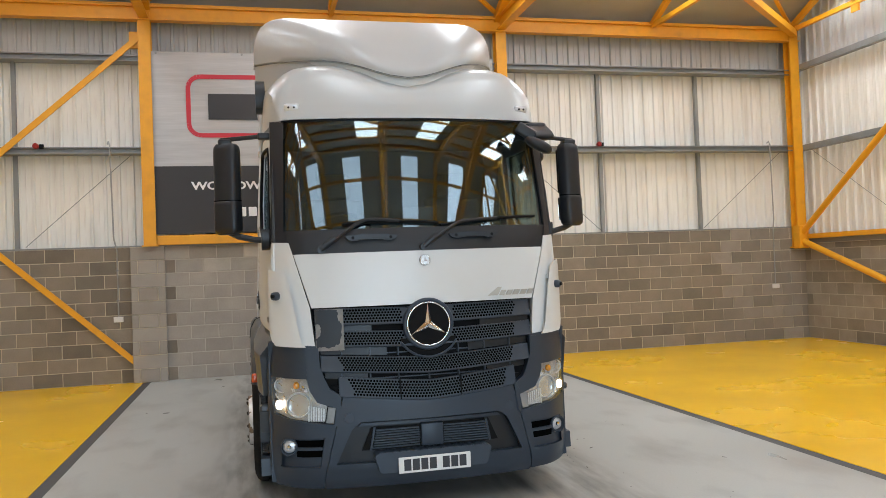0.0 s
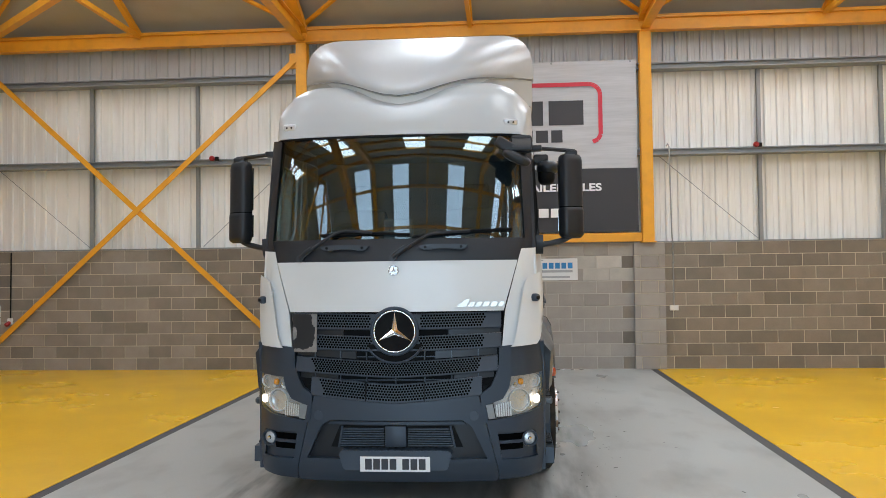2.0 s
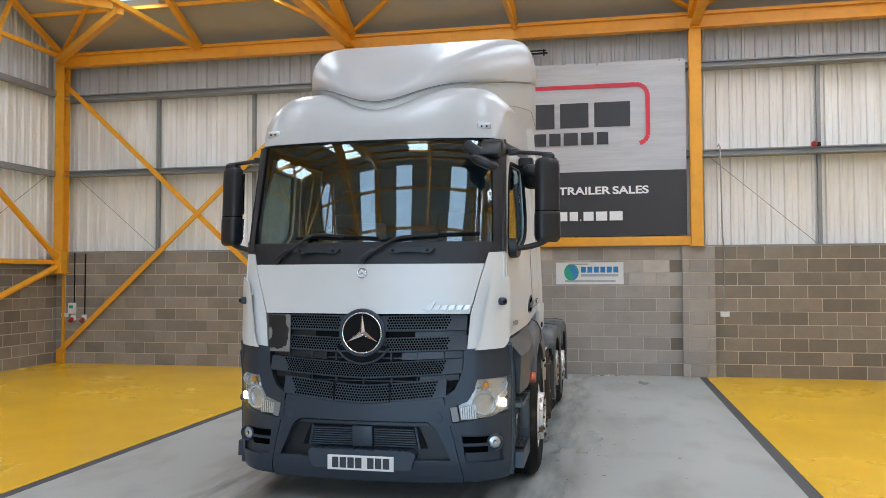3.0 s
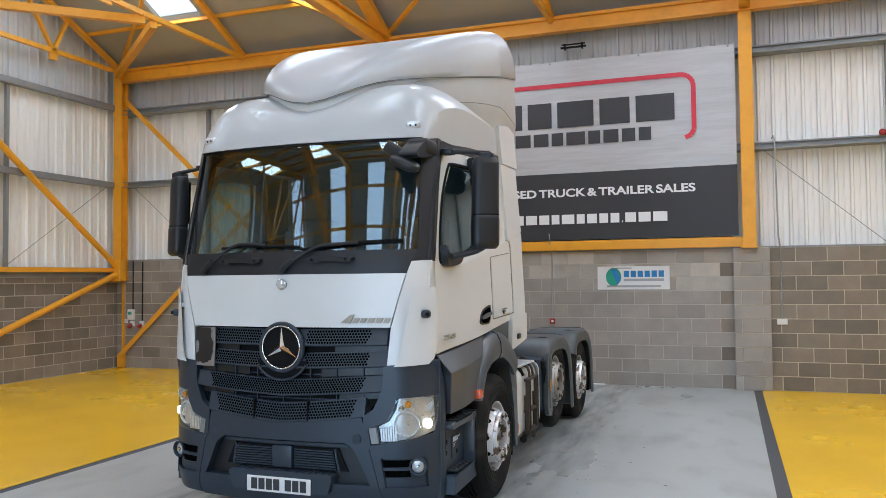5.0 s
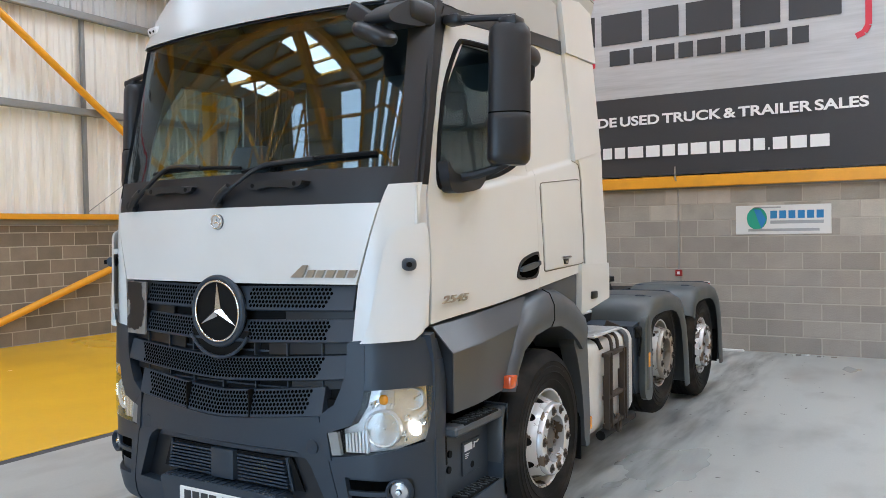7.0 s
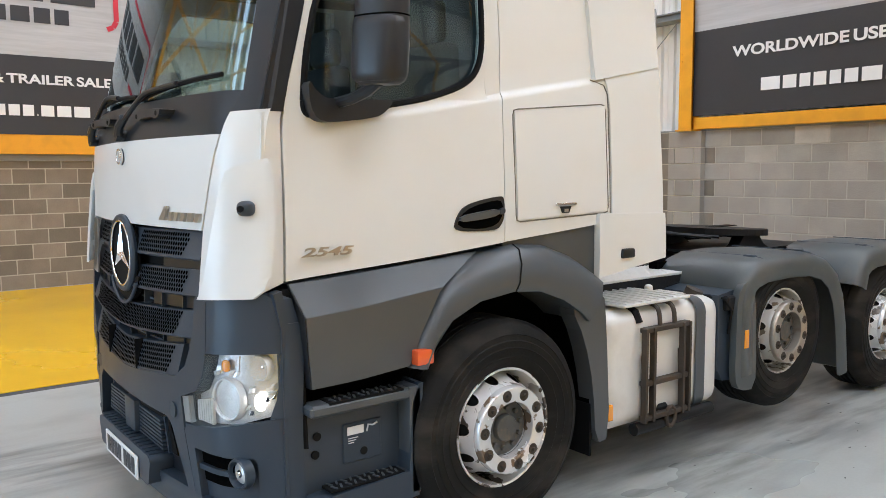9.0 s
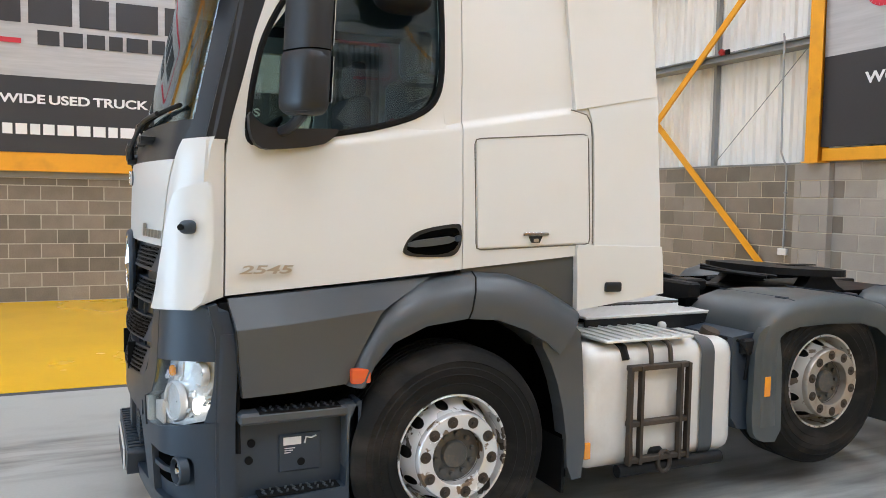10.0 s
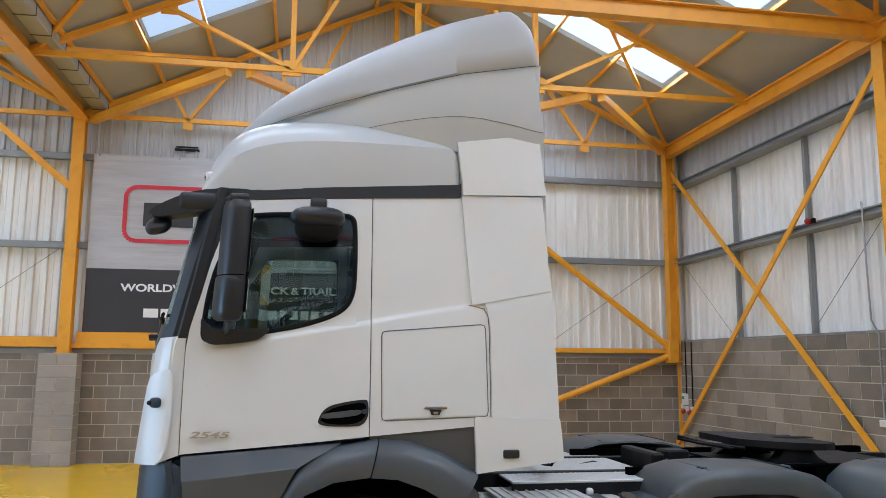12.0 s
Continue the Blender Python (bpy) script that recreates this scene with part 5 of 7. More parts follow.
# rear cab wall, side panels, locker flap
for s in (-1, 1):
    pn = part("cab_side", spatch([((1.458, 1.380), (2.30, 1.45)), ((1.458, 1.7), (2.30, 1.75)), ((1.458, 2.033), (2.30, 2.18)), ((1.458, 2.058), (2.30, 2.204)), ((1.458, 2.08), (2.30, 2.226)), ((1.458, 2.5), (2.3, 2.5)), ((1.458, 2.825), (2.3, 2.862))], s, 12, 0.004, 0.05, 4), M_WHITE, truck, "white sleeper side panel")
    part("locker_flap", spatch([((1.532, 1.478), (2.162, 1.502)), ((1.525, 1.985), (2.152, 2.04))], s, 6, 0.012, 0.02, 3), M_WHITE, pn, "white locker flap")
    pts = [(1.526, 1.50), (1.530, 1.478), (1.552, 1.470), (2.14, 1.490), (2.168, 1.497), (2.174, 1.525), (2.162, 2.015), (2.154, 2.04), (2.13, 2.047), (1.55, 1.999), (1.526, 1.992), (1.518, 1.97), (1.526, 1.50)]
    # gap shadows drawn as thin dark bars on the panel
    part("flap_gap", path_tube(bmesh.new(), [(s * (side_x(y, z) + 0.0055), y, z) for y, z in pts], 0.0032, 6), M_GAP, pn)
    part("panel_gap", path_tube(bmesh.new(), [(s * (side_x(y, z) + 0.0055), y, z) for y, z in ((2.190, 1.49), (2.188, 1.7), (2.184, 2.03), (2.178, 2.10), (2.15, 2.145), (2.06, 2.166))], 0.0032, 6), M_GAP, pn)
    fx = side_x(1.85, 1.55) + 0.012
    part("flap_latch", B(min(s * fx, s * (fx + 0.014)), max(s * fx, s * (fx + 0.014)), 1.775, 1.92, 1.538, 1.552, 0.004), M_CHROME, pn, "small chrome latch")
    part("flap_lock", prism(bmesh.new(), [(1.81, 1.534), (1.885, 1.534), (1.87, 1.502), (1.825, 1.502)], "x", s * (fx - 0.004), s * (fx + 0.008)), M_TRIM, pn, "", 0)
    part("lock_tag", B(min(s * (fx + 0.008), s * (fx + 0.010)), max(s * (fx + 0.008), s * (fx + 0.010)), 1.835, 1.862, 1.507, 1.522), M_BADGE, pn, "", 0)
    # side air deflector in two leaves and a lower skirt
    fl = part("side_deflector", spatch([((2.075, 2.165), (2.585, 2.265)), ((2.045, 2.5), (2.57, 2.5)), ((2.015, 2.862), (2.545, 2.872))], s, 5, 0.028, 0.05, 3), M_WHITE, truck, "white side air deflector")
    part("side_deflector", spatch([((2.196, 1.48), (2.62, 1.475)), ((2.193, 1.8), (2.61, 1.8)), ((2.19, 2.04), (2.598, 2.04)), ((2.175, 2.12), (2.595, 2.14)), ((2.15, 2.20), (2.59, 2.30))], s, 5, 0.014, 0.05, 3), M_WHITE, truck, "white side air deflector")
    sk = part("deflector_skirt", spatch([((2.10, 1.155), (2.645, 1.225)), ((2.095, 1.3), (2.64, 1.3)), ((2.085, 1.465), (2.625, 1.445)), ((2.09, 1.49), (2.62, 1.475))], s, 5, 0.028, 0.06, 3), M_WHITE, truck, "white lower deflector skirt")
    lm = part("side_lamp", B(min(s * 1.15, s * 1.196), max(s * 1.15, s * 1.196), 2.262, 2.362, 1.245, 1.296, 0.01, 2), M_TRIM, sk, "black side marker lamp")
    part("roof_side_panel", spatch([((2.022, 2.862), (2.57, 2.882)), ((2.02, 2.932), (2.563, 2.945)), ((2.018, 2.95), (2.56, 2.962)), ((2.005, 3.08), (2.545, 3.12)), ((1.99, 3.21), (2.53, 3.292))], s, 5, 0.040, 0.06, 3), M_WHITE, truck, "white roof side panel")
bm = bmesh.new()
box(bm, -1.06, 1.06, 2.0, 2.06, 1.15, 2.95)
part("rear_wall", bm, M_CABIN, truck, "", 0)
part("cab_floor", B(-1.08, 1.08, 0.35, 2.05, 1.15, 1.25), M_DARK, truck, "", 0)
part("cab_ceiling", B(-0.9, 0.9, 0.62, 2.02, 2.86, 2.90), M_CABIN, truck, "", 0)

# ---- roof ----


def arch_section(hw, z0, z1, power, n=28):
    """Points over the roof from one edge to the other."""
    out = []
    for k in range(n + 1):
        a = math.pi * (1 - k / n)
        c, s_ = math.cos(a), math.sin(a)
        out.append((hw * math.copysign(abs(c) ** (2 / power), c), z0 + (z1 - z0) * abs(s_) ** (2 / power)))
    return out


def loft(stations, fade, section):
    """Skin over cross-sections; the front ones are swept back like the nose."""
    g = []
    y00 = stations[0][0]
    for y, hw, z0, z1 in stations:
        k = max(0.0, 1 - (y - y00) / fade)
        g.append([(x, y + bulge(x * 0.98) * k, z) for x, z in section(hw, z0, z1)])
    return g


def interp_stations(st, per):
    out = []
    for i in range(len(st) - 1):
        for k in range(per):
            t = k / per
            p = [st[max(0, i - 1)], st[i], st[i + 1], st[min(len(st) - 1, i + 2)]]
            out.append(tuple(0.5 * (2 * p[1][c] + (p[2][c] - p[0][c]) * t + (2 * p[0][c] - 5 * p[1][c] + 4 * p[2][c] - p[3][c]) * t * t + (3 * p[1][c] - p[0][c] - 3 * p[2][c] + p[3][c]) * t ** 3) for c in range(4)))
    out.append(st[-1])
    return out


st = [(0.312, 0.972, 2.852, 2.858), (0.32, 0.985, 2.852, 2.89), (0.338, 0.995, 2.852, 2.94), (0.365, 1.008, 2.854, 3.01), (0.42, 1.025, 2.857, 3.13), (0.50, 1.042, 2.86, 3.24), (0.63, 1.06, 2.85, 3.33), (0.87, 1.08, 2.862, 3.39), (1.25, 1.09, 2.885, 3.40), (1.70, 1.093, 2.915, 3.37), (1.92, 1.093, 2.93, 3.345), (1.98, 1.088, 2.934, 3.30), (2.005, 1.07, 2.936, 3.22)]


def roof_section(hw, z0, z1):
    """Upright flank up to a soft crease, then a rounded shoulder and a nearly flat top."""
    side = [(0.0, 0.0), (0.003, 0.2), (0.008, 0.42), (0.016, 0.575), (0.055, 0.67), (0.105, 0.765), (0.16, 0.85), (0.23, 0.92), (0.34, 0.965), (0.52, 0.99), (0.74, 1.0)]
    half = [(hw - a * hw / 1.09, z0 + (z1 - z0) * b) for a, b in side]
    return [(-x, z) for x, z in half] + [(0.0, z1)] + half[::-1]


g = loft(interp_stations(st, 4), 0.9, roof_section)
for r in g:
    for k, (x, y, z) in enumerate(r):
        r[k] = (x, y, z - 0.105 * math.exp(-(x / 0.36) ** 2) * min(1.0, max(0.0, (z - 2.95) / 0.3)) ** 1.3)
bm = sheet(bmesh.new(), g)
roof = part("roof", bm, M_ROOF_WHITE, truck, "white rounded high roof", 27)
for s in (-1, 1):
    p = front(s * 0.89, 2.955, 0.018)
    mk = part("roof_marker", B(-0.056, 0.056, -0.014, 0.05, -0.026, 0.026, 0.014, 3), M_LAMP_IN, roof, "clear roof marker lamp")
    mk.matrix_local = pose(p[0], p[1], p[2], 14, 0, s * 11)
    for k in (-0.02, 0.02):
        part("marker_bulb", tube(bmesh.new(), (k, -0.0165, 0), (k, 0.0, 0), 0.008, 10), M_DARK, mk, "", 0)
# spoiler: lower fill and upper hood, its front edge swept back to the sides
def lip_z(y):
    """Height of the hood's lower edge along the flank."""
    return 3.225 + 0.245 * y - 0.016 * y * y


def plan_y(x):
    """The hood's front edge in plan, swept back to the sides."""
    return 0.45 + 1.14 * abs(x) ** 2.4


def dip(x, y):
    return 0.133 * math.exp(-(x / 0.382) ** 2) * math.exp(-((y - 0.45) / 0.44) ** 2)


def lip(x):
    """The hood's lower front edge: swept back and rising to the sides, dipped in the middle."""
    y = plan_y(x)
    return (x, y, lip_z(y) - dip(x, y))


def lean(y, z):
    """The rear edge leans forward towards the top."""
    return y - 0.14 * max(0.0, (z - 3.35) / 0.85) * max(0.0, (y - 1.2) / 1.38) ** 2


def hood(x, v):
    """Upright face above the lip that rolls over into a rising top."""
    a = abs(x)
    y = plan_y(x) + (2.58 - plan_y(x)) * v
    q = y - 0.47
    d1 = (y - plan_y(x)) / math.sqrt(1 + 7.49 * a ** 2.8) + 1e-6
    d2 = 1.135 - a + 1e-6
    d = (d1 ** -5 + d2 ** -5) ** -0.2
    k = min(1.0, (a / 0.95) ** 1.5)
    r, n = 0.28 + 0.12 * k, 2.6 + 0.6 * k
    e = (1 - max(0.0, 1 - d / r) ** n) ** (1 / n)
    crown = 3.45 + 0.56 * q - 0.088 * q * q - 0.10 * max(0.0, (y - 2.45) / 0.13) ** 2
    edge = lip_z(y)
    z = edge + (crown - edge) * e - dip(x, y)
    return (x, lean(y, z), z)


hx = [1.135 * math.copysign(abs(math.cos(math.pi * k / 44)) ** 0.8, -math.cos(math.pi * k / 44)) for k in range(45)]
g = [[hood(x, (k / 44) ** 2.0) for x in hx] for k in range(45)]
inner = [[(x * 0.985, y + 0.02, z - 0.012) for x, y, z in row] for row in g]
part("spoiler", sheet(bmesh.new(), g, inner), M_HOOD_WHITE, truck, "tall off-white roof spoiler with a dipped front lip", 55)
flank = [plan_y(1.135) + 0.01 + (2.56 - plan_y(1.135)) * k / 8 for k in range(9)]
rim_line = [(-1.135, lean(y, lip_z(y)), lip_z(y)) for y in flank[::-1]] + [lip(x) for x in hx] + [(1.135, lean(y, lip_z(y)), lip_z(y)) for y in flank]
top = [(x * 0.975, y + 0.04, z + 0.012) for x, y, z in rim_line]
part("spoiler_base", sheet(bmesh.new(), [top] + [[(x * (1 - 0.14 * t), y, z + (2.95 - z) * t) for x, y, z in top] for t in (0.1, 0.3, 0.6, 1.0)]), M_WHITE, truck, "white fairing below the spoiler", 50)
part("spoiler_back", sheet(bmesh.new(), [[(x, lean(2.56, z), z) for x, z in arch_section(1.07, 3.0, 4.05, 4.4)], [(x, 2.56, 3.0) for x, z in arch_section(1.07, 3.0, 4.05, 4.4)]]), M_BLACK, truck)
# flat fairing panel on each flank, creased along an arc and tucked in below it
for s in (-1, 1):
    seam = lambda y: lip_z(y) - 0.002
    crease = lambda y: min(lip_z(y) - 0.012, float(np.interp(y, (0.82, 1.02, 1.30, 1.59, 1.81, 1.98, 2.14, 2.34, 2.53), (3.175, 3.255, 3.305, 3.352, 3.374, 3.379, 3.372, 3.342, 3.300))))
    ys_ = [0.90 + (2.56 - 0.90) * k / 28 for k in range(29)]
    rim_ = lambda y: min(1.124, ((y - 0.45) / 1.14) ** (1 / 2.4) * 0.99) - 0.045 * max(0.0, 1 - (y - 0.9) / 0.7)
    back_ = lean
    g = []
    for k_, inset in ((0.0, 0.0), (0.5, 0.002), (1.0, 0.006)):
        g.append([(s * (rim_(y) - inset), back_(y, seam(y) + (crease(y) - seam(y)) * k_), seam(y) + (crease(y) - seam(y)) * k_) for y in ys_])
    for drop, inset in ((0.05, 0.016), (0.12, 0.034), (0.22, 0.05)):
        g.append([(s * (rim_(y) - inset), y, crease(y) - drop) for y in ys_])
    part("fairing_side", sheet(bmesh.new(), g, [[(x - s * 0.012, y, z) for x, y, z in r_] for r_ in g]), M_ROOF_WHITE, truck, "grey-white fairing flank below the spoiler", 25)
    # thin dark bar draws the shade line that the smooth crease lacks
    part("fairing_crease", path_tube(bmesh.new(), [(s * (rim_(y) - 0.0045), y, crease(y)) for y in ys_[3:]], 0.0022, 5), M_GAP, truck)
# seam below the overhanging lip, its shadow drawn as a thin grey bar
part("spoiler_seam", path_tube(bmesh.new(), [(x * 1.001, y, z - 0.002) for x, y, z in rim_line], 0.0026, 6), M_PANEL, truck)

part("air_intake", prism(bmesh.new(), rounded([(1.34, 3.10), (1.30, 3.22), (1.34, 3.36), (1.50, 3.39), (1.60, 3.12)], 1), "x", -1.14, -1.06), M_TRIM, truck, "black air intake on the cab flank", 40)
# ---- bumper ----
def seam_x(z):
    return 0.62 + (0.86 - z) * 0.245


def recess_x(z):
    return 0.68 - 0.135 * (z - 0.385) / 0.29 - 0.05 * max(0.0, (z - 0.615) / 0.06) ** 2


def fsurf(fn, nu, nv, off, thick):
    """A panel on the curved nose from a function of (u, v) in 0 to 1 that gives (x, z)."""
    g = [[fn(i / nu, j / nv) for i in range(nu + 1)] for j in range(nv + 1)]
    return sheet(bmesh.new(), [[front(x, z, off) for x, z in row] for row in g], [[front(x, z, off - thick) for x, z in row] for row in g])


def top_panel(u, v):
    x0 = (2 * u - 1)
    z = 0.674 + v * (0.80 + 0.07 * abs(x0) ** 1.5 - 0.674)
    return (x0 * seam_x(z), z)


def low_panel(u, v):
    z = 0.205 + 0.178 * v
    return ((2 * u - 1) * (seam_x(z) - 0.03 * (1 - v) ** 4), z)


bumper = part("bumper", fsurf(low_panel, 28, 8, 0.0, 0.06), M_BLACK, truck, "dark slate moulded bumper")
part("bumper_panel", fsurf(top_panel, 28, 5, 0.004, 0.06), M_BLACK, bumper)
part("bumper_chin", fpatch([((-0.62, 0.80), (0.62, 0.80)), ((-0.69, 0.93), (0.69, 0.93))], 24, -0.03, 0.04, 2), M_DARK, bumper)
for s in (-1, 1):
    def leg(u, v):
        z = 0.383 + (0.674 - 0.383) * v
        return (s * (recess_x(z) + u * (seam_x(z) - recess_x(z))), z)

    def inner_edge(u, v):
        z = 0.375 + (0.578 - 0.375) * v
        return (s * (seam_x(z) + 0.005 + u * (0.757 + 0.03 * (0.578 - z) / 0.2 - seam_x(z) - 0.005)), z)

    def corner_low(u, v):
        z = 0.215 + 0.16 * v
        x0 = seam_x(z) + 0.005 - 0.02 * (1 - v) ** 4
        return (s * (x0 + u * (1.085 + 0.038 * math.sqrt(v) - x0)), z + 0.02 * u * (1 - v))

    def corner_top(u, v):
        z0 = 0.578
        z = z0 + v * (0.668 + 0.08 * u ** 1.7 - z0)
        x0 = seam_x(z) + 0.005
        return (s * (x0 + u * (1.123 - x0)), z)
    part("bumper_panel", fsurf(leg, 5, 10, 0.003, 0.06), M_BLACK, bumper)
    cn = part("bumper_corner", fsurf(corner_low, 12, 5, 0.004, 0.06), M_BLACK, bumper)
    part("bumper_corner", fsurf(corner_top, 12, 4, 0.004, 0.06), M_BLACK, bumper)
    part("bumper_corner", fsurf(inner_edge, 3, 5, 0.004, 0.06), M_BLACK, bumper)
    part("bumper_corner", fpatch(mir([((1.058, 0.375), (1.123, 0.375)), ((1.05, 0.40), (1.124, 0.40)), ((1.05, 0.555), (1.124, 0.555)), ((1.04, 0.578), (1.123, 0.58))], s), 4, 0.004, 0.06, 3), M_BLACK, bumper)
    rc = part("lamp_recess", fpatch(mir([((0.74, 0.36), (1.085, 0.36)), ((0.74, 0.59), (1.085, 0.59))], s), 6, -0.028, 0.02, 2), M_BLACK, bumper, "recess round the fog lamp")
    part("recess_slot", fpatch(mir([((0.755, 0.44), (0.945, 0.445)), ((0.755, 0.558), (0.955, 0.562))], s), 5, -0.024, 0.006, 1), M_SHADE_BLACK, rc, "", 0)
    for zb in (0.49,):
        part("recess_bar", fpatch(mir([((0.752, zb), (0.95, zb + 0.004)), ((0.752, zb + 0.022), (0.95, zb + 0.026))], s), 5, -0.006, 0.025, 1), M_BLACK, rc)
    f_ = front(s * 1.0, 0.517)
    bm = bmesh.new()
    lathe(bm, [(0.001, 0.0), (0.02, -0.004), (0.042, -0.012), (0.052, -0.03)], (0, 0, 0), 28)
    turn_ = Matrix.Rotation(radians(90 + s * 14), 3, "Z") @ Matrix.Rotation(radians(180), 3, "Z")
    bmesh.ops.rotate(bm, verts=bm.verts, matrix=turn_)
    bmesh.ops.translate(bm, verts=bm.verts, vec=(f_[0], f_[1] - 0.012, f_[2]))
    fog = part("fog_lamp", bm, M_LAMP_BOWL, rc, "round clear fog lamp")
    bm = bmesh.new()
    lathe(bm, [(0.050, -0.03), (0.050, 0.004), (0.054, 0.012), (0.062, 0.008), (0.066, -0.03)], (0, 0, 0), 28)
    bmesh.ops.rotate(bm, verts=bm.verts, matrix=turn_)
    bmesh.ops.translate(bm, verts=bm.verts, vec=(f_[0], f_[1] - 0.012, f_[2]))
    part("fog_bezel", bm, M_BLACK, fog)
    bm = bmesh.new()
    lathe(bm, [(0.001, 0.006), (0.012, 0.005), (0.016, -0.004)], (0, 0, 0), 16)
    bmesh.ops.rotate(bm, verts=bm.verts, matrix=turn_)
    bmesh.ops.translate(bm, verts=bm.verts, vec=(f_[0], f_[1] - 0.014, f_[2]))
    part("fog_bulb", bm, M_CHROME, fog)
    # wrap round the side
    rows = [((0.33, 0.25), (0.405, 0.28)), ((0.33, 0.6), (0.40, 0.6)), ((0.33, 0.77), (0.395, 0.78)), ((0.33, 0.80), (0.385, 0.80)), ((0.33, 1.07), (0.375, 1.08)), ((0.33, 1.10), (0.36, 1.11)), ((0.30, 1.24), (0.335, 1.25))]
    gr = grid_rows(rows, 3, 3)
    part("bumper_side", sheet(bmesh.new(), [[(s * (1.118 + 0.02 * (y - 0.33)), y, z) for y, z in r] for r in gr], [[(s * 1.06, y, z) for y, z in r] for r in gr]), M_BLACK, bumper)
    # cheek above the headlamp, and the flank between lamp and grille
    part("cheek", fpatch(mir([((0.775, 0.985), (1.115, 1.004)), ((0.775, 1.12), (1.115, 1.13)), ((0.775, 1.20), (1.10, 1.215)), ((0.79, 1.215), (1.06, 1.24))], s), 10, 0.012, 0.06, 3), M_BLACK, bumper, "dark cheek panel above the headlamp")
    part("cheek", fpatch(mir([((0.634, 0.862), (0.70, 0.79)), ((0.665, 0.885), (0.80, 0.826)), ((0.709, 0.915), (0.846, 0.903)), ((0.745, 0.99), (0.862, 0.97)), ((0.772, 1.074), (0.866, 1.03)), ((0.78, 1.2), (0.866, 1.2))], s), 5, 0.014, 0.06, 3), M_BLACK, bumper, "dark cheek panel beside the headlamp")
    part("cheek", fpatch(mir([((0.655, 0.655), (0.692, 0.65)), ((0.64, 0.78), (0.672, 0.78)), ((0.634, 0.864), (0.70, 0.79))], s), 4, 0.012, 0.06, 2), M_BLACK, bumper)
    part("cheek", fpatch(mir([((1.086, 0.74), (1.128, 0.745)), ((1.102, 0.82), (1.128, 0.82)), ((1.107, 0.90), (1.128, 0.90)), ((1.109, 1.03), (1.128, 1.03)), ((1.106, 1.12), (1.12, 1.12))], s), 5, 0.012, 0.06, 3), M_BLACK, bumper)
    part("lamp_backing", fpatch(mir([((0.60, 0.60), (1.12, 0.60)), ((0.60, 1.22), (1.11, 1.22))], s), 8, -0.075, 0.01, 4), M_DARK, bumper)
    # headlamp
    rows = [((0.747, 0.681), (0.80, 0.684)), ((0.743, 0.705), (0.975, 0.709)), ((0.736, 0.745), (1.08, 0.751)), ((0.728, 0.79), (1.10, 0.80)), ((0.80, 0.826), (1.105, 0.84)), ((0.847, 0.903), (1.108, 0.91)), ((0.866, 0.985), (1.108, 1.003))]
    hl = part("headlamp", fpatch(mir(rows, s), 10, -0.045, 0.02, 3), M_LAMP_BOWL, truck, "clear headlamp, switched on")
    for k in range(7):
        xx = 0.752 + k * 0.017
        part("lamp_rib", fpatch(mir([((xx, 0.692), (xx + 0.010, 0.693)), ((xx - 0.004, 0.775 + 0.004 * k), (xx + 0.006, 0.777 + 0.004 * k))], s), 1, -0.02, 0.012, 1), M_LAMP_IN, hl, "", 0)
    part("lamp_cover", fpatch(mir(rows, s), 10, 0.012, 0.004, 4), M_LENS, hl, "clear lens").visible_shadow = False
    part("lamp_trim", fpatch(mir([((0.694, 0.676), (0.742, 0.681)), ((0.674, 0.782), (0.724, 0.789))], s), 2, 0.006, 0.02, 1), M_GALV, hl, "silver end trim")
    for (cx_, cz_, r_) in ((0.92, 0.805, 0.082), (1.03, 0.940, 0.050)):
        c = front(s * cx_, cz_, -0.05)
        bm = bmesh.new()
        lathe(bm, [(0.004, -0.062), (r_ * 0.3, -0.058), (r_ * 0.58, -0.044), (r_ * 0.82, -0.022), (r_ * 0.95, 0.0)], (0, 0, 0), 14)
        face_ = Matrix.Translation(c) @ Matrix.Rotation(radians(-90 + s * 18), 4, "Z")
        bmesh.ops.transform(bm, verts=bm.verts, matrix=face_)
        part("reflector", bm, M_REFLECTOR, hl, "faceted silver bowl", 0)
        bm = bmesh.new()
        lathe(bm, [(r_ * 0.94, -0.004), (r_ * 0.95, 0.014), (r_ * 1.02, 0.018), (r_ * 1.10, 0.010), (r_ * 1.12, -0.012)], (0, 0, 0), 32)
        bmesh.ops.transform(bm, verts=bm.verts, matrix=face_)
        part("bowl_ring", bm, M_LAMP_IN, hl, "", 40)
        bm = bmesh.new()
        lathe(bm, [(0.001, 0.004), (r_ * 0.16, 0.002), (r_ * 0.24, -0.008), (r_ * 0.24, -0.05)], (0, 0, 0), 16)
        for k in range(3):
            a_ = radians(30 + 120 * k)
            beam(bm, (-0.006, r_ * 0.22 * math.cos(a_), r_ * 0.22 * math.sin(a_)), (-0.012, r_ * 0.86 * math.cos(a_), r_ * 0.86 * math.sin(a_)), 0.006, 0.004)
        bmesh.ops.transform(bm, verts=bm.verts, matrix=face_)
        part("bulb_cap", bm, M_CHROME, hl, "chrome cap on the bulb", 40)
    random.seed(31)
    for k in range(16):
        xx, zz_ = (random.uniform(0.86, 0.96), random.uniform(0.89, 0.93)) if k < 7 else (random.uniform(0.99, 1.08), random.uniform(0.74, 0.86))
        w2 = random.uniform(0.008, 0.018)
        fc = fpatch(mir([((xx, zz_), (xx + w2, zz_ + 0.003)), ((xx + 0.004, zz_ + 0.02), (xx + w2 + 0.004, zz_ + 0.023))], s), 1, -0.026, 0.012, 1)
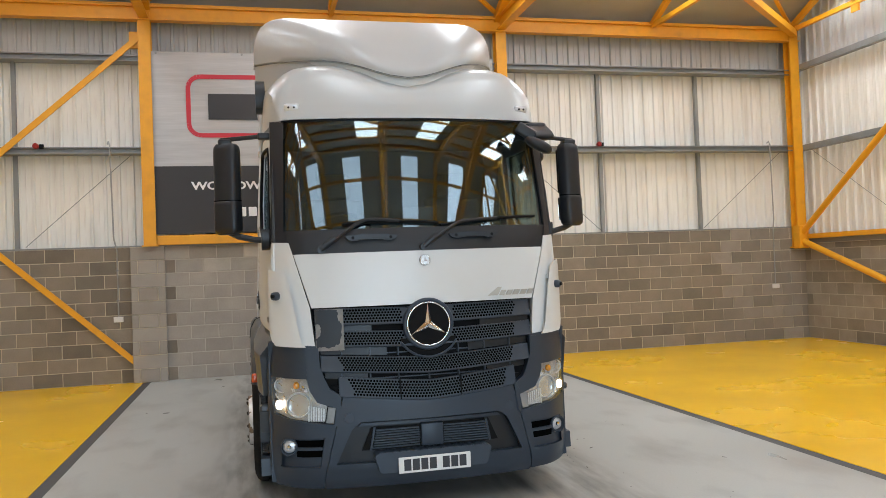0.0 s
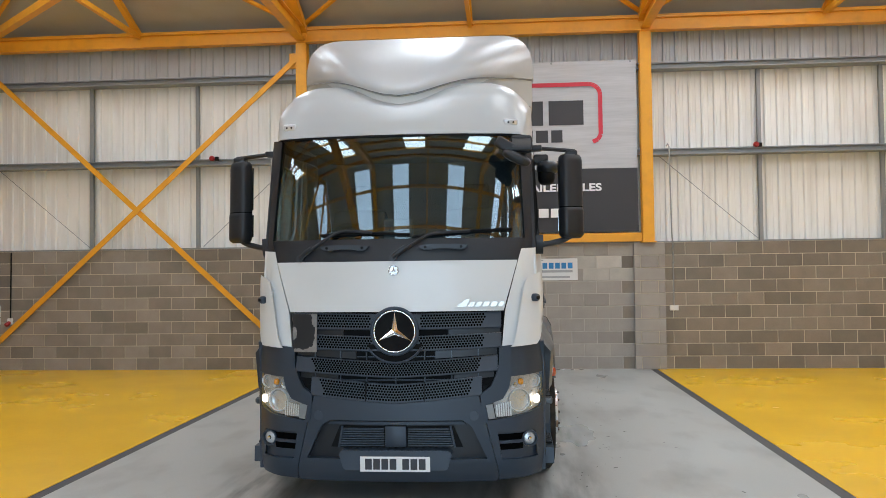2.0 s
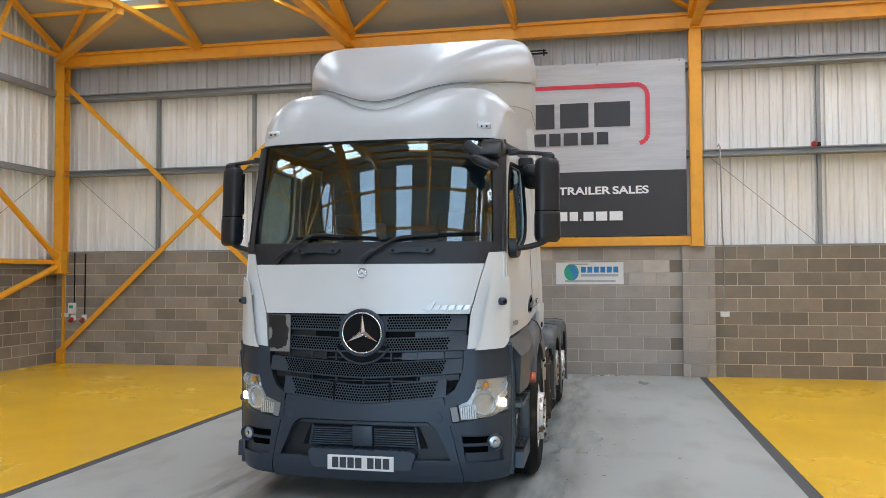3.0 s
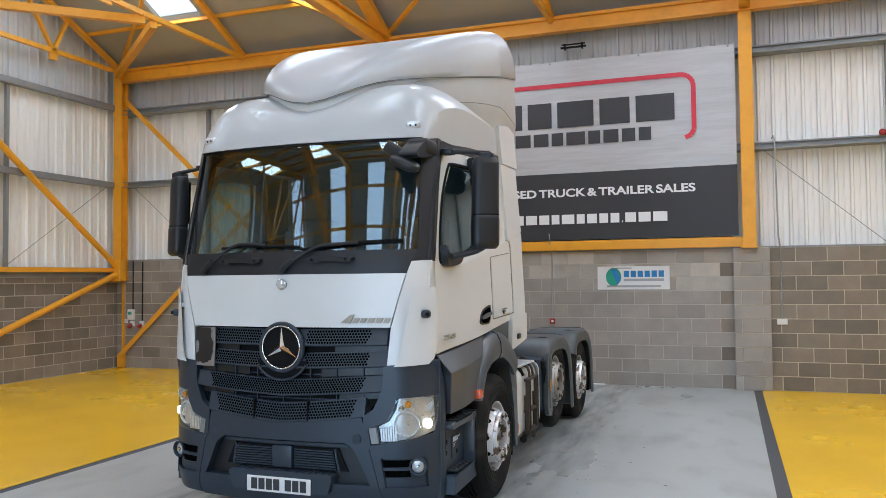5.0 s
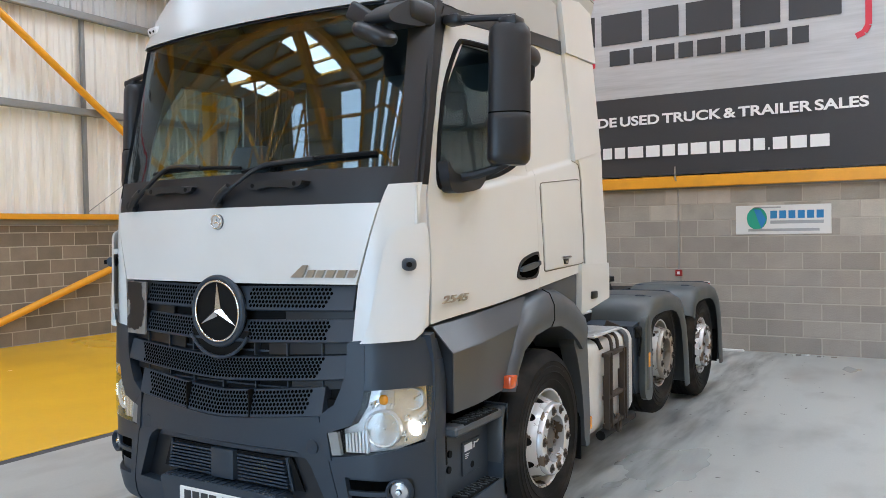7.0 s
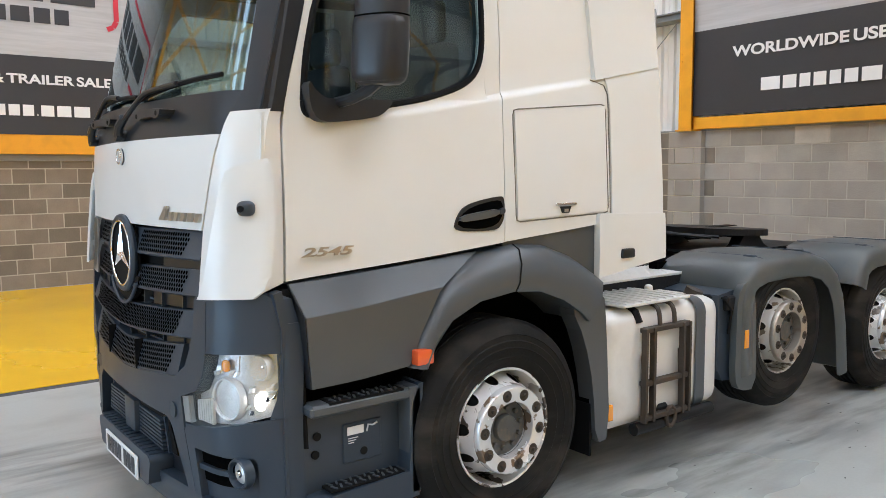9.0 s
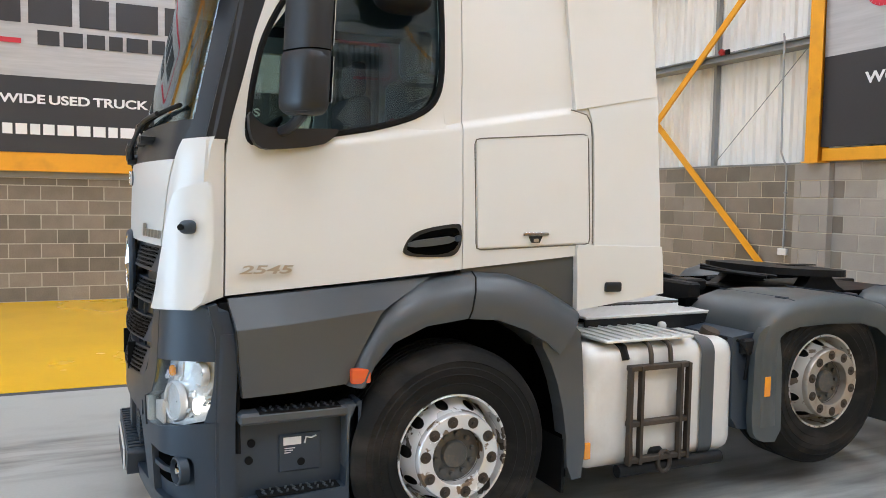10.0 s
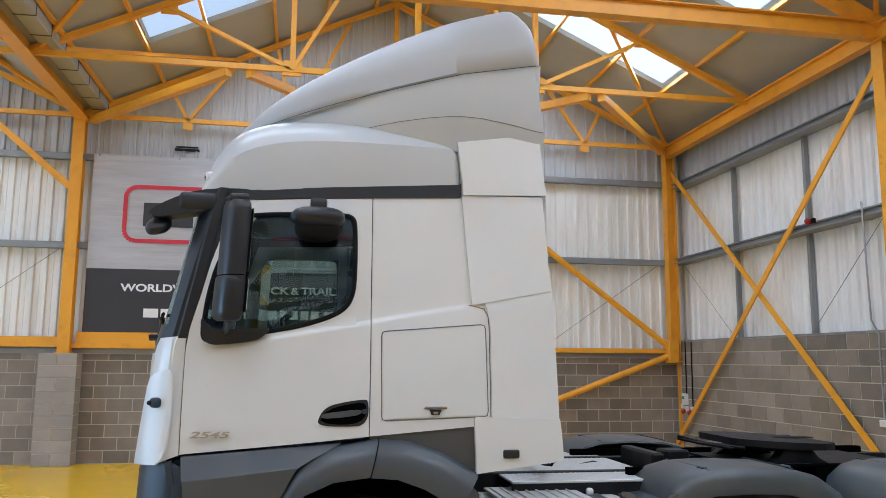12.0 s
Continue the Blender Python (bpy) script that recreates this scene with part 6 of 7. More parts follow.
        for v in fc.verts:
            v.co.y += random.uniform(-0.006, 0.006)
        part("lamp_facet", fc, random.choice((M_LAMP_IN, M_REFLECTOR, M_CHROME)), hl, "", 0)
    c = front(s * 1.035, 0.805, -0.015)
    part("bulb", pod(front(s * 1.054, 0.806, -0.006), (0.027, 0.010, 0.034), (0, 0, s * 25)), M_BULB, hl, "lit running lamp")
    part("turn_bowl", fpatch(mir([((0.872, 0.908), (0.965, 0.915)), ((0.88, 0.974), (0.968, 0.985))], s), 3, -0.040, 0.006, 1), M_LAMP_BOWL, hl, "", 0)
    tb_ = front(s * 0.935, 0.945, -0.02)
    part("turn_signal", pod(tb_, (0.021, 0.016, 0.024), (0, 0, 0)), M_AMBER, hl, "amber turn signal bulb")
    t0 = front(s * 0.585, 0.705, 0.006)
    part("tow_cap", tube(bmesh.new(), (t0[0], t0[1] + 0.02, t0[2]), (t0[0], t0[1] - 0.002, t0[2]), 0.036, 24), M_BLACK, bumper, "round tow-eye cap")
# intake, radiator bars, step and plate
intake = part("intake", fpatch([((-0.70, 0.37), (0.70, 0.37)), ((-0.56, 0.70), (0.56, 0.70))], 16, -0.06, 0.02, 3), M_TRIM, bumper, "dark lower air intake")
part("intake_frame", fpatch([((-0.50, 0.465), (0.50, 0.465)), ((-0.43, 0.625), (0.43, 0.625))], 12, -0.043, 0.006, 1), M_DARK, intake)
part("intake_ledge", fpatch([((-0.52, 0.637), (0.52, 0.637)), ((-0.50, 0.66), (0.50, 0.66))], 12, -0.03, 0.02, 1), M_BLACK, intake)
for s in (-1, 1):
    for k in range(8):
        z = 0.478 + k * 0.0175
        xo = 0.425 - 0.03 * k / 8
        part("intake_bar", B(min(s * 0.09, s * xo), max(s * 0.09, s * xo), 0.072, 0.10, z, z + 0.009), M_BLACK, intake, "", 0)
    part("intake_post", fpatch(mir([((0.43, 0.465), (0.445, 0.465)), ((0.40, 0.625), (0.415, 0.625))], s), 1, -0.03, 0.02, 1), M_BLACK, intake, "", 0)
part("radar_cover", B(-0.08, 0.08, 0.05, 0.13, 0.475, 0.63, 0.008, 2), M_BLACK, intake, "square radar cover")
bm = bmesh.new()
out = []
for cx_, cz_, a0 in ((0.385, 0.425, 0), (-0.385, 0.425, 90), (-0.36, 0.345, 180), (0.36, 0.345, 270)):
    out += [(cx_ + 0.035 * math.cos(radians(a0 + 18 * q)), cz_ + 0.03 * math.sin(radians(a0 + 18 * q))) for q in range(6)]
prism(bm, out, "y", 0.012, 0.18)
step = part("front_step", bm, M_GRILLE, bumper, "ribbed front step", 40)
for k in range(16):
    x = -0.375 + k * 0.05
    part("tread_rib", B(x - 0.013, x + 0.013, 0.02, 0.15, 0.452, 0.460), M_BLACK, step, "", 0)
plate = part("number_plate", B(-0.26, 0.26, 0.0, 0.010, 0.305, 0.416, 0.003), M_PLATE, bumper, "white number plate with dark bars", 0)
x = -0.222
for wd in (0.05, 0.05, 0.05, 0.05, 0.0, 0.05, 0.05, 0.05):
    if wd:
        part("plate_bar", B(x, x + wd, -0.0022, -0.0005, 0.322, 0.401), M_PRINT_DARK, plate, "", 0)
    x += 0.061 if wd else 0.033

# wipers: cranked arms on pivots, long blades along the foot of the windscreen
for px_, kx, ex, kz, ez in ((-0.735, -0.46, 0.115, 2.085, 2.06), (-0.01, 0.25, 0.89, 2.06, 2.095)):
    p0 = front(px_, 1.888, 0.03)
    knee = front(kx, kz, 0.035)
    w_ = part("wiper", path_tube(bmesh.new(), rounded([p0, front(px_ + 0.06, 1.925, 0.05), knee, front(kx + 0.1, kz + 0.012, 0.03), front((kx + ex) / 2, (kz + ez) / 2 + 0.006, 0.022)], 2, False), 0.012, 8), M_TRIM, truck, "black wiper")
    part("arm_cover", path_tube(bmesh.new(), [p0, front(px_ + 0.05, 1.93, 0.045), front(px_ + 0.10, 1.965, 0.045)], 0.021, 10), M_TRIM, w_)
    x0_ = kx - 0.12
    part("wiper_blade", path_tube(bmesh.new(), [front(x0_ + (ex - x0_) * k / 12, kz - 0.02 + (ez - kz + 0.02) * k / 12 + 0.012 * math.sin(math.pi * k / 12), 0.010) for k in range(13)], 0.011, 6), M_DARK, w_)
    part("wiper_pivot", tube(bmesh.new(), (p0[0], p0[1] + 0.05, p0[2]), (p0[0], p0[1] - 0.014, p0[2]), 0.028, 14), M_TRIM, w_)

# mirrors: slim upright housings with the outer edge swept back
def mirror_shell(s, levels, w, d, grow=0.0):
    """Rounded housing: levels of (z, size, shift forward)."""
    ca, sa = math.cos(radians(27)), math.sin(radians(27))
    outline = rounded([(-w / 2, d / 2), (-w / 2, -d * 0.25), (-w * 0.34, -d * 0.52), (w * 0.30, -d * 0.50), (w / 2, -d * 0.12), (w / 2, d / 2)], 2)
    rings = []
    for z, k, fwd in levels:
        rings.append([(s * (1.375 + (u * k + math.copysign(grow, u)) * ca - (v * k + (grow if v > 0 else -grow)) * sa), 0.665 - fwd + (u * k + math.copysign(grow, u)) * sa + (v * k + (grow if v > 0 else -grow)) * ca, z) for u, v in outline])
    bm = bmesh.new()
    vs = [[bm.verts.new(p) for p in r] for r in rings]
    n = len(outline)
    for a, b in zip(vs, vs[1:]):
        for k in range(n):
            bm.faces.new((a[k], a[(k + 1) % n], b[(k + 1) % n], b[k]))
    bm.faces.new(vs[0][::-1])
    bm.faces.new(vs[-1])
    return bm


def mirror_plate(s, z0, z1, w, v0, v1):
    ca, sa = math.cos(radians(27)), math.sin(radians(27))
    bm = B(-w / 2, w / 2, v0, v1, z0, z1, 0.002)
    for v in bm.verts:
        u_, v_, fwd = v.co.x, v.co.y, 0.03 * (1 - (v.co.z - 2.03) / 0.7)
        v.co = Vector((s * (1.375 + u_ * ca - v_ * sa), 0.665 - fwd + u_ * sa + v_ * ca, v.co.z))
    return bm


for s in (-1, 1):
    mr = part("door_mirror", mirror_shell(s, [(2.035, 0.74, 0.030), (2.048, 0.9, 0.030), (2.075, 1.0, 0.029), (2.30, 1.0, 0.019), (2.66, 1.0, 0.003), (2.695, 0.95, 0.002), (2.715, 0.78, 0.002)], 0.205, 0.125), M_TRIM, truck, "tall black door mirror", 45)
    part("wide_angle_shell", mirror_shell(s, [(2.045, 0.82, 0.034), (2.06, 0.97, 0.034), (2.085, 1.0, 0.034), (2.25, 1.0, 0.025), (2.275, 0.97, 0.024), (2.284, 0.9, 0.022)], 0.205, 0.125, 0.003), M_TRIM, mr, "", 45)
    part("shell_joint", mirror_shell(s, [(2.284, 1.0, 0.0205), (2.290, 1.0, 0.0205)], 0.205, 0.125, 0.0006), M_SHADE_BLACK, mr, "", 45)
    part("mirror_glass", mirror_plate(s, 2.31, 2.67, 0.17, 0.0625, 0.066), M_MIRROR, mr, "mirror glass", 0)
    part("mirror_glass", mirror_plate(s, 2.085, 2.27, 0.17, 0.0665, 0.069), M_MIRROR, mr, "wide-angle mirror glass", 0)
    part("mirror_arm", path_tube(bmesh.new(), [(s * 1.04, 0.60, 2.765), (s * 1.12, 0.615, 2.768), (s * 1.25, 0.63, 2.758), (s * 1.41, 0.655, 2.745)], 0.017, 8), M_TRIM, mr)
    part("arm_bracket", B(min(s * 1.05, s * 1.14), max(s * 1.05, s * 1.14), 0.57, 0.66, 2.745, 2.79, 0.01, 2), M_TRIM, mr)
    part("arm_cap", B(min(s * 1.33, s * 1.43), max(s * 1.33, s * 1.43), 0.62, 0.73, 2.70, 2.752, 0.016, 2), M_TRIM, mr)
    part("mirror_arm", path_tube(bmesh.new(), [(s * 1.11, 0.60, 1.985), (s * 1.20, 0.615, 1.995), (s * 1.30, 0.63, 2.02), (s * 1.36, 0.64, 2.05)], 0.023, 10), M_TRIM, mr)
# kerb mirror over the near-side window and front mirror
bm = bmesh.new()
bmesh.ops.create_uvsphere(bm, u_segments=20, v_segments=12, radius=1.0)
for v in bm.verts:
    zz = v.co.z
    v.co = Vector((1.21 + 0.095 * math.copysign(abs(v.co.x) ** 0.85, v.co.x), 1.118 + 0.162 * math.copysign(abs(v.co.y) ** 0.7, v.co.y), 2.665 + (0.065 if zz > 0 else 0.062) * math.copysign(abs(zz) ** 0.8, zz)))
km = part("kerb_mirror", bm, M_TRIM, truck, "black kerb-view mirror over the window")
part("kerb_bowl", pod((1.20, 1.118, 2.60), (0.075, 0.135, 0.08), (0, 0, 0)), M_DARK, km, "dark mirror bowl")
part("kerb_arm", B(1.09, 1.22, 1.072, 1.172, 2.70, 2.79, 0.02, 2), M_TRIM, km)

fm = part("front_mirror", prism(bmesh.new(), rounded([(0.66, 2.862), (0.47, 2.852), (0.353, 2.828), (0.235, 2.775), (0.143, 2.722), (0.118, 2.69), (0.15, 2.668), (0.26, 2.680), (0.40, 2.700), (0.50, 2.735), (0.66, 2.80)], 1), "x", 0.90, 1.04), M_TRIM, truck, "black front mirror on an arm", 50)
part("mirror_bracket", B(0.885, 1.055, 0.29, 0.52, 2.715, 2.83, 0.03, 3), M_TRIM, fm)
part("mirror_head", pod((0.93, 0.165, 2.632), (0.115, 0.075, 0.042), (12, 26, 0)), M_TRIM, fm)
bm = beam(bmesh.new(), (0.775, 0.19, 2.775), (0.95, 0.17, 2.66), 0.09, 0.05, up=(0, 1, 0))
bmesh.ops.bevel(bm, geom=list(bm.edges), offset=0.02, segments=3, affect="EDGES", profile=0.5)
part("mirror_visor", bm, M_TRIM, fm)

# ---- lower flanks, steps, wheel arches ----
for s in (-1, 1):
    def xs2(x):
        return s * x
    rows = [((0.436, 0.85), (0.88, 0.885)), ((0.42, 1.0), (0.95, 1.04)), ((0.410, 1.125), (1.03, 1.19)), ((0.408, 1.14), (1.05, 1.212)), ((0.405, 1.155), (1.08, 1.23)), ((0.385, 1.268), (1.30, 1.345))]
    gr = grid_rows(rows, 6, 4)
    lead = lambda y, z: 1.15 + 0.045 * min(1, max(0, (y - 0.38) / 0.25)) + 0.022 * min(1.0, max(0.0, (z - 0.85) / (0.29 + 0.11 * (y - 0.4)))) - 0.09 * max(0.0, (z - 1.142 - 0.11 * (y - 0.4)) / 0.12)
    part("lower_panel", sheet(bmesh.new(), [[(xs2(lead(y, z)), y, z) for y, z in r] for r in gr], [[(xs2(lead(y, z) - 0.06), y, z) for y, z in r] for r in gr]), M_PANEL, truck, "dark grey panel below the door")
    # black strip over the front return, for the shade in the bumper gap
    edge_ = [[(xs2(lead(*r[0]) - q_), r[0][0] - 0.005, r[0][1]) for q_ in (0.004, 0.075)] for r in gr]
    part("panel_edge", sheet(bmesh.new(), edge_, [[(x, y + 0.004, z) for x, y, z in r] for r in edge_]), M_TRIM, truck, "black strip for the shaded front edge of the flank panel", 0)
    outer = [(0.88, 0.875), (0.945, 1.04), (1.05, 1.215), (1.24, 1.32), (1.50, 1.365), (1.70, 1.35), (1.90, 1.28), (2.02, 1.21), (2.115, 1.155)]
    inner = [(0.955, 0.868), (1.00, 0.96), (1.09, 1.06), (1.25, 1.128), (1.45, 1.152), (1.62, 1.138), (1.78, 1.08), (1.90, 1.01), (1.97, 0.95)]
    g0 = [[(xs2(1.23), i_[0], i_[1]), (xs2(1.245), i_[0] + (o[0] - i_[0]) * 0.2, i_[1] + (o[1] - i_[1]) * 0.2), (xs2(1.235), i_[0] + (o[0] - i_[0]) * 0.6, i_[1] + (o[1] - i_[1]) * 0.6), (xs2(1.20), o[0] - (o[0] - i_[0]) * 0.1, o[1] - (o[1] - i_[1]) * 0.1), (xs2(1.15), o[0], o[1])] for o, i_ in zip(outer, inner)]
    g1 = [[(xs2(0.9), p[1], p[2]) for p in r] for r in g0]
    part("wheel_arch", sheet(bmesh.new(), g0, g1), M_PANEL, truck, "dark grey front wheel arch", 50)
    part("arch_joint", path_tube(bmesh.new(), [(p[0] * 1.002, p[1] + 0.012, p[2]) for p in g0[4]], 0.004, 5), M_DARK, truck)
    part("cab_underside", spatch([((1.46, 1.30), (2.1, 1.16)), ((1.46, 1.385), (2.1, 1.435))], s, 4, -0.01, 0.04, 1), M_PANEL, truck)
    part("side_marker", B(min(xs2(1.19), xs2(1.243)), max(xs2(1.19), xs2(1.243)), 0.89, 0.98, 0.888, 0.957, 0.01, 2), M_ORANGE_LENS, truck, "orange side marker lamp")
    # boarding steps
    stp = part("step_well", prism(bmesh.new(), [(0.41, 0.28), (0.93, 0.30), (0.955, 0.80), (0.935, 0.80), (0.90, 0.72), (0.88, 0.42), (0.42, 0.40)], "x", xs2(0.9), xs2(1.19)), M_GRILLE, truck, "dark grey boarding step housing", 0)
    part("step_back", B(min(xs2(1.08), xs2(1.10)), max(xs2(1.08), xs2(1.10)), 0.41, 0.94, 0.38, 0.78), M_GRILLE, stp, "", 0)
    part("step_lip", B(min(xs2(1.08), xs2(1.185)), max(xs2(1.08), xs2(1.185)), 0.415, 0.93, 0.735, 0.785, 0.012), M_PANEL, stp)
    part("step_cover", B(min(xs2(1.098), xs2(1.108)), max(xs2(1.098), xs2(1.108)), 0.60, 0.79, 0.49, 0.66, 0.004), M_BLACK, stp, "", 0)
    part("sticker", B(min(xs2(1.1075), xs2(1.110)), max(xs2(1.1075), xs2(1.110)), 0.62, 0.70, 0.61, 0.645), M_LAMP_IN, stp, "pale sticker", 0)
    for k in range(3):
        part("sticker_line", B(min(xs2(1.1075), xs2(1.110)), max(xs2(1.1075), xs2(1.110)), 0.625, 0.672 - 0.010 * k, 0.594 - 0.010 * k, 0.5975 - 0.010 * k), M_LAMP_IN, stp, "", 0)
    part("sticker_mark", path_tube(bmesh.new(), [(xs2(1.11), 0.715, 0.612), (xs2(1.11), 0.722, 0.64), (xs2(1.11), 0.745, 0.634), (xs2(1.11), 0.768, 0.642)], 0.004, 5), M_LAMP_IN, stp, "", 0)
    for yy, zz in ((0.48, 0.635), (0.47, 0.56), (0.70, 0.53)):
        part("step_hole", tube(bmesh.new(), (xs2(1.10), yy, zz), (xs2(1.1095), yy, zz), 0.018, 12), M_DARK, stp)
    part("step_post", B(min(xs2(1.07), xs2(1.19)), max(xs2(1.07), xs2(1.19)), 0.885, 0.95, 0.31, 0.79, 0.012, 2), M_PANEL, stp)
    for z in (0.425, 0.79):
        part("tread_plate", B(min(xs2(1.09), xs2(1.18)), max(xs2(1.09), xs2(1.18)), 0.50, 0.86, z - 0.012, z - 0.002), M_DARK, stp, "", 0)
        for k in range(10):
            y = 0.52 + k * 0.034
            for x0, x1 in ((1.097, 1.133), (1.139, 1.173)):
                tr = beam(bmesh.new(), (xs2(x0), y + 0.012 * (k % 2), z), (xs2(x1), y + 0.012 * (1 - k % 2), z), 0.008, 0.006)
                part("step_grip", tr, M_PANEL, stp, "", 0)
    # black box added for the shade behind the steps
    part("bay_backing", B(min(xs2(0.85), xs2(1.06)), max(xs2(0.85), xs2(1.06)), 0.44, 0.97, 0.3, 1.25), M_SHADE_BLACK, truck, "", 0)
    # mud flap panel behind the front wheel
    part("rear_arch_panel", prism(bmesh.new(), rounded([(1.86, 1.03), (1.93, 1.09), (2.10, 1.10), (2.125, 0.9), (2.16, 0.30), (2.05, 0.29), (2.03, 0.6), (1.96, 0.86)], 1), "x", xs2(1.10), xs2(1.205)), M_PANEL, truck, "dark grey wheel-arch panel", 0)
    # black sheet added for the shade at the back of the wheel well
    part("well_wall", B(min(xs2(0.5), xs2(1.17)), max(xs2(0.5), xs2(1.17)), 2.035, 2.06, 0.3, 1.1), M_SHADE_BLACK, truck, "", 0)
    part("mud_flap", B(min(xs2(0.85), xs2(1.18)), max(xs2(0.85), xs2(1.18)), 2.03, 2.045, 0.22, 0.5), M_DARK, truck, "", 0)


# ---- wheels ----
def hole_sector(bm, a0, a1, r0, r1, x0, x1, cr, n=16):
    """One piece of a wheel disc with a round hand hole in it."""
    am, rm = (a0 + a1) / 2, (r0 + r1) / 2

    def P(a, r):
        t = (r - r0) / (r1 - r0)
        return (x0 + (x1 - x0) * t, r * math.cos(a), r * math.sin(a))
    hole, rim_, deep = [], [], []
    da, dr = (a1 - a0) / 2, (r1 - r0) / 2
    for k in range(n):
        q = 2 * math.pi * k / n
        c, s_ = math.cos(q), math.sin(q)
        hole.append(bm.verts.new(P(am + c * cr / rm * 1.9, rm + s_ * cr)))
        m = max(abs(c), abs(s_))
        rim_.append(bm.verts.new(P(am + da * c / m, rm + dr * s_ / m)))
    for k in range(n):
        l = (k + 1) % n
        bm.faces.new((rim_[k], rim_[l], hole[l], hole[k]))


tyre_prof = [(0.262, -0.035), (0.276, -0.012), (0.318, 0.004), (0.329, 0.009), (0.333, 0.006), (0.37, 0.014), (0.374, 0.0175), (0.378, 0.0145), (0.405, 0.016), (0.41, 0.011), (0.432, 0.0095), (0.436, 0.0125), (0.44, 0.008), (0.475, -0.008), (0.492, -0.03), (0.500, -0.055), (0.500, -0.26), (0.48, -0.30), (0.40, -0.315), (0.29, -0.28)]
grooved = []
for i, (r, x) in enumerate(tyre_prof):
    grooved.append((r, x))
    if r == 0.500 and x == -0.055:
        for gx in (-0.09, -0.13, -0.17, -0.21):
            grooved += [(0.5, gx), (0.488, gx - 0.002), (0.488, gx - 0.012), (0.5, gx - 0.014)]
bm = bmesh.new()
lathe(bm, grooved, (0, 0, 0), 64, True)
for k in range(40):
    a = 2 * math.pi * k / 40
    beam(bm, (-0.01, 0.462 * math.cos(a), 0.462 * math.sin(a)), (-0.026, 0.482 * math.cos(a), 0.482 * math.sin(a)), 0.012, 0.01, up=(0, -math.sin(a), math.cos(a)))
me_holder = finish(bm, "tyre", M_TYRE, None, "", 40)
TYRE = me_holder.data
bm = bmesh.new()
lathe(bm, [(0.268, -0.05), (0.281, -0.016), (0.277, -0.006), (0.268, -0.010), (0.262, -0.035), (0.258, -0.08), (0.249, -0.118)], (0, 0, 0), 64)
for k in range(10):
    hole_sector(bm, 2 * math.pi * k / 10, 2 * math.pi * (k + 1) / 10, 0.205, 0.249, 0.018, -0.118, 0.0145)
bmesh.ops.remove_doubles(bm, verts=bm.verts, dist=0.0005)
rim_holder = finish(bm, "rim", M_RIM, None, "", 40)
RIM = rim_holder.data
# dark cone added behind the disc, standing for shade in the hand holes
bm = bmesh.new()
lathe(bm, [(0.125, 0.0), (0.19, -0.012), (0.245, -0.15), (0.27, -0.155)], (0, 0, 0), 40)
hub_holder = finish(bm, "hub", M_CHASSIS, None, "", 40)
HUB = hub_holder.data
bm = bmesh.new()
lathe(bm, [(0.001, 0.014), (0.058, 0.012), (0.064, 0.004), (0.066, -0.010), (0.130, -0.012), (0.130, -0.02)], (0, 0, 0), 40)
for k in range(10):
    a = 2 * math.pi * k / 10
    tube(bm, (-0.014, 0.094 * math.cos(a), 0.094 * math.sin(a)), (0.006, 0.094 * math.cos(a), 0.094 * math.sin(a)), 0.0125, 6)
cap_holder = finish(bm, "hub_cap", M_HUBCAP, None, "", 40)
HUBCAP = cap_holder.data
bm = bmesh.new()
lathe(bm, [(0.205, 0.018), (0.203, 0.044), (0.197, 0.051), (0.138, 0.052), (0.130, 0.046), (0.127, -0.014)], (0, 0, 0), 64)
ring_holder = finish(bm, "trim_ring", M_RING, None, "", 40)
RING = ring_holder.data
bm = bmesh.new()
tube(bm, (-0.01, 0, 0), (0.012, 0, 0), 0.0165, 6)
tube(bm, (-0.004, 0, 0), (0.002, 0, 0), 0.021, 14)
tube(bm, (0.012, 0, 0), (0.024, 0, 0), 0.009, 10)
nut_holder = finish(bm, "wheel_nut", M_RUST, None, "", 40)
NUT = nut_holder.data
bm = bmesh.new()
tube(bm, (-0.19, 0, 0), (-0.165, 0, 0), 0.275, 32)
back_holder = finish(bm, "brake_drum", M_DARK, None, "", 40)
DRUM = back_holder.data
bm = bmesh.new()
tube(bm, (-0.004, 0, 0), (0.0072, 0, 0), 0.0265, 18)
seat_holder = finish(bm, "nut_seat", M_RUST, None, "", 40)
NUT_SEAT = seat_holder.data
for o in (seat_holder, me_holder, rim_holder, ring_holder, cap_holder, hub_holder, nut_holder, back_holder):
    bpy.data.objects.remove(o)


RIM_WORN = RIM.copy()
RIM_WORN.materials[0] = M_RIM_WORN
RING_DULL = RING.copy()
RING_DULL.materials[0] = M_RIM_DULL


def wheel(y, z, s, x=1.21, turn=0.0, rim=RIM):
    w = new("wheel", TYRE)
    w.parent = truck
    w["label"] = "truck wheel with a worn tyre and chrome rim"
    w.matrix_local = pose(s * x, y, z, 0, 0, 0 if s > 0 else 180) @ pose(0, 0, 0, turn) @ Matrix.Scale(1.016, 4)
    for nm, me in (("rim", rim), ("trim_ring", RING if rim is RIM else RING_DULL), ("hub_cap", HUBCAP), ("hub", HUB), ("brake_drum", DRUM)):
        o = new(nm, me)
        o.parent = w
    for k in range(10):
        o = new("wheel_nut", NUT)
        o.parent = w
        a = 2 * math.pi * (k + 0.5) / 10
        o.location = (0.043, 0.1675 * math.cos(a), 0.1675 * math.sin(a))
        q = new("nut_seat", NUT_SEAT)
        q.parent = w
        q.location = (0.046, 0.1675 * math.cos(a), 0.1675 * math.sin(a))


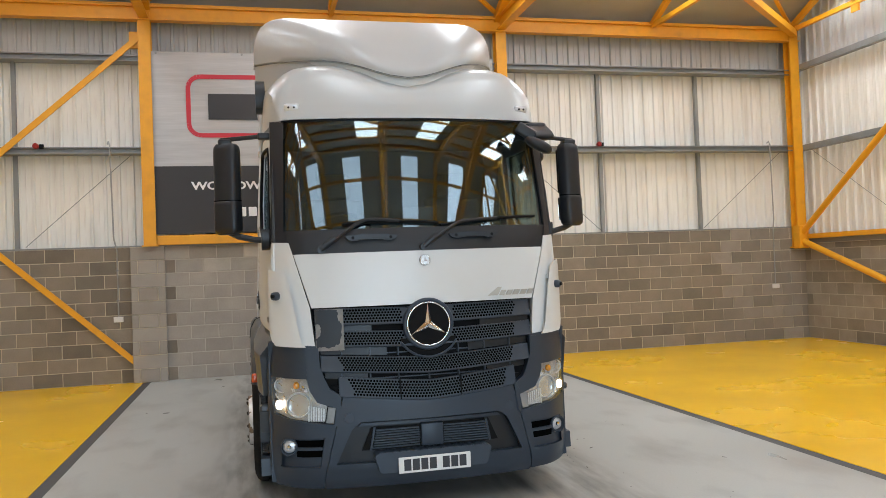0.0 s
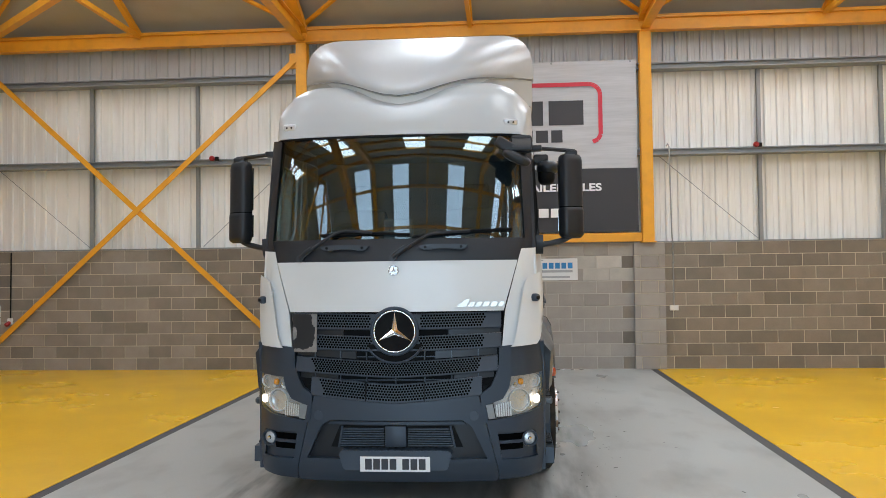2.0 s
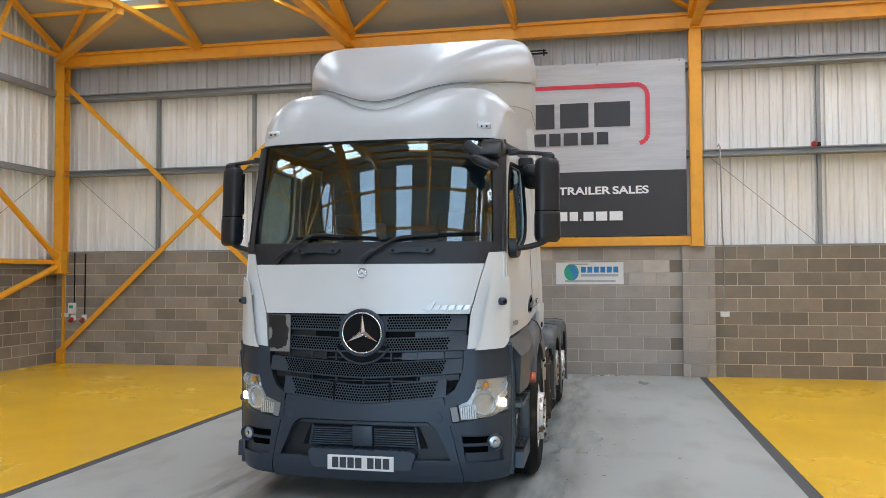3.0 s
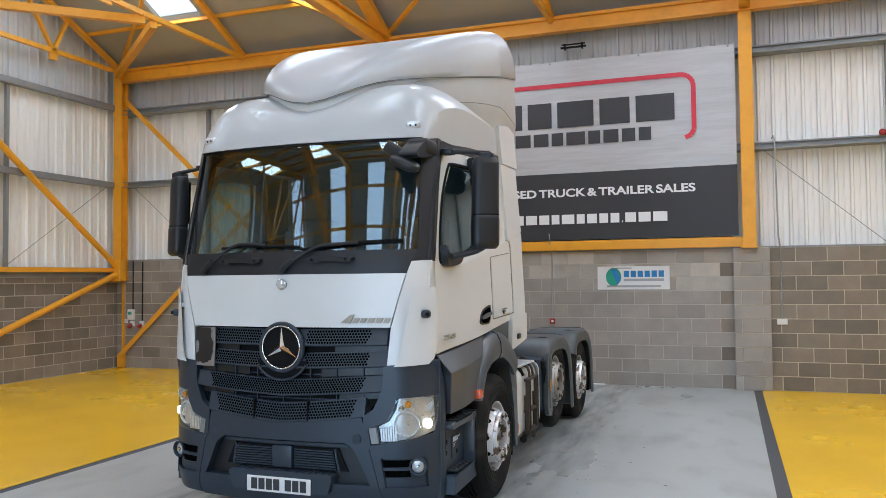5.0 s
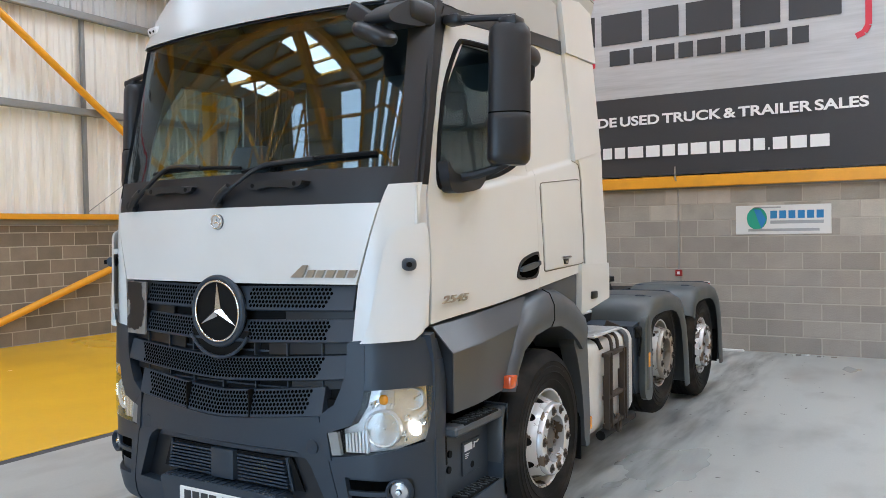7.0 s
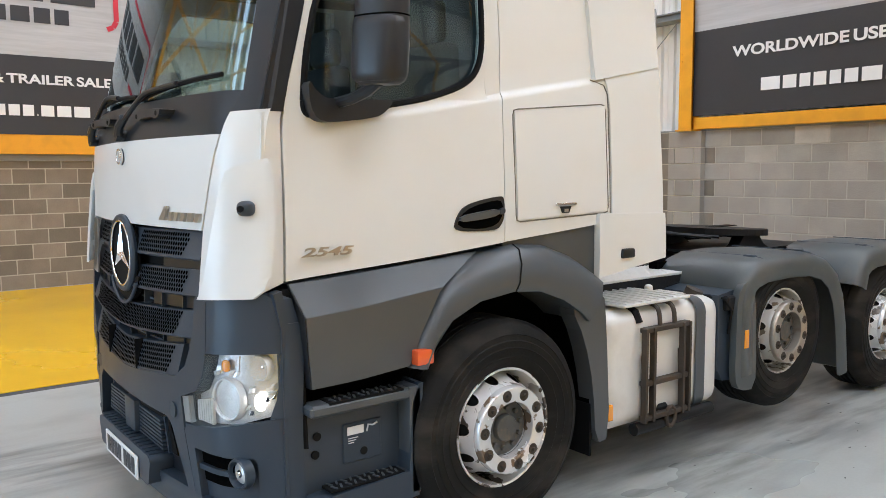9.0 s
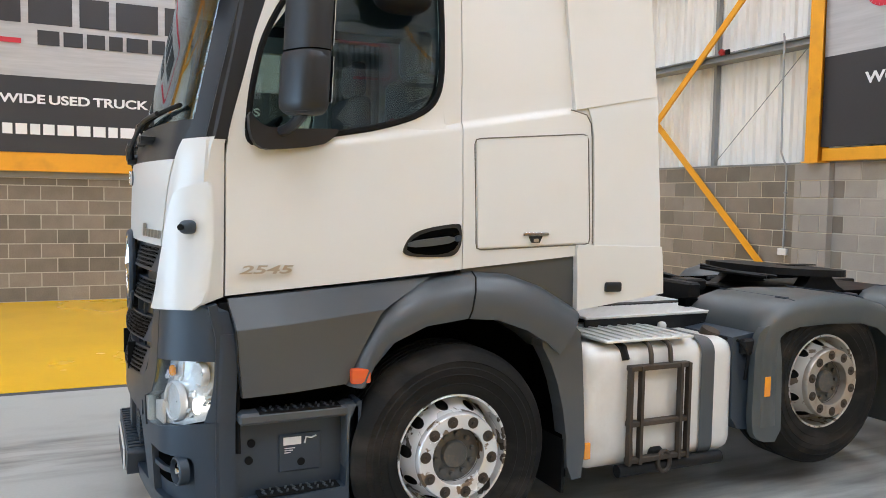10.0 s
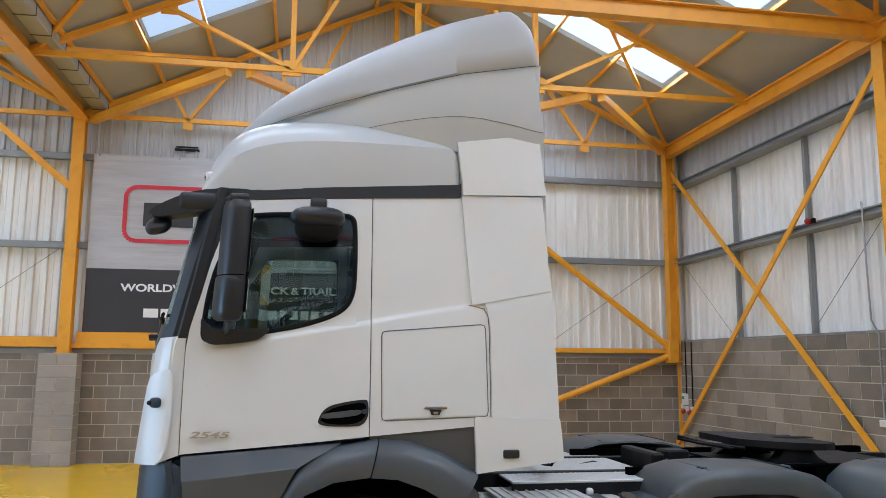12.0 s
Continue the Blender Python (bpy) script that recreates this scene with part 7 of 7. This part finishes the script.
for s in (-1, 1):
    wheel(1.402, 0.514, s, 1.225, 12)
    wheel(3.865, 0.655, s, 1.205, 40, RIM_WORN)
    wheel(5.38, 0.517, s, 1.20, 5)

# ---- chassis ----
for s in (-1, 1):
    part("frame_rail", B(min(s * 0.36, s * 0.44), max(s * 0.36, s * 0.44), 1.2, 6.1, 0.82, 1.06, 0.006), M_CHASSIS, truck, "black chassis rail", 0)
for y in (2.3, 3.2, 4.5, 5.9):
    part("cross_member", B(-0.37, 0.37, y - 0.05, y + 0.05, 0.85, 1.02), M_CHASSIS, truck, "", 0)
for y, z in ((1.405, 0.517), (3.865, 0.655), (5.38, 0.517)):
    part("axle", tube(bmesh.new(), (-1.1, y, z), (1.1, y, z), 0.075, 14), M_CHASSIS, truck)
part("engine_block", B(-0.42, 0.42, 0.9, 2.2, 0.55, 1.14, 0.04), M_CHASSIS, truck)
for s in (-1, 1):
    # black block puts the front arch's inner shade into colour
    part("inner_arch", B(min(s * 0.5, s * 0.86), max(s * 0.5, s * 0.86), 0.95, 2.05, 0.75, 1.2), M_SHADE_BLACK, truck, "", 0)
# deck plates
deck = part("deck_plate", B(-0.80, 0.80, 2.42, 3.52, 1.036, 1.052, 0.003), M_ALU, truck, "aluminium deck plate", 0)
bm = bmesh.new()
for i in range(38):
    for j in range(26):
        cx_, cy_, a_ = -0.77 + i * 0.0416, 2.44 + j * 0.0416, 0.785 if (i + j) % 2 else -0.785
        u_, w_ = Vector((math.cos(a_), math.sin(a_), 0)) * 0.017, Vector((-math.sin(a_), math.cos(a_), 0)) * 0.004
        c_ = Vector((cx_, cy_, 1.0525))
        f4 = [bm.verts.new(c_ + q_) for q_ in (u_, w_, -u_, -w_)]
        tp_ = bm.verts.new(c_ + Vector((0, 0, 0.0025)))
        for q_ in range(4):
            bm.faces.new((f4[q_], f4[(q_ + 1) % 4], tp_))
part("deck_edge", B(0.775, 0.797, 2.42, 3.52, 0.90, 1.0365, 0.003), M_CHASSIS, deck, "", 0)
part("tread_pattern", bm, M_ALU, deck, "raised diamond tread", 0)["kind"] = "stuff"


def guard(dy, s, tall=0.0, lead=0):
    """A mudguard over one wheel: flat top, rounded shoulders, legs to hub height, a rolled outer rim."""
    path = [(3.285, 0.44), (3.275, 0.70), (3.28, 0.90), (3.33, 1.04), (3.43, 1.115), (3.58, 1.152), (3.86, 1.16), (4.14, 1.147), (4.33, 1.10), (4.48, 1.0), (4.58, 0.84), (4.64, 0.62), (4.67, 0.42), (4.69, 0.27)]
    path = path[lead:]
    cy, cz = 3.9, 0.62
    prof = ((0.60, 0.0), (0.72, 0.012), (1.14, 0.012), (1.21, 0.002), (1.245, -0.02), (1.257, -0.05), (1.257, -0.09), (1.25, -0.14))
    out = []
    for i, (py, pz) in enumerate(path):
        a, c = path[max(0, i - 1)], path[min(len(path) - 1, i + 1)]
        ty, tz = c[0] - a[0], c[1] - a[1]
        ln = math.hypot(ty, tz)
        ny, nz = -tz / ln, ty / ln
        out.append([(s * x, py + dy + ny * d, pz + tall + nz * d) for x, d in prof])
    inn = [[(p[0] * 0.99, cy + dy + (p[1] - cy - dy) * 0.975, cz + (p[2] - cz) * 0.975) for p in row] for row in out]
    ob = part("mudguard", sheet(bmesh.new(), out, inn), M_GUARD, truck, "dark grey plastic mudguard", 50)
    for o in (3.58, 4.16):
        pz = 1.15 + tall
        part("guard_strap", path_tube(bmesh.new(), [(s * 0.62, o + dy, pz + 0.01), (s * 1.14, o + dy, pz + 0.012), (s * 1.21, o + dy, pz + 0.002)], 0.0045, 6), M_BLACK, ob)
        part("strap_clip", B(min(s * 1.08, s * 1.16), max(s * 1.08, s * 1.16), o + dy - 0.02, o + dy + 0.02, pz + 0.004, pz + 0.02, 0.006), M_BLACK, ob)
    return ob


for s in (-1, 1):
    guard(0.0, s)
    guard(1.49, s, -0.02, 2)
    part("guard_front", prism(bmesh.new(), [(3.14, 0.96), (3.30, 0.98), (3.30, 0.42), (3.20, 0.43), (3.15, 0.50)], "x", s * 0.75, s * 1.19), M_BLACK, truck, "dark mudguard front", 0)
    part("guard_leg", prism(bmesh.new(), rounded([(3.255, 0.95), (3.33, 1.03), (3.40, 1.02), (3.455, 0.90), (3.47, 0.62), (3.475, 0.345), (3.30, 0.36), (3.245, 0.44), (3.25, 0.7)], 1), "x", s * 1.205, s * 1.248), M_GUARD, truck, "dark grey mudguard leg", 30)
    part("guard_clip", B(min(s * 1.14, s * 1.225), max(s * 1.14, s * 1.225), 3.19, 3.29, 0.86, 0.95, 0.012), M_CHASSIS, truck)
    part("hose", path_tube(bmesh.new(), [(s * 1.1, 3.12, 0.95), (s * 1.2, 3.18, 0.94), (s * 1.23, 3.22, 0.86), (s * 1.215, 3.215, 0.72)], 0.009, 6), M_DARK, truck)
    # black block added for the shade under the mudguards
    part("guard_liner", B(min(s * 0.55, s * 0.62), max(s * 0.55, s * 0.62), 3.3, 6.0, 0.55, 1.1), M_SHADE_BLACK, truck, "", 0)
    part("rear_flap", B(min(s * 0.75, s * 1.2), max(s * 0.75, s * 1.2), 6.075, 6.09, 0.25, 0.6), M_DARK, truck, "", 0)
    part("amber_reflector", B(min(s * 1.248, s * 1.262), max(s * 1.248, s * 1.262), 3.325, 3.37, 0.62, 0.735, 0.004), M_AMBER, truck, "amber side reflector", 0)
    # tank
    bm = B(min(s * 0.50, s * 1.19), max(s * 0.50, s * 1.19), 2.13, 3.185, 0.305, 0.958, 0.09, 5)
    tank = part("fuel_tank", bm, M_TANK, truck, "white fuel tank with dark straps")
    for y in (2.955,):
        bm = B(min(s * 0.495, s * 1.20), max(s * 0.495, s * 1.20), y - 0.036, y + 0.036, 0.298, 0.965, 0.084, 5)
        part("tank_strap", bm, M_PANEL, tank, "grey tank strap")
    part("top_strap", path_tube(bmesh.new(), [(s * 0.85, 2.40, 0.965), (s * 1.10, 2.40, 0.963), (s * 1.165, 2.40, 0.945), (s * 1.195, 2.40, 0.885)], 0.022, 6), M_DARK, tank)
    for yy in (2.545, 2.675):
        part("ladder_hook", path_tube(bmesh.new(), rounded([(s * 1.02, yy, 0.975), (s * 1.16, yy, 0.975), (s * 1.215, yy, 0.95), (s * 1.225, yy, 0.85)], 2, False), 0.013, 8), M_RUST, tank)
    part("tank_cap", tube(bmesh.new(), (s * 1.02, 3.11, 0.93), (s * 1.04, 3.12, 0.985), 0.055, 18), M_RUST, tank, "rusty filler cap")
    part("tank_marker", B(min(s * 1.185, s * 1.205), max(s * 1.185, s * 1.205), 2.15, 2.19, 0.385, 0.47, 0.004), M_AMBER, tank, "", 0)
    # side ladder
    ld = part("side_ladder", bmesh.new(), M_RUST, truck, "brown steel folding ladder")
    for y in (2.405, 2.475, 2.735, 2.79):
        part("ladder_rail", beam(bmesh.new(), (s * 1.235, y, 0.335), (s * 1.235, y, 0.855), 0.034, 0.018, up=(0, 1, 0)), M_RUST, ld, "", 0)
    for z in (0.355, 0.55, 0.845):
        part("ladder_rung", B(min(s * 1.20, s * 1.245), max(s * 1.20, s * 1.245), 2.40, 2.795, z - 0.014, z + 0.014, 0.004), M_RUST, ld, "", 0)
    for yy in (2.44, 2.765):
        part("ladder_stay", beam(bmesh.new(), (s * 1.21, yy, 0.37), (s * 1.21, yy - 0.02, 0.70), 0.02, 0.012, up=(0, 1, 0)), M_RUST, ld, "", 0)
    part("side_bar", tube(bmesh.new(), (s * 1.20, 2.36, 0.298), (s * 1.20, 3.06, 0.298), 0.034, 14), M_CHASSIS, truck)
    part("tank_bracket", B(min(s * 1.15, s * 1.21), max(s * 1.15, s * 1.21), 2.57, 2.66, 0.27, 0.40, 0.015), M_CHASSIS, tank)
    part("shackle", path_tube(bmesh.new(), [(s * 1.235, 2.64 + 0.04 * math.cos(a), 0.33 + 0.055 * math.sin(a)) for a in [2 * math.pi * k / 14 for k in range(15)]], 0.013, 8), M_RUST, tank)
    tp = part("tank_step", B(min(s * 0.62, s * 1.20), max(s * 0.62, s * 1.20), 2.27, 2.85, 0.978, 0.992, 0.003), M_ALU, truck, "ribbed aluminium step plate", 0)
    for k in range(8):
        part("step_rib", B(min(s * 0.66, s * 1.185), max(s * 0.66, s * 1.185), 2.30 + k * 0.068, 2.312 + k * 0.068, 0.992, 1.0), M_ALU, tp, "", 0)
# fifth wheel
bm = bmesh.new()
out = []
for k in range(40):
    a = 2 * math.pi * k / 40
    out.append((0.47 * math.copysign(abs(math.cos(a)) ** 0.6, math.cos(a)), 4.72 + 0.44 * math.copysign(abs(math.sin(a)) ** 0.8, math.sin(a)) + 0.012 * math.sin(7 * a)))
prism(bm, out, "z", 1.20, 1.25)
for v in bm.verts:
    v.co.z -= 0.05 * (v.co.y - 4.72) + 0.01
fw = part("fifth_wheel", bm, M_CHASSIS, truck, "black greasy fifth-wheel coupling plate", 0)
part("coupling_slot", B(-0.05, 0.05, 4.8, 5.12, 1.232, 1.238), M_DARK, fw, "", 0)
for s in (-1, 1):
    part("coupling_stand", prism(bmesh.new(), [(4.62, 1.195), (4.84, 1.185), (4.90, 1.12), (5.02, 1.06), (4.44, 1.06), (4.56, 1.12)], "x", s * 0.33, s * 0.43), M_CHASSIS, fw, "", 0)
part("mount_plate", B(-0.45, 0.45, 4.3, 5.7, 1.06, 1.075), M_CHASSIS, truck, "", 0)
part("air_lines", path_tube(bmesh.new(), [(-0.3 + 0.02 * k, 2.75 + 0.05 * math.cos(k * 1.2), 1.16 + 0.05 * math.sin(k * 1.2)) for k in range(46)], 0.012, 6), M_DARK, truck, "coiled black air line")

# ---- cabin ----
part("dashboard", prism(bmesh.new(), [(0.22, 1.6), (0.30, 2.0), (0.50, 2.03), (0.68, 1.99), (0.74, 1.75), (0.6, 1.55)], "x", -1.0, 1.0), M_SEAT, truck, "dark dashboard", 0)
sw = bmesh.new()
for k in range(28):
    a, b = 2 * math.pi * k / 28, 2 * math.pi * (k + 1) / 28
    f3 = lambda a: (-0.5 + 0.22 * math.cos(a), 0.80 + 0.22 * 0.75 * math.sin(a), 2.05 + 0.22 * 0.66 * math.sin(a))
    tube(sw, f3(a), f3(b), 0.016, 8, False)
for a in (0.3, 2.84, 4.71):
    tube(sw, (-0.5, 0.79, 2.03), (-0.5 + 0.21 * math.cos(a), 0.80 + 0.16 * math.sin(a), 2.05 + 0.14 * math.sin(a)), 0.015, 6)
part("steering_wheel", sw, M_DARK, truck)
for x in (-0.5, 0.55):
    seat = part("seat", B(x - 0.25, x + 0.25, 0.95, 1.40, 1.55, 1.72, 0.05, 3), M_SEAT, truck, "dark cloth seat")
    part("seat_back", B(x - 0.25, x + 0.25, 1.36, 1.50, 1.68, 2.35, 0.05, 3), M_SEAT, seat)
    part("headrest", B(x - 0.14, x + 0.14, 1.40, 1.50, 2.36, 2.58, 0.04, 3), M_SEAT, seat)
part("dash_screen", B(-0.11, 0.12, 0.27, 0.33, 2.0, 2.19, 0.02, 2), M_CABIN, truck, "dark screen box on the dashboard")
for s in (-1, 1):
    bm = bmesh.new()
    sheet(bm, [[(s * (1.0 - 0.012 * (k % 2)), 1.42 + 0.02 * k, z) for k in range(20)] for z in (1.9, 2.8)])
    part("curtain", bm, M_CURTAIN, truck, "beige pleated curtain")
random.seed(11)
for k in range(9):
    x0, y0 = random.uniform(-0.3, 0.75), random.uniform(2.62, 3.1)
    pts = [(x0, y0, 1.0)]
    for q in range(7):
        pts.append((pts[-1][0] + random.uniform(-0.12, 0.12), pts[-1][1] + random.uniform(0.06, 0.2), min(1.05, max(0.9, pts[-1][2] + random.uniform(-0.05, 0.05)))))
    part("cable", path_tube(bmesh.new(), pts, random.choice((0.008, 0.011, 0.014)), 6), M_DARK, truck)
for (x0, x1, y0, y1, z0, z1) in ((0.46, 0.80, 3.25, 3.75, 0.78, 1.0), (-0.8, -0.46, 2.7, 3.3, 0.7, 1.02), (-0.3, 0.3, 3.62, 3.72, 1.0, 1.16), (0.5, 0.62, 4.55, 4.75, 0.9, 1.1), (-0.62, -0.5, 4.55, 4.75, 0.9, 1.1), (-0.25, -0.05, 3.9, 4.1, 1.06, 1.14)):
    part("chassis_box", B(x0, x1, y0, y1, z0, z1, 0.015), M_CHASSIS, truck)
for (x0, y0, r) in ((0.84, 2.93, 0.024), (0.7, 3.3, 0.02)):
    part("cap_knob", pod((x0, y0, 0.985), (r, r, r), (0, 0, 0)), M_PVC, truck)
for k in range(2):
    part("release_handle", path_tube(bmesh.new(), [(0.42, 4.2 + 0.1 * k, 1.2), (0.2, 4.05 + 0.05 * k, 1.22), (0.0, 3.98, 1.235 + 0.02 * k)], 0.012, 6), M_CHASSIS, truck)

# ---- block courses, last ----
COURSE, LENGTH, MJ = 0.225, 0.45, 0.014


def block_courses(parent, a0, a1, top, place, turned, pale, near):
    """Lays stretcher courses. Blocks inside the near stretch are objects; the others are joined."""
    made = {}

    def shape(w, h):
        key = (round(w, 3), round(h, 3))
        if key not in made:
            bm = B(0, w, 0, 0.03, 0, h) if not turned else B(0, 0.03, 0, w, 0, h)
            bmesh.ops.bevel(bm, geom=[e for e in bm.edges], offset=0.003, segments=1, affect="EDGES")
            me = bpy.data.meshes.new("block")
            bm.to_mesh(me)
            bm.free()
            me.materials.append(M_BLOCK)
            kinds = [me]
            for ma in (M_BLOCK_PALE, M_BLOCK_GREY):
                kinds.append(me.copy())
                kinds[-1].materials.clear()
                kinds[-1].materials.append(ma)
            made[key] = kinds
        return made[key]
    rest = bmesh.new()
    count = 0
    n = math.ceil(top / COURSE - 0.01)
    for k in range(n):
        z0, z1 = k * COURSE + MJ / 2, min((k + 1) * COURSE, top) - MJ / 2
        if z1 - z0 < 0.03:
            continue
        a = a0 - (LENGTH / 2 if k % 2 else 0.0)
        while a < a1:
            s0, s1 = max(a, a0), min(a + LENGTH, a1)
            a += LENGTH
            w = s1 - s0 - MJ
            if w < 0.05:
                continue
            x, y = place(s0 + MJ / 2)
            jut = random.uniform(-0.003, 0.0)
            if near[0] <= s0 <= near[1] and count < 300:
                ob = new("block", shape(w, z1 - z0)[pale(s0 + w / 2, k)])
                ob.parent = parent
                ob.location = (x, y + (0 if turned else jut), z0)
                count += 1
            elif not turned:
                box(rest, x, x + w, y + jut, y + jut + 0.03, z0, z1)
            else:
                box(rest, x, x + 0.03, y, y + w, z0, z1)
    if rest.verts:
        ob = finish(rest, "blockwork", M_BLOCK_J, parent, "", 0)
        ob["kind"] = "stuff"


block_courses(wall_back, XL, XR, WALL_TOP, lambda a: (a, YB - 0.0155), False, lambda a, k: (1 if k >= 8 or (k == 7 and 2.0 < a < 4.5 and int(a * 9) % 3) else 2) if -1.3 < a < 4.5 else 0, (-3.6, 9.0))
block_courses(wall_left, VALLEY + 0.2, YB, GABLE_TOP, lambda a: (XL - 0.018, a), True, lambda a, k: 0, (2.0, 14.2))
block_courses(wall_left, YF, VALLEY - 0.44, GABLE_TOP, lambda a: (XL - 0.018, a), True, lambda a, k: 0, (99, 99))
block_courses(wall_right, 7.0, YB, GABLE_TOP, lambda a: (XR - 0.012, a), True, lambda a, k: 0, (99, 99))
